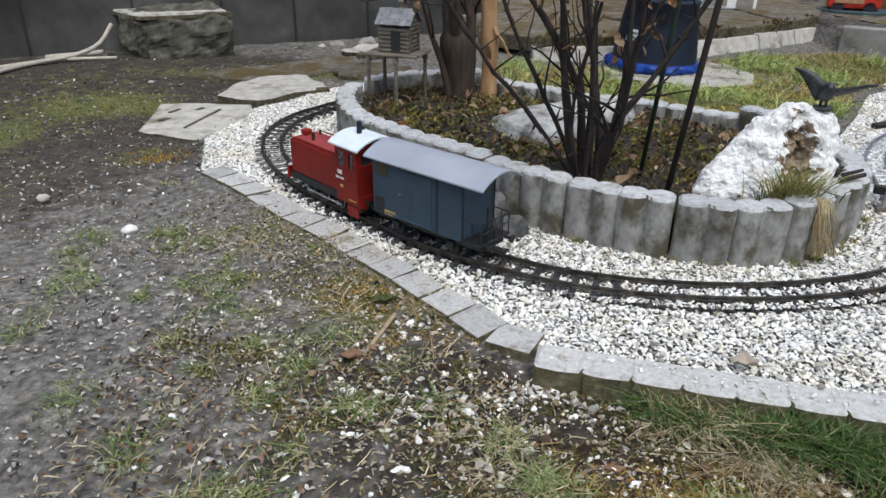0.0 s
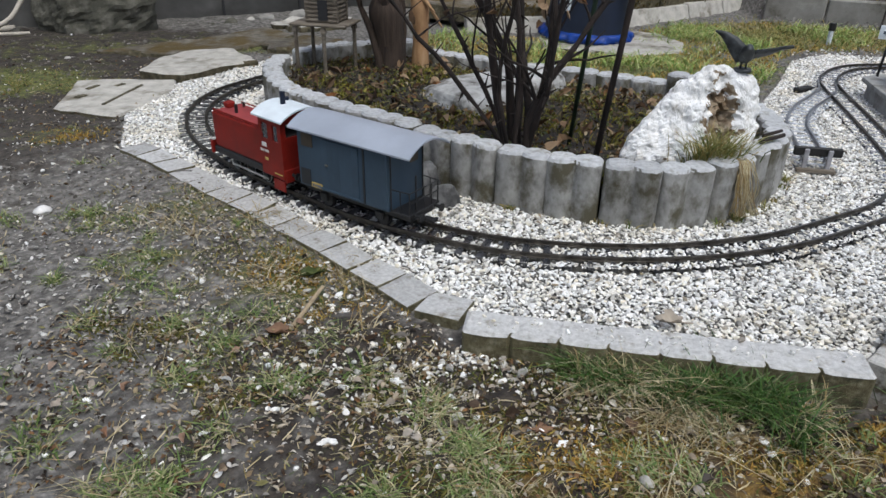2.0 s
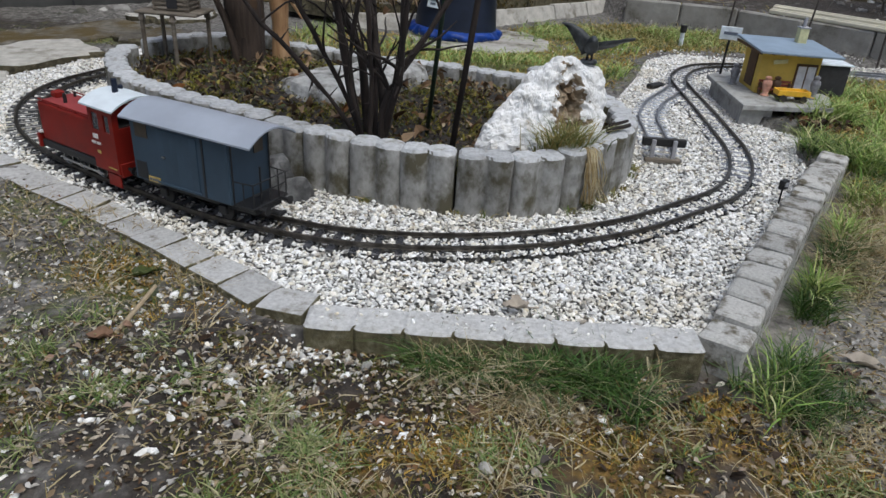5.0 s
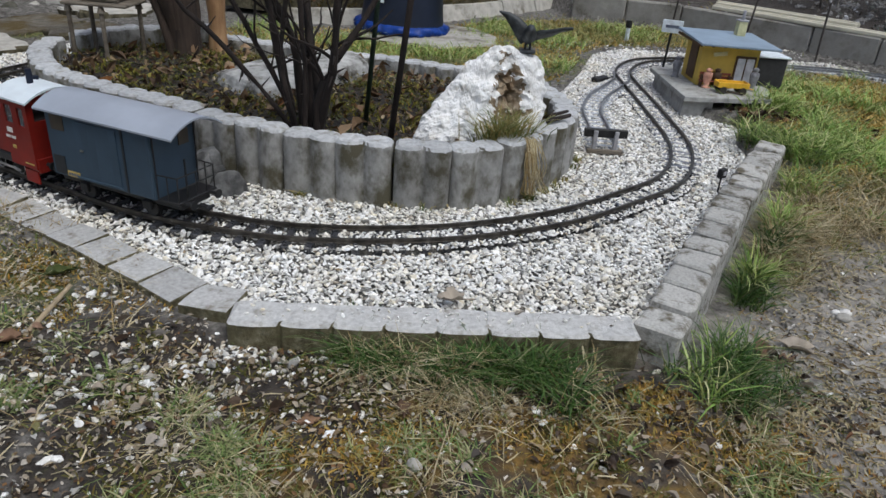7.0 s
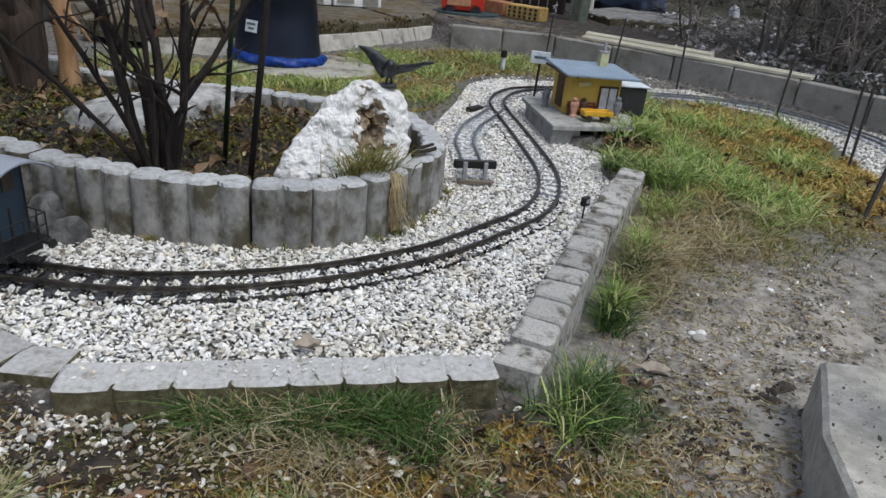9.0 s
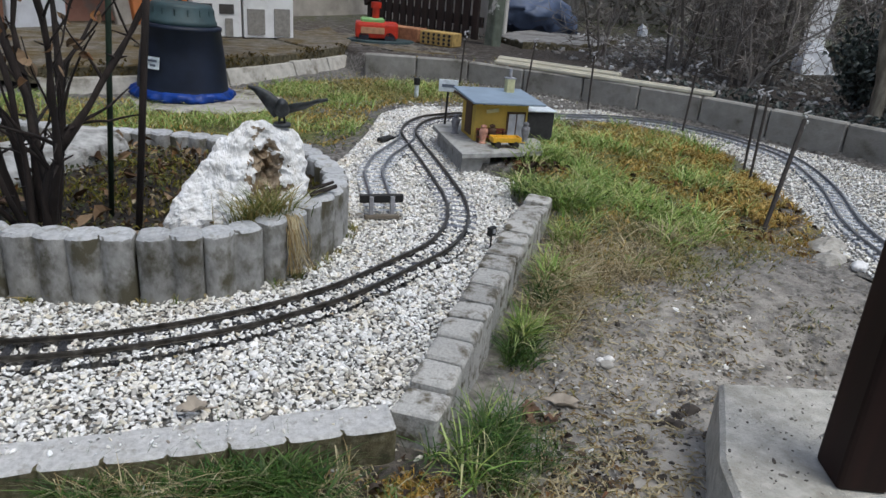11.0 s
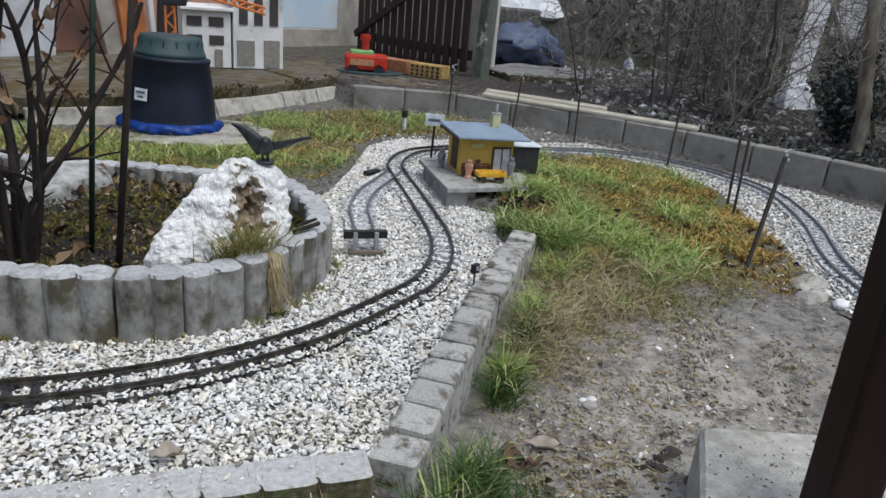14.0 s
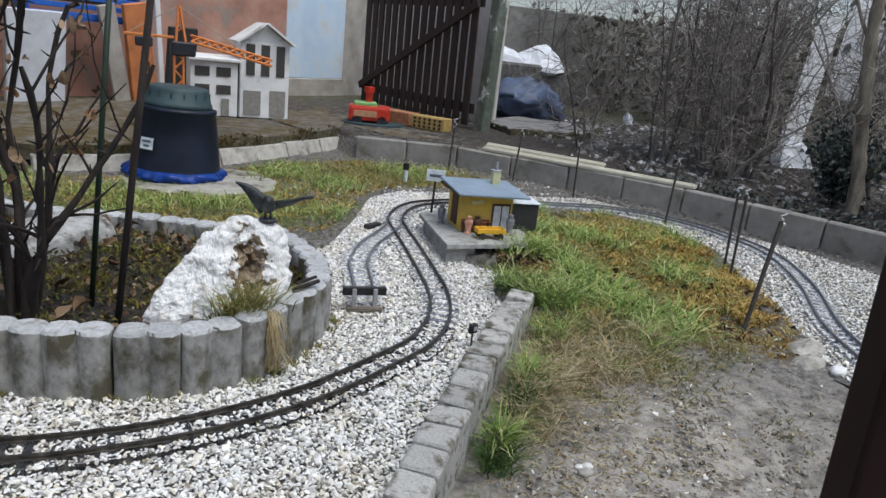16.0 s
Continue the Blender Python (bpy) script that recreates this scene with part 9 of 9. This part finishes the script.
# soft moss cushions of the front strip, and pale leaf flakes
c = np.stack([r11.uniform(-0.35, 0.98, 230), r11.uniform(0.25, 1.2, 230)], 1)
c = c[(c[:, 1] < 0.86 - 0.3 * c[:, 0]) & (c[:, 1] > 0.62 - 0.75 * c[:, 0])]
own = r11.integers(0, len(c), 9000)
reach = r11.uniform(0.008, 0.028, len(c))
p = c[own] + r11.normal(0, 1, (9000, 2)) * reach[own][:, None]
p = p[~off_limits(p)]
v, f = blades(lie(p, -0.003), r11.uniform(0.004, 0.012, len(p)), r11.uniform(0.0016, 0.0036, len(p)), r11.uniform(0.3, 1.6, len(p)), 86)
tagged(mesh_object("moss", v, f, blades_material("yellow_green_moss", [(0.045, 0.0525, 0.0105), (0.09, 0.09, 0.0195), (0.15, 0.128, 0.0375), (0.0675, 0.075, 0.015), (0.173, 0.112, 0.03)], 0.9)), "soft yellow-green moss cushions on dark soil", "moss", kind="stuff")
p = np.stack([r11.uniform(-0.3, 0.98, 520), r11.uniform(0.3, 1.1, 520)], 1)
p = p[(p[:, 1] < 0.86 - 0.3 * p[:, 0]) & ~off_limits(p)]
v, f = leaves(lie(p, 0.005), r11.uniform(0.006, 0.016, len(p)), 87, 0.45, 0.5)
tagged(mesh_object("leaf_flakes", v, f, blades_material("pale_leaf_flakes", [(0.32, 0.26, 0.19), (0.44, 0.38, 0.30), (0.24, 0.17, 0.11), (0.38, 0.34, 0.29), (0.22, 0.11, 0.06)], 0.85)), "grey-tan dead leaf flakes strewn over the soil", "leaves", kind="stuff")

# dark wet leaves before the kerb's end
p = np.vstack([np.stack([r11.normal(x, sx, n), r11.normal(y, sy, n)], 1) for x, y, sx, sy, n in ((0.63, 0.605, 0.035, 0.016, 46), (0.72, 0.57, 0.05, 0.02, 30), (0.60, 0.52, 0.08, 0.03, 26), (0.935, 0.69, 0.02, 0.02, 20), (0.95, 0.60, 0.03, 0.04, 16), (0.30, 0.64, 0.1, 0.03, 36), (0.1, 0.80, 0.06, 0.04, 22))])
p = p[~off_limits(p)]
v, f = leaves(lie(p, 0.006), r11.uniform(0.008, 0.020, len(p)), 108, 0.4, 0.5)
tagged(mesh_object("wet_leaves", v, f, blades_material("wet_leaves", [(0.018, 0.013, 0.010), (0.04, 0.026, 0.018), (0.075, 0.048, 0.03), (0.025, 0.018, 0.014), (0.15, 0.12, 0.09), (0.05, 0.055, 0.03)], 0.5)), "dark wet dead leaves on the soil before the kerb", "leaves", kind="stuff")

# pale weathered flakes on the trodden soil
p = np.vstack([np.stack([r11.uniform(-1.0, 0.25, 1900), r11.uniform(0.45, 1.6, 1900)], 1), np.stack([r11.normal(-0.35, 0.22, 1700), r11.normal(0.95, 0.22, 1700)], 1), np.stack([r11.normal(1.15, 0.18, 420), r11.normal(0.62, 0.10, 420)], 1)])
p = p[~off_limits(p)]
v, f = leaves(lie(p, 0.003), np.clip(r11.lognormal(math.log(0.0065), 0.35, len(p)), 0.003, 0.018), 107, 0.25, 0.3)
tagged(mesh_object("leaf_flakes", v, f, blades_material("grey_flakes", [(0.24, 0.23, 0.21), (0.40, 0.39, 0.36), (0.52, 0.51, 0.48), (0.17, 0.155, 0.135), (0.34, 0.31, 0.27), (0.60, 0.58, 0.55)], 0.85)), "pale grey weathered flakes strewn on the trodden soil", "leaves", kind="stuff")

# single things on the ground
def curled_leaf(name, x, y, size, rz, mat, label, lobes=5):
    bm = bmesh.new()
    z0 = float(level(x, y)[0]) + 0.004
    ring = []
    k = 18
    for i in range(k):
        a = 2 * math.pi * i / k
        rad = size * (0.58 + 0.16 * math.cos(a * lobes) + 0.22 * math.cos(a)) * 0.6 * random.uniform(0.8, 1.15)
        ring.append(bm.verts.new((rad * math.cos(a), rad * 0.62 * math.sin(a), 0.16 * size * abs(math.sin(a)) ** 2 + random.uniform(0, 0.13) * size)))
    mid = [bm.verts.new((0.5 * v.co.x, 0.5 * v.co.y, 0.3 * v.co.z)) for v in ring]
    c = bm.verts.new((0, 0, 0))
    for i in range(k):
        j = (i + 1) % k
        bm.faces.new((ring[i], ring[j], mid[j], mid[i]))
        bm.faces.new((mid[i], mid[j], c))
    bar(bm, (-size * 0.1, 0, 0.001), (-size * 0.55, 0.004, 0.006), 0.0012, 4)
    r = bmesh.ops.solidify(bm, geom=bm.faces[:], thickness=0.0006)
    return tagged(part(name, bm, mat, smooth=True, m=pose(x, y, z0, 0, 0, rz)), label, "leaf")


curled_leaf("fallen_leaf", 1.012, 0.705, 0.062, 140, LEAF_GREY, "pale dead leaf lying on the soil")
for x, y, s, rz, mt, lab in ((0.945, 0.705, 0.05, 40, LEAF_DRY, "curled brown dead leaf on the soil"), (0.965, 0.68, 0.04, 200, LEAF_DRY, "dark curled dead leaf on the soil"), (0.93, 0.69, 0.035, 300, LEAF_DRY, "dark curled dead leaf on the soil"), (0.955, 0.72, 0.03, 20, LEAF_DRY, "curled brown dead leaf on the soil"), (0.025, 0.952, 0.045, 20, BED_GREEN, "pale green fallen leaf in the weeds"), (0.005, 0.812, 0.045, 170, LEAF_DRY, "tan dead leaf at the foot of a stick"),
                             (0.522, 0.792, 0.046, 160, LEAF_GREY, "grey-brown dead leaf lying on the white gravel"), (0.13, 0.965, 0.03, 80, LEAF_DRY, "upright brown leaf against the kerb"), (0.317, 0.62, 0.028, 10, LEAF_DRY, "small orange-brown leaf in the turf"), (0.27, 0.46, 0.07, 30, LEAF_DRY, "large dry brown leaf on the turf"), (0.20, 0.455, 0.07, 100, LEAF_DRY, "large dry brown leaf on the turf"),
                             (0.42, 0.62, 0.03, 90, LEAF_DRY, "brown leaf in the grass"), (0.33, 1.42, 0.035, 15, LEAF_DRY, "orange leaf on the bed"), (0.20, 1.45, 0.035, 70, LEAF_GREY, "pale leaf on the bed")):
    ob = curled_leaf("fallen_leaf", x, y, s, rz, mt, lab)
    if inside(GRAVEL, np.array([(x, y)]))[0] and not inside(bed_poly, np.array([(x, y)]))[0]:
        ob.location.z = 0.010
    elif inside(bed_poly, np.array([(x, y)]))[0]:
        ob.location.z = float(bed_height(x, y)) + 0.012
bm = bmesh.new()
bar(bm, (0.012, 0.815, -0.014), (0.052, 0.905, 0.006), 0.0036, 7, 0.0028)
tagged(part("stick", bm, STICK, smooth=True), "short pale broken stick lying on the weeds", "stick")
for x, y, s, mt in ((1.150, 0.772, 0.010, SLAB), (1.165, 0.785, 0.008, WHITE_MARK), (1.152, 0.79, 0.006, WHITE_MARK), (0.414, 0.545, 0.007, SLAB), (-0.483, 1.22, 0.012, WHITE_MARK), (-0.72, 1.35, 0.012, SLAB), (1.845, 0.79, 0.016, QUARTZ)):
    z = float(level(x, y)[0])
    bm = bmesh.new()
    bmesh.ops.create_icosphere(bm, subdivisions=3, radius=1.0)
    for v in bm.verts:
        v.co = Vector((v.co.x * s * 1.25, v.co.y * s, v.co.z * s * 0.75)) + Vector(noise.noise_vector(v.co * 1.6 + Vector((x * 9, y * 9, 0)))) * s * 0.18
    tagged(part("pebble", bm, mt, smooth=True, m=pose(x, y, z + s * 0.45, 0, 0, x * 300)), "rounded pale pebble lying on the soil" if s < 0.02 else "stone lying at the edge of the gravel", "pebble")
for x, y, s in ((1.83, 0.85, 0.045), (1.90, 0.90, 0.05)):
    z = float(level(x, y)[0])
    rock("rock", [(x - s, y - s * 0.6, z - 0.01), (x + s, y - s * 0.5, z - 0.01), (x + s * 0.8, y + s * 0.8, z - 0.01), (x - s * 0.7, y + s * 0.6, z - 0.01), (x - s * 0.5, y - s * 0.2, z + 0.018), (x + s * 0.6, y + s * 0.2, z + 0.022)], SLAB, 3, 0.008, 25, "mossy flat grey stone at the gravel's edge", "rock", x)
# twig on the palisade, thin rod beside the shelter, clod
bm = bmesh.new()
bar(bm, (0.805, 1.20, 0.118), (0.862, 1.228, 0.120), 0.005, 7, 0.004)
bar(bm, (0.812, 1.208, 0.1255), (0.858, 1.232, 0.127), 0.004, 7, 0.003)
tagged(part("twig_bundle", bm, BARK, smooth=True), "two short dark twigs lying on the palisades", "twig")
bm = bmesh.new()
bar(bm, (0.06, 1.292, 0.008), (0.205, 1.315, 0.014), 0.003, 6)
tagged(part("rusty_rod", bm, BRICK), "thin rusty rod lying on the gravel", "rod")
for x, y, s in ((1.17, 0.62, 0.02), (1.13, 0.60, 0.012), (1.2, 0.66, 0.012), (1.05, 0.6, 0.015)):
    rock("soil_clod", [(x - s, y - s * 0.6, float(level(x, y)[0]) - 0.004), (x + s, y - s * 0.5, float(level(x, y)[0]) - 0.004), (x + s * 0.6, y + s * 0.8, float(level(x, y)[0]) - 0.004), (x - s * 0.5, y + s * 0.6, float(level(x, y)[0]) - 0.004), (x, y, float(level(x, y)[0]) + s * 0.5)], SOIL_CLOD, 2, 0.004, 40, "dark crumbly soil clod", "clod", x)
# grass on the boulder and dry wisp down the palisades
p = np.stack([r11.normal(0.708, 0.024, 420), r11.normal(1.160, 0.010, 420)], 1)
v, f = blades(np.c_[p, np.full(len(p), 0.085)], r11.uniform(0.03, 0.085, len(p)), r11.uniform(0.0014, 0.0026, len(p)), r11.uniform(0.2, 1.1, len(p)), 91)
tagged(mesh_object("boulder_grass", v, f, SHORT_TURF), "tuft of thin yellow-green grass in front of the boulder", "grass", kind="stuff")
wisp = Bundle()
for k in range(46):
    x0 = 0.742 + r11.normal(0, 0.008)
    path = spline([(x0, 1.165, 0.10), (x0 + 0.004, 1.130, 0.105), (x0 + r11.normal(0.008, 0.006), 1.112, 0.06), (x0 + r11.normal(0.010, 0.012), 1.106 + r11.normal(0, 0.006), 0.012)], 0.012)
    v, f = tube_arrays(path, np.linspace(0.0012, 0.0006, len(path)), 3)
    wisp.add(v, f)
tagged(wisp.object("dry_grass_wisp", STRAW), "wisp of dry straw-coloured grass hanging over the palisades", "grass", kind="stuff")
# grit and leaf scraps on the step
p = np.stack([r11.uniform(0.93, 1.36, 900), r11.uniform(0.16, 0.53, 900)], 1)
p = p[inside([(1.125, 0.550), (1.010, 0.448), (0.91, 0.30), (1.10, 0.115), (1.435, 0.30), (1.31, 0.455)], p) & (np.hypot(p[:, 0] - 1.117, p[:, 1] - 0.37) > 0.045)]
v, f = chips(np.c_[p, np.full(len(p), 0.0305)], np.clip(r11.lognormal(math.log(0.0016), 0.5, len(p)), 0.0007, 0.006), 111, 0.4)
tagged(mesh_object("step_grit", v, f, blades_material("step_grit", [(0.06, 0.05, 0.042), (0.14, 0.125, 0.11), (0.30, 0.28, 0.25), (0.62, 0.59, 0.53), (0.5, 0.48, 0.44)], 0.9)), "pale and dark grit and scraps lying on the concrete step", "grit", kind="stuff")

# rusty moss along the gravel's edge of the lawn
r13 = np.random.default_rng(13)
p = np.vstack([np.stack([r13.normal(x, sx, n), r13.normal(y, sy, n)], 1) for x, y, sx, sy, n in ((2.15, 1.33, 0.09, 0.07, 2600), (2.30, 1.60, 0.06, 0.10, 2000), (1.95, 1.12, 0.10, 0.05, 2200), (1.75, 2.0, 0.10, 0.05, 1400), (2.05, 1.75, 0.10, 0.08, 1500))])
p = p[~off_limits(p)]
p = p[np.array([noise.noise((x * 11, y * 11, 21)) for x, y in p]) > -0.05]
v, f = blades(lie(p, 0.002), r13.uniform(0.010, 0.024, len(p)), r13.uniform(0.003, 0.007, len(p)), r13.uniform(0.2, 1.4, len(p)), 114)
tagged(mesh_object("moss", v, f, LAWN_MOSS), "rusty orange moss along the gravel's edge", "moss", kind="stuff")

# broken straw, torn scraps and dark crumbs trodden into the path
r12 = np.random.default_rng(12)
p = np.vstack([np.stack([r12.normal(x, sx, n), r12.normal(y, sy, n)], 1) for x, y, sx, sy, n in ((0.98, 0.56, 0.07, 0.06, 420), (1.06, 0.66, 0.08, 0.06, 380), (1.22, 0.78, 0.12, 0.07, 420), (0.90, 0.50, 0.06, 0.05, 260), (1.35, 0.86, 0.16, 0.08, 300))])
p = p[~off_limits(p)]
bits = Bundle()
for q, ang, ln in zip(lie(p, 0.002), r12.uniform(0, 6.28, len(p)), r12.lognormal(math.log(0.010), 0.5, len(p))):
    path = np.array([q, q + np.array([math.cos(ang) * ln * 0.5, math.sin(ang) * ln * 0.5, 0.002]), q + np.array([math.cos(ang + 0.4) * ln, math.sin(ang + 0.4) * ln, 0.0])])
    v, f = tube_arrays(path, np.array([0.0011, 0.0010, 0.0006]), 3)
    bits.add(v, f)
tagged(bits.object("straw_bits", STRAW), "broken pale straw trodden into the path", "straw", kind="stuff")
p = np.vstack([np.stack([r12.normal(x, sx, n), r12.normal(y, sy, n)], 1) for x, y, sx, sy, n in ((1.04, 0.585, 0.04, 0.02, 60), (0.99, 0.555, 0.05, 0.03, 60), (0.92, 0.545, 0.012, 0.012, 40), (1.13, 0.62, 0.02, 0.012, 40), (1.08, 0.57, 0.03, 0.02, 50), (1.2, 0.75, 0.15, 0.09, 70))])
p = p[~off_limits(p)]
v, f = chips(lie(p, 0.0), np.clip(r12.lognormal(math.log(0.0030), 0.55, len(p)), 0.0012, 0.010), 113)
tagged(mesh_object("soil_crumbs", v, f, SOIL_CLOD), "dark damp soil crumbs on the pale path", "soil", kind="stuff")
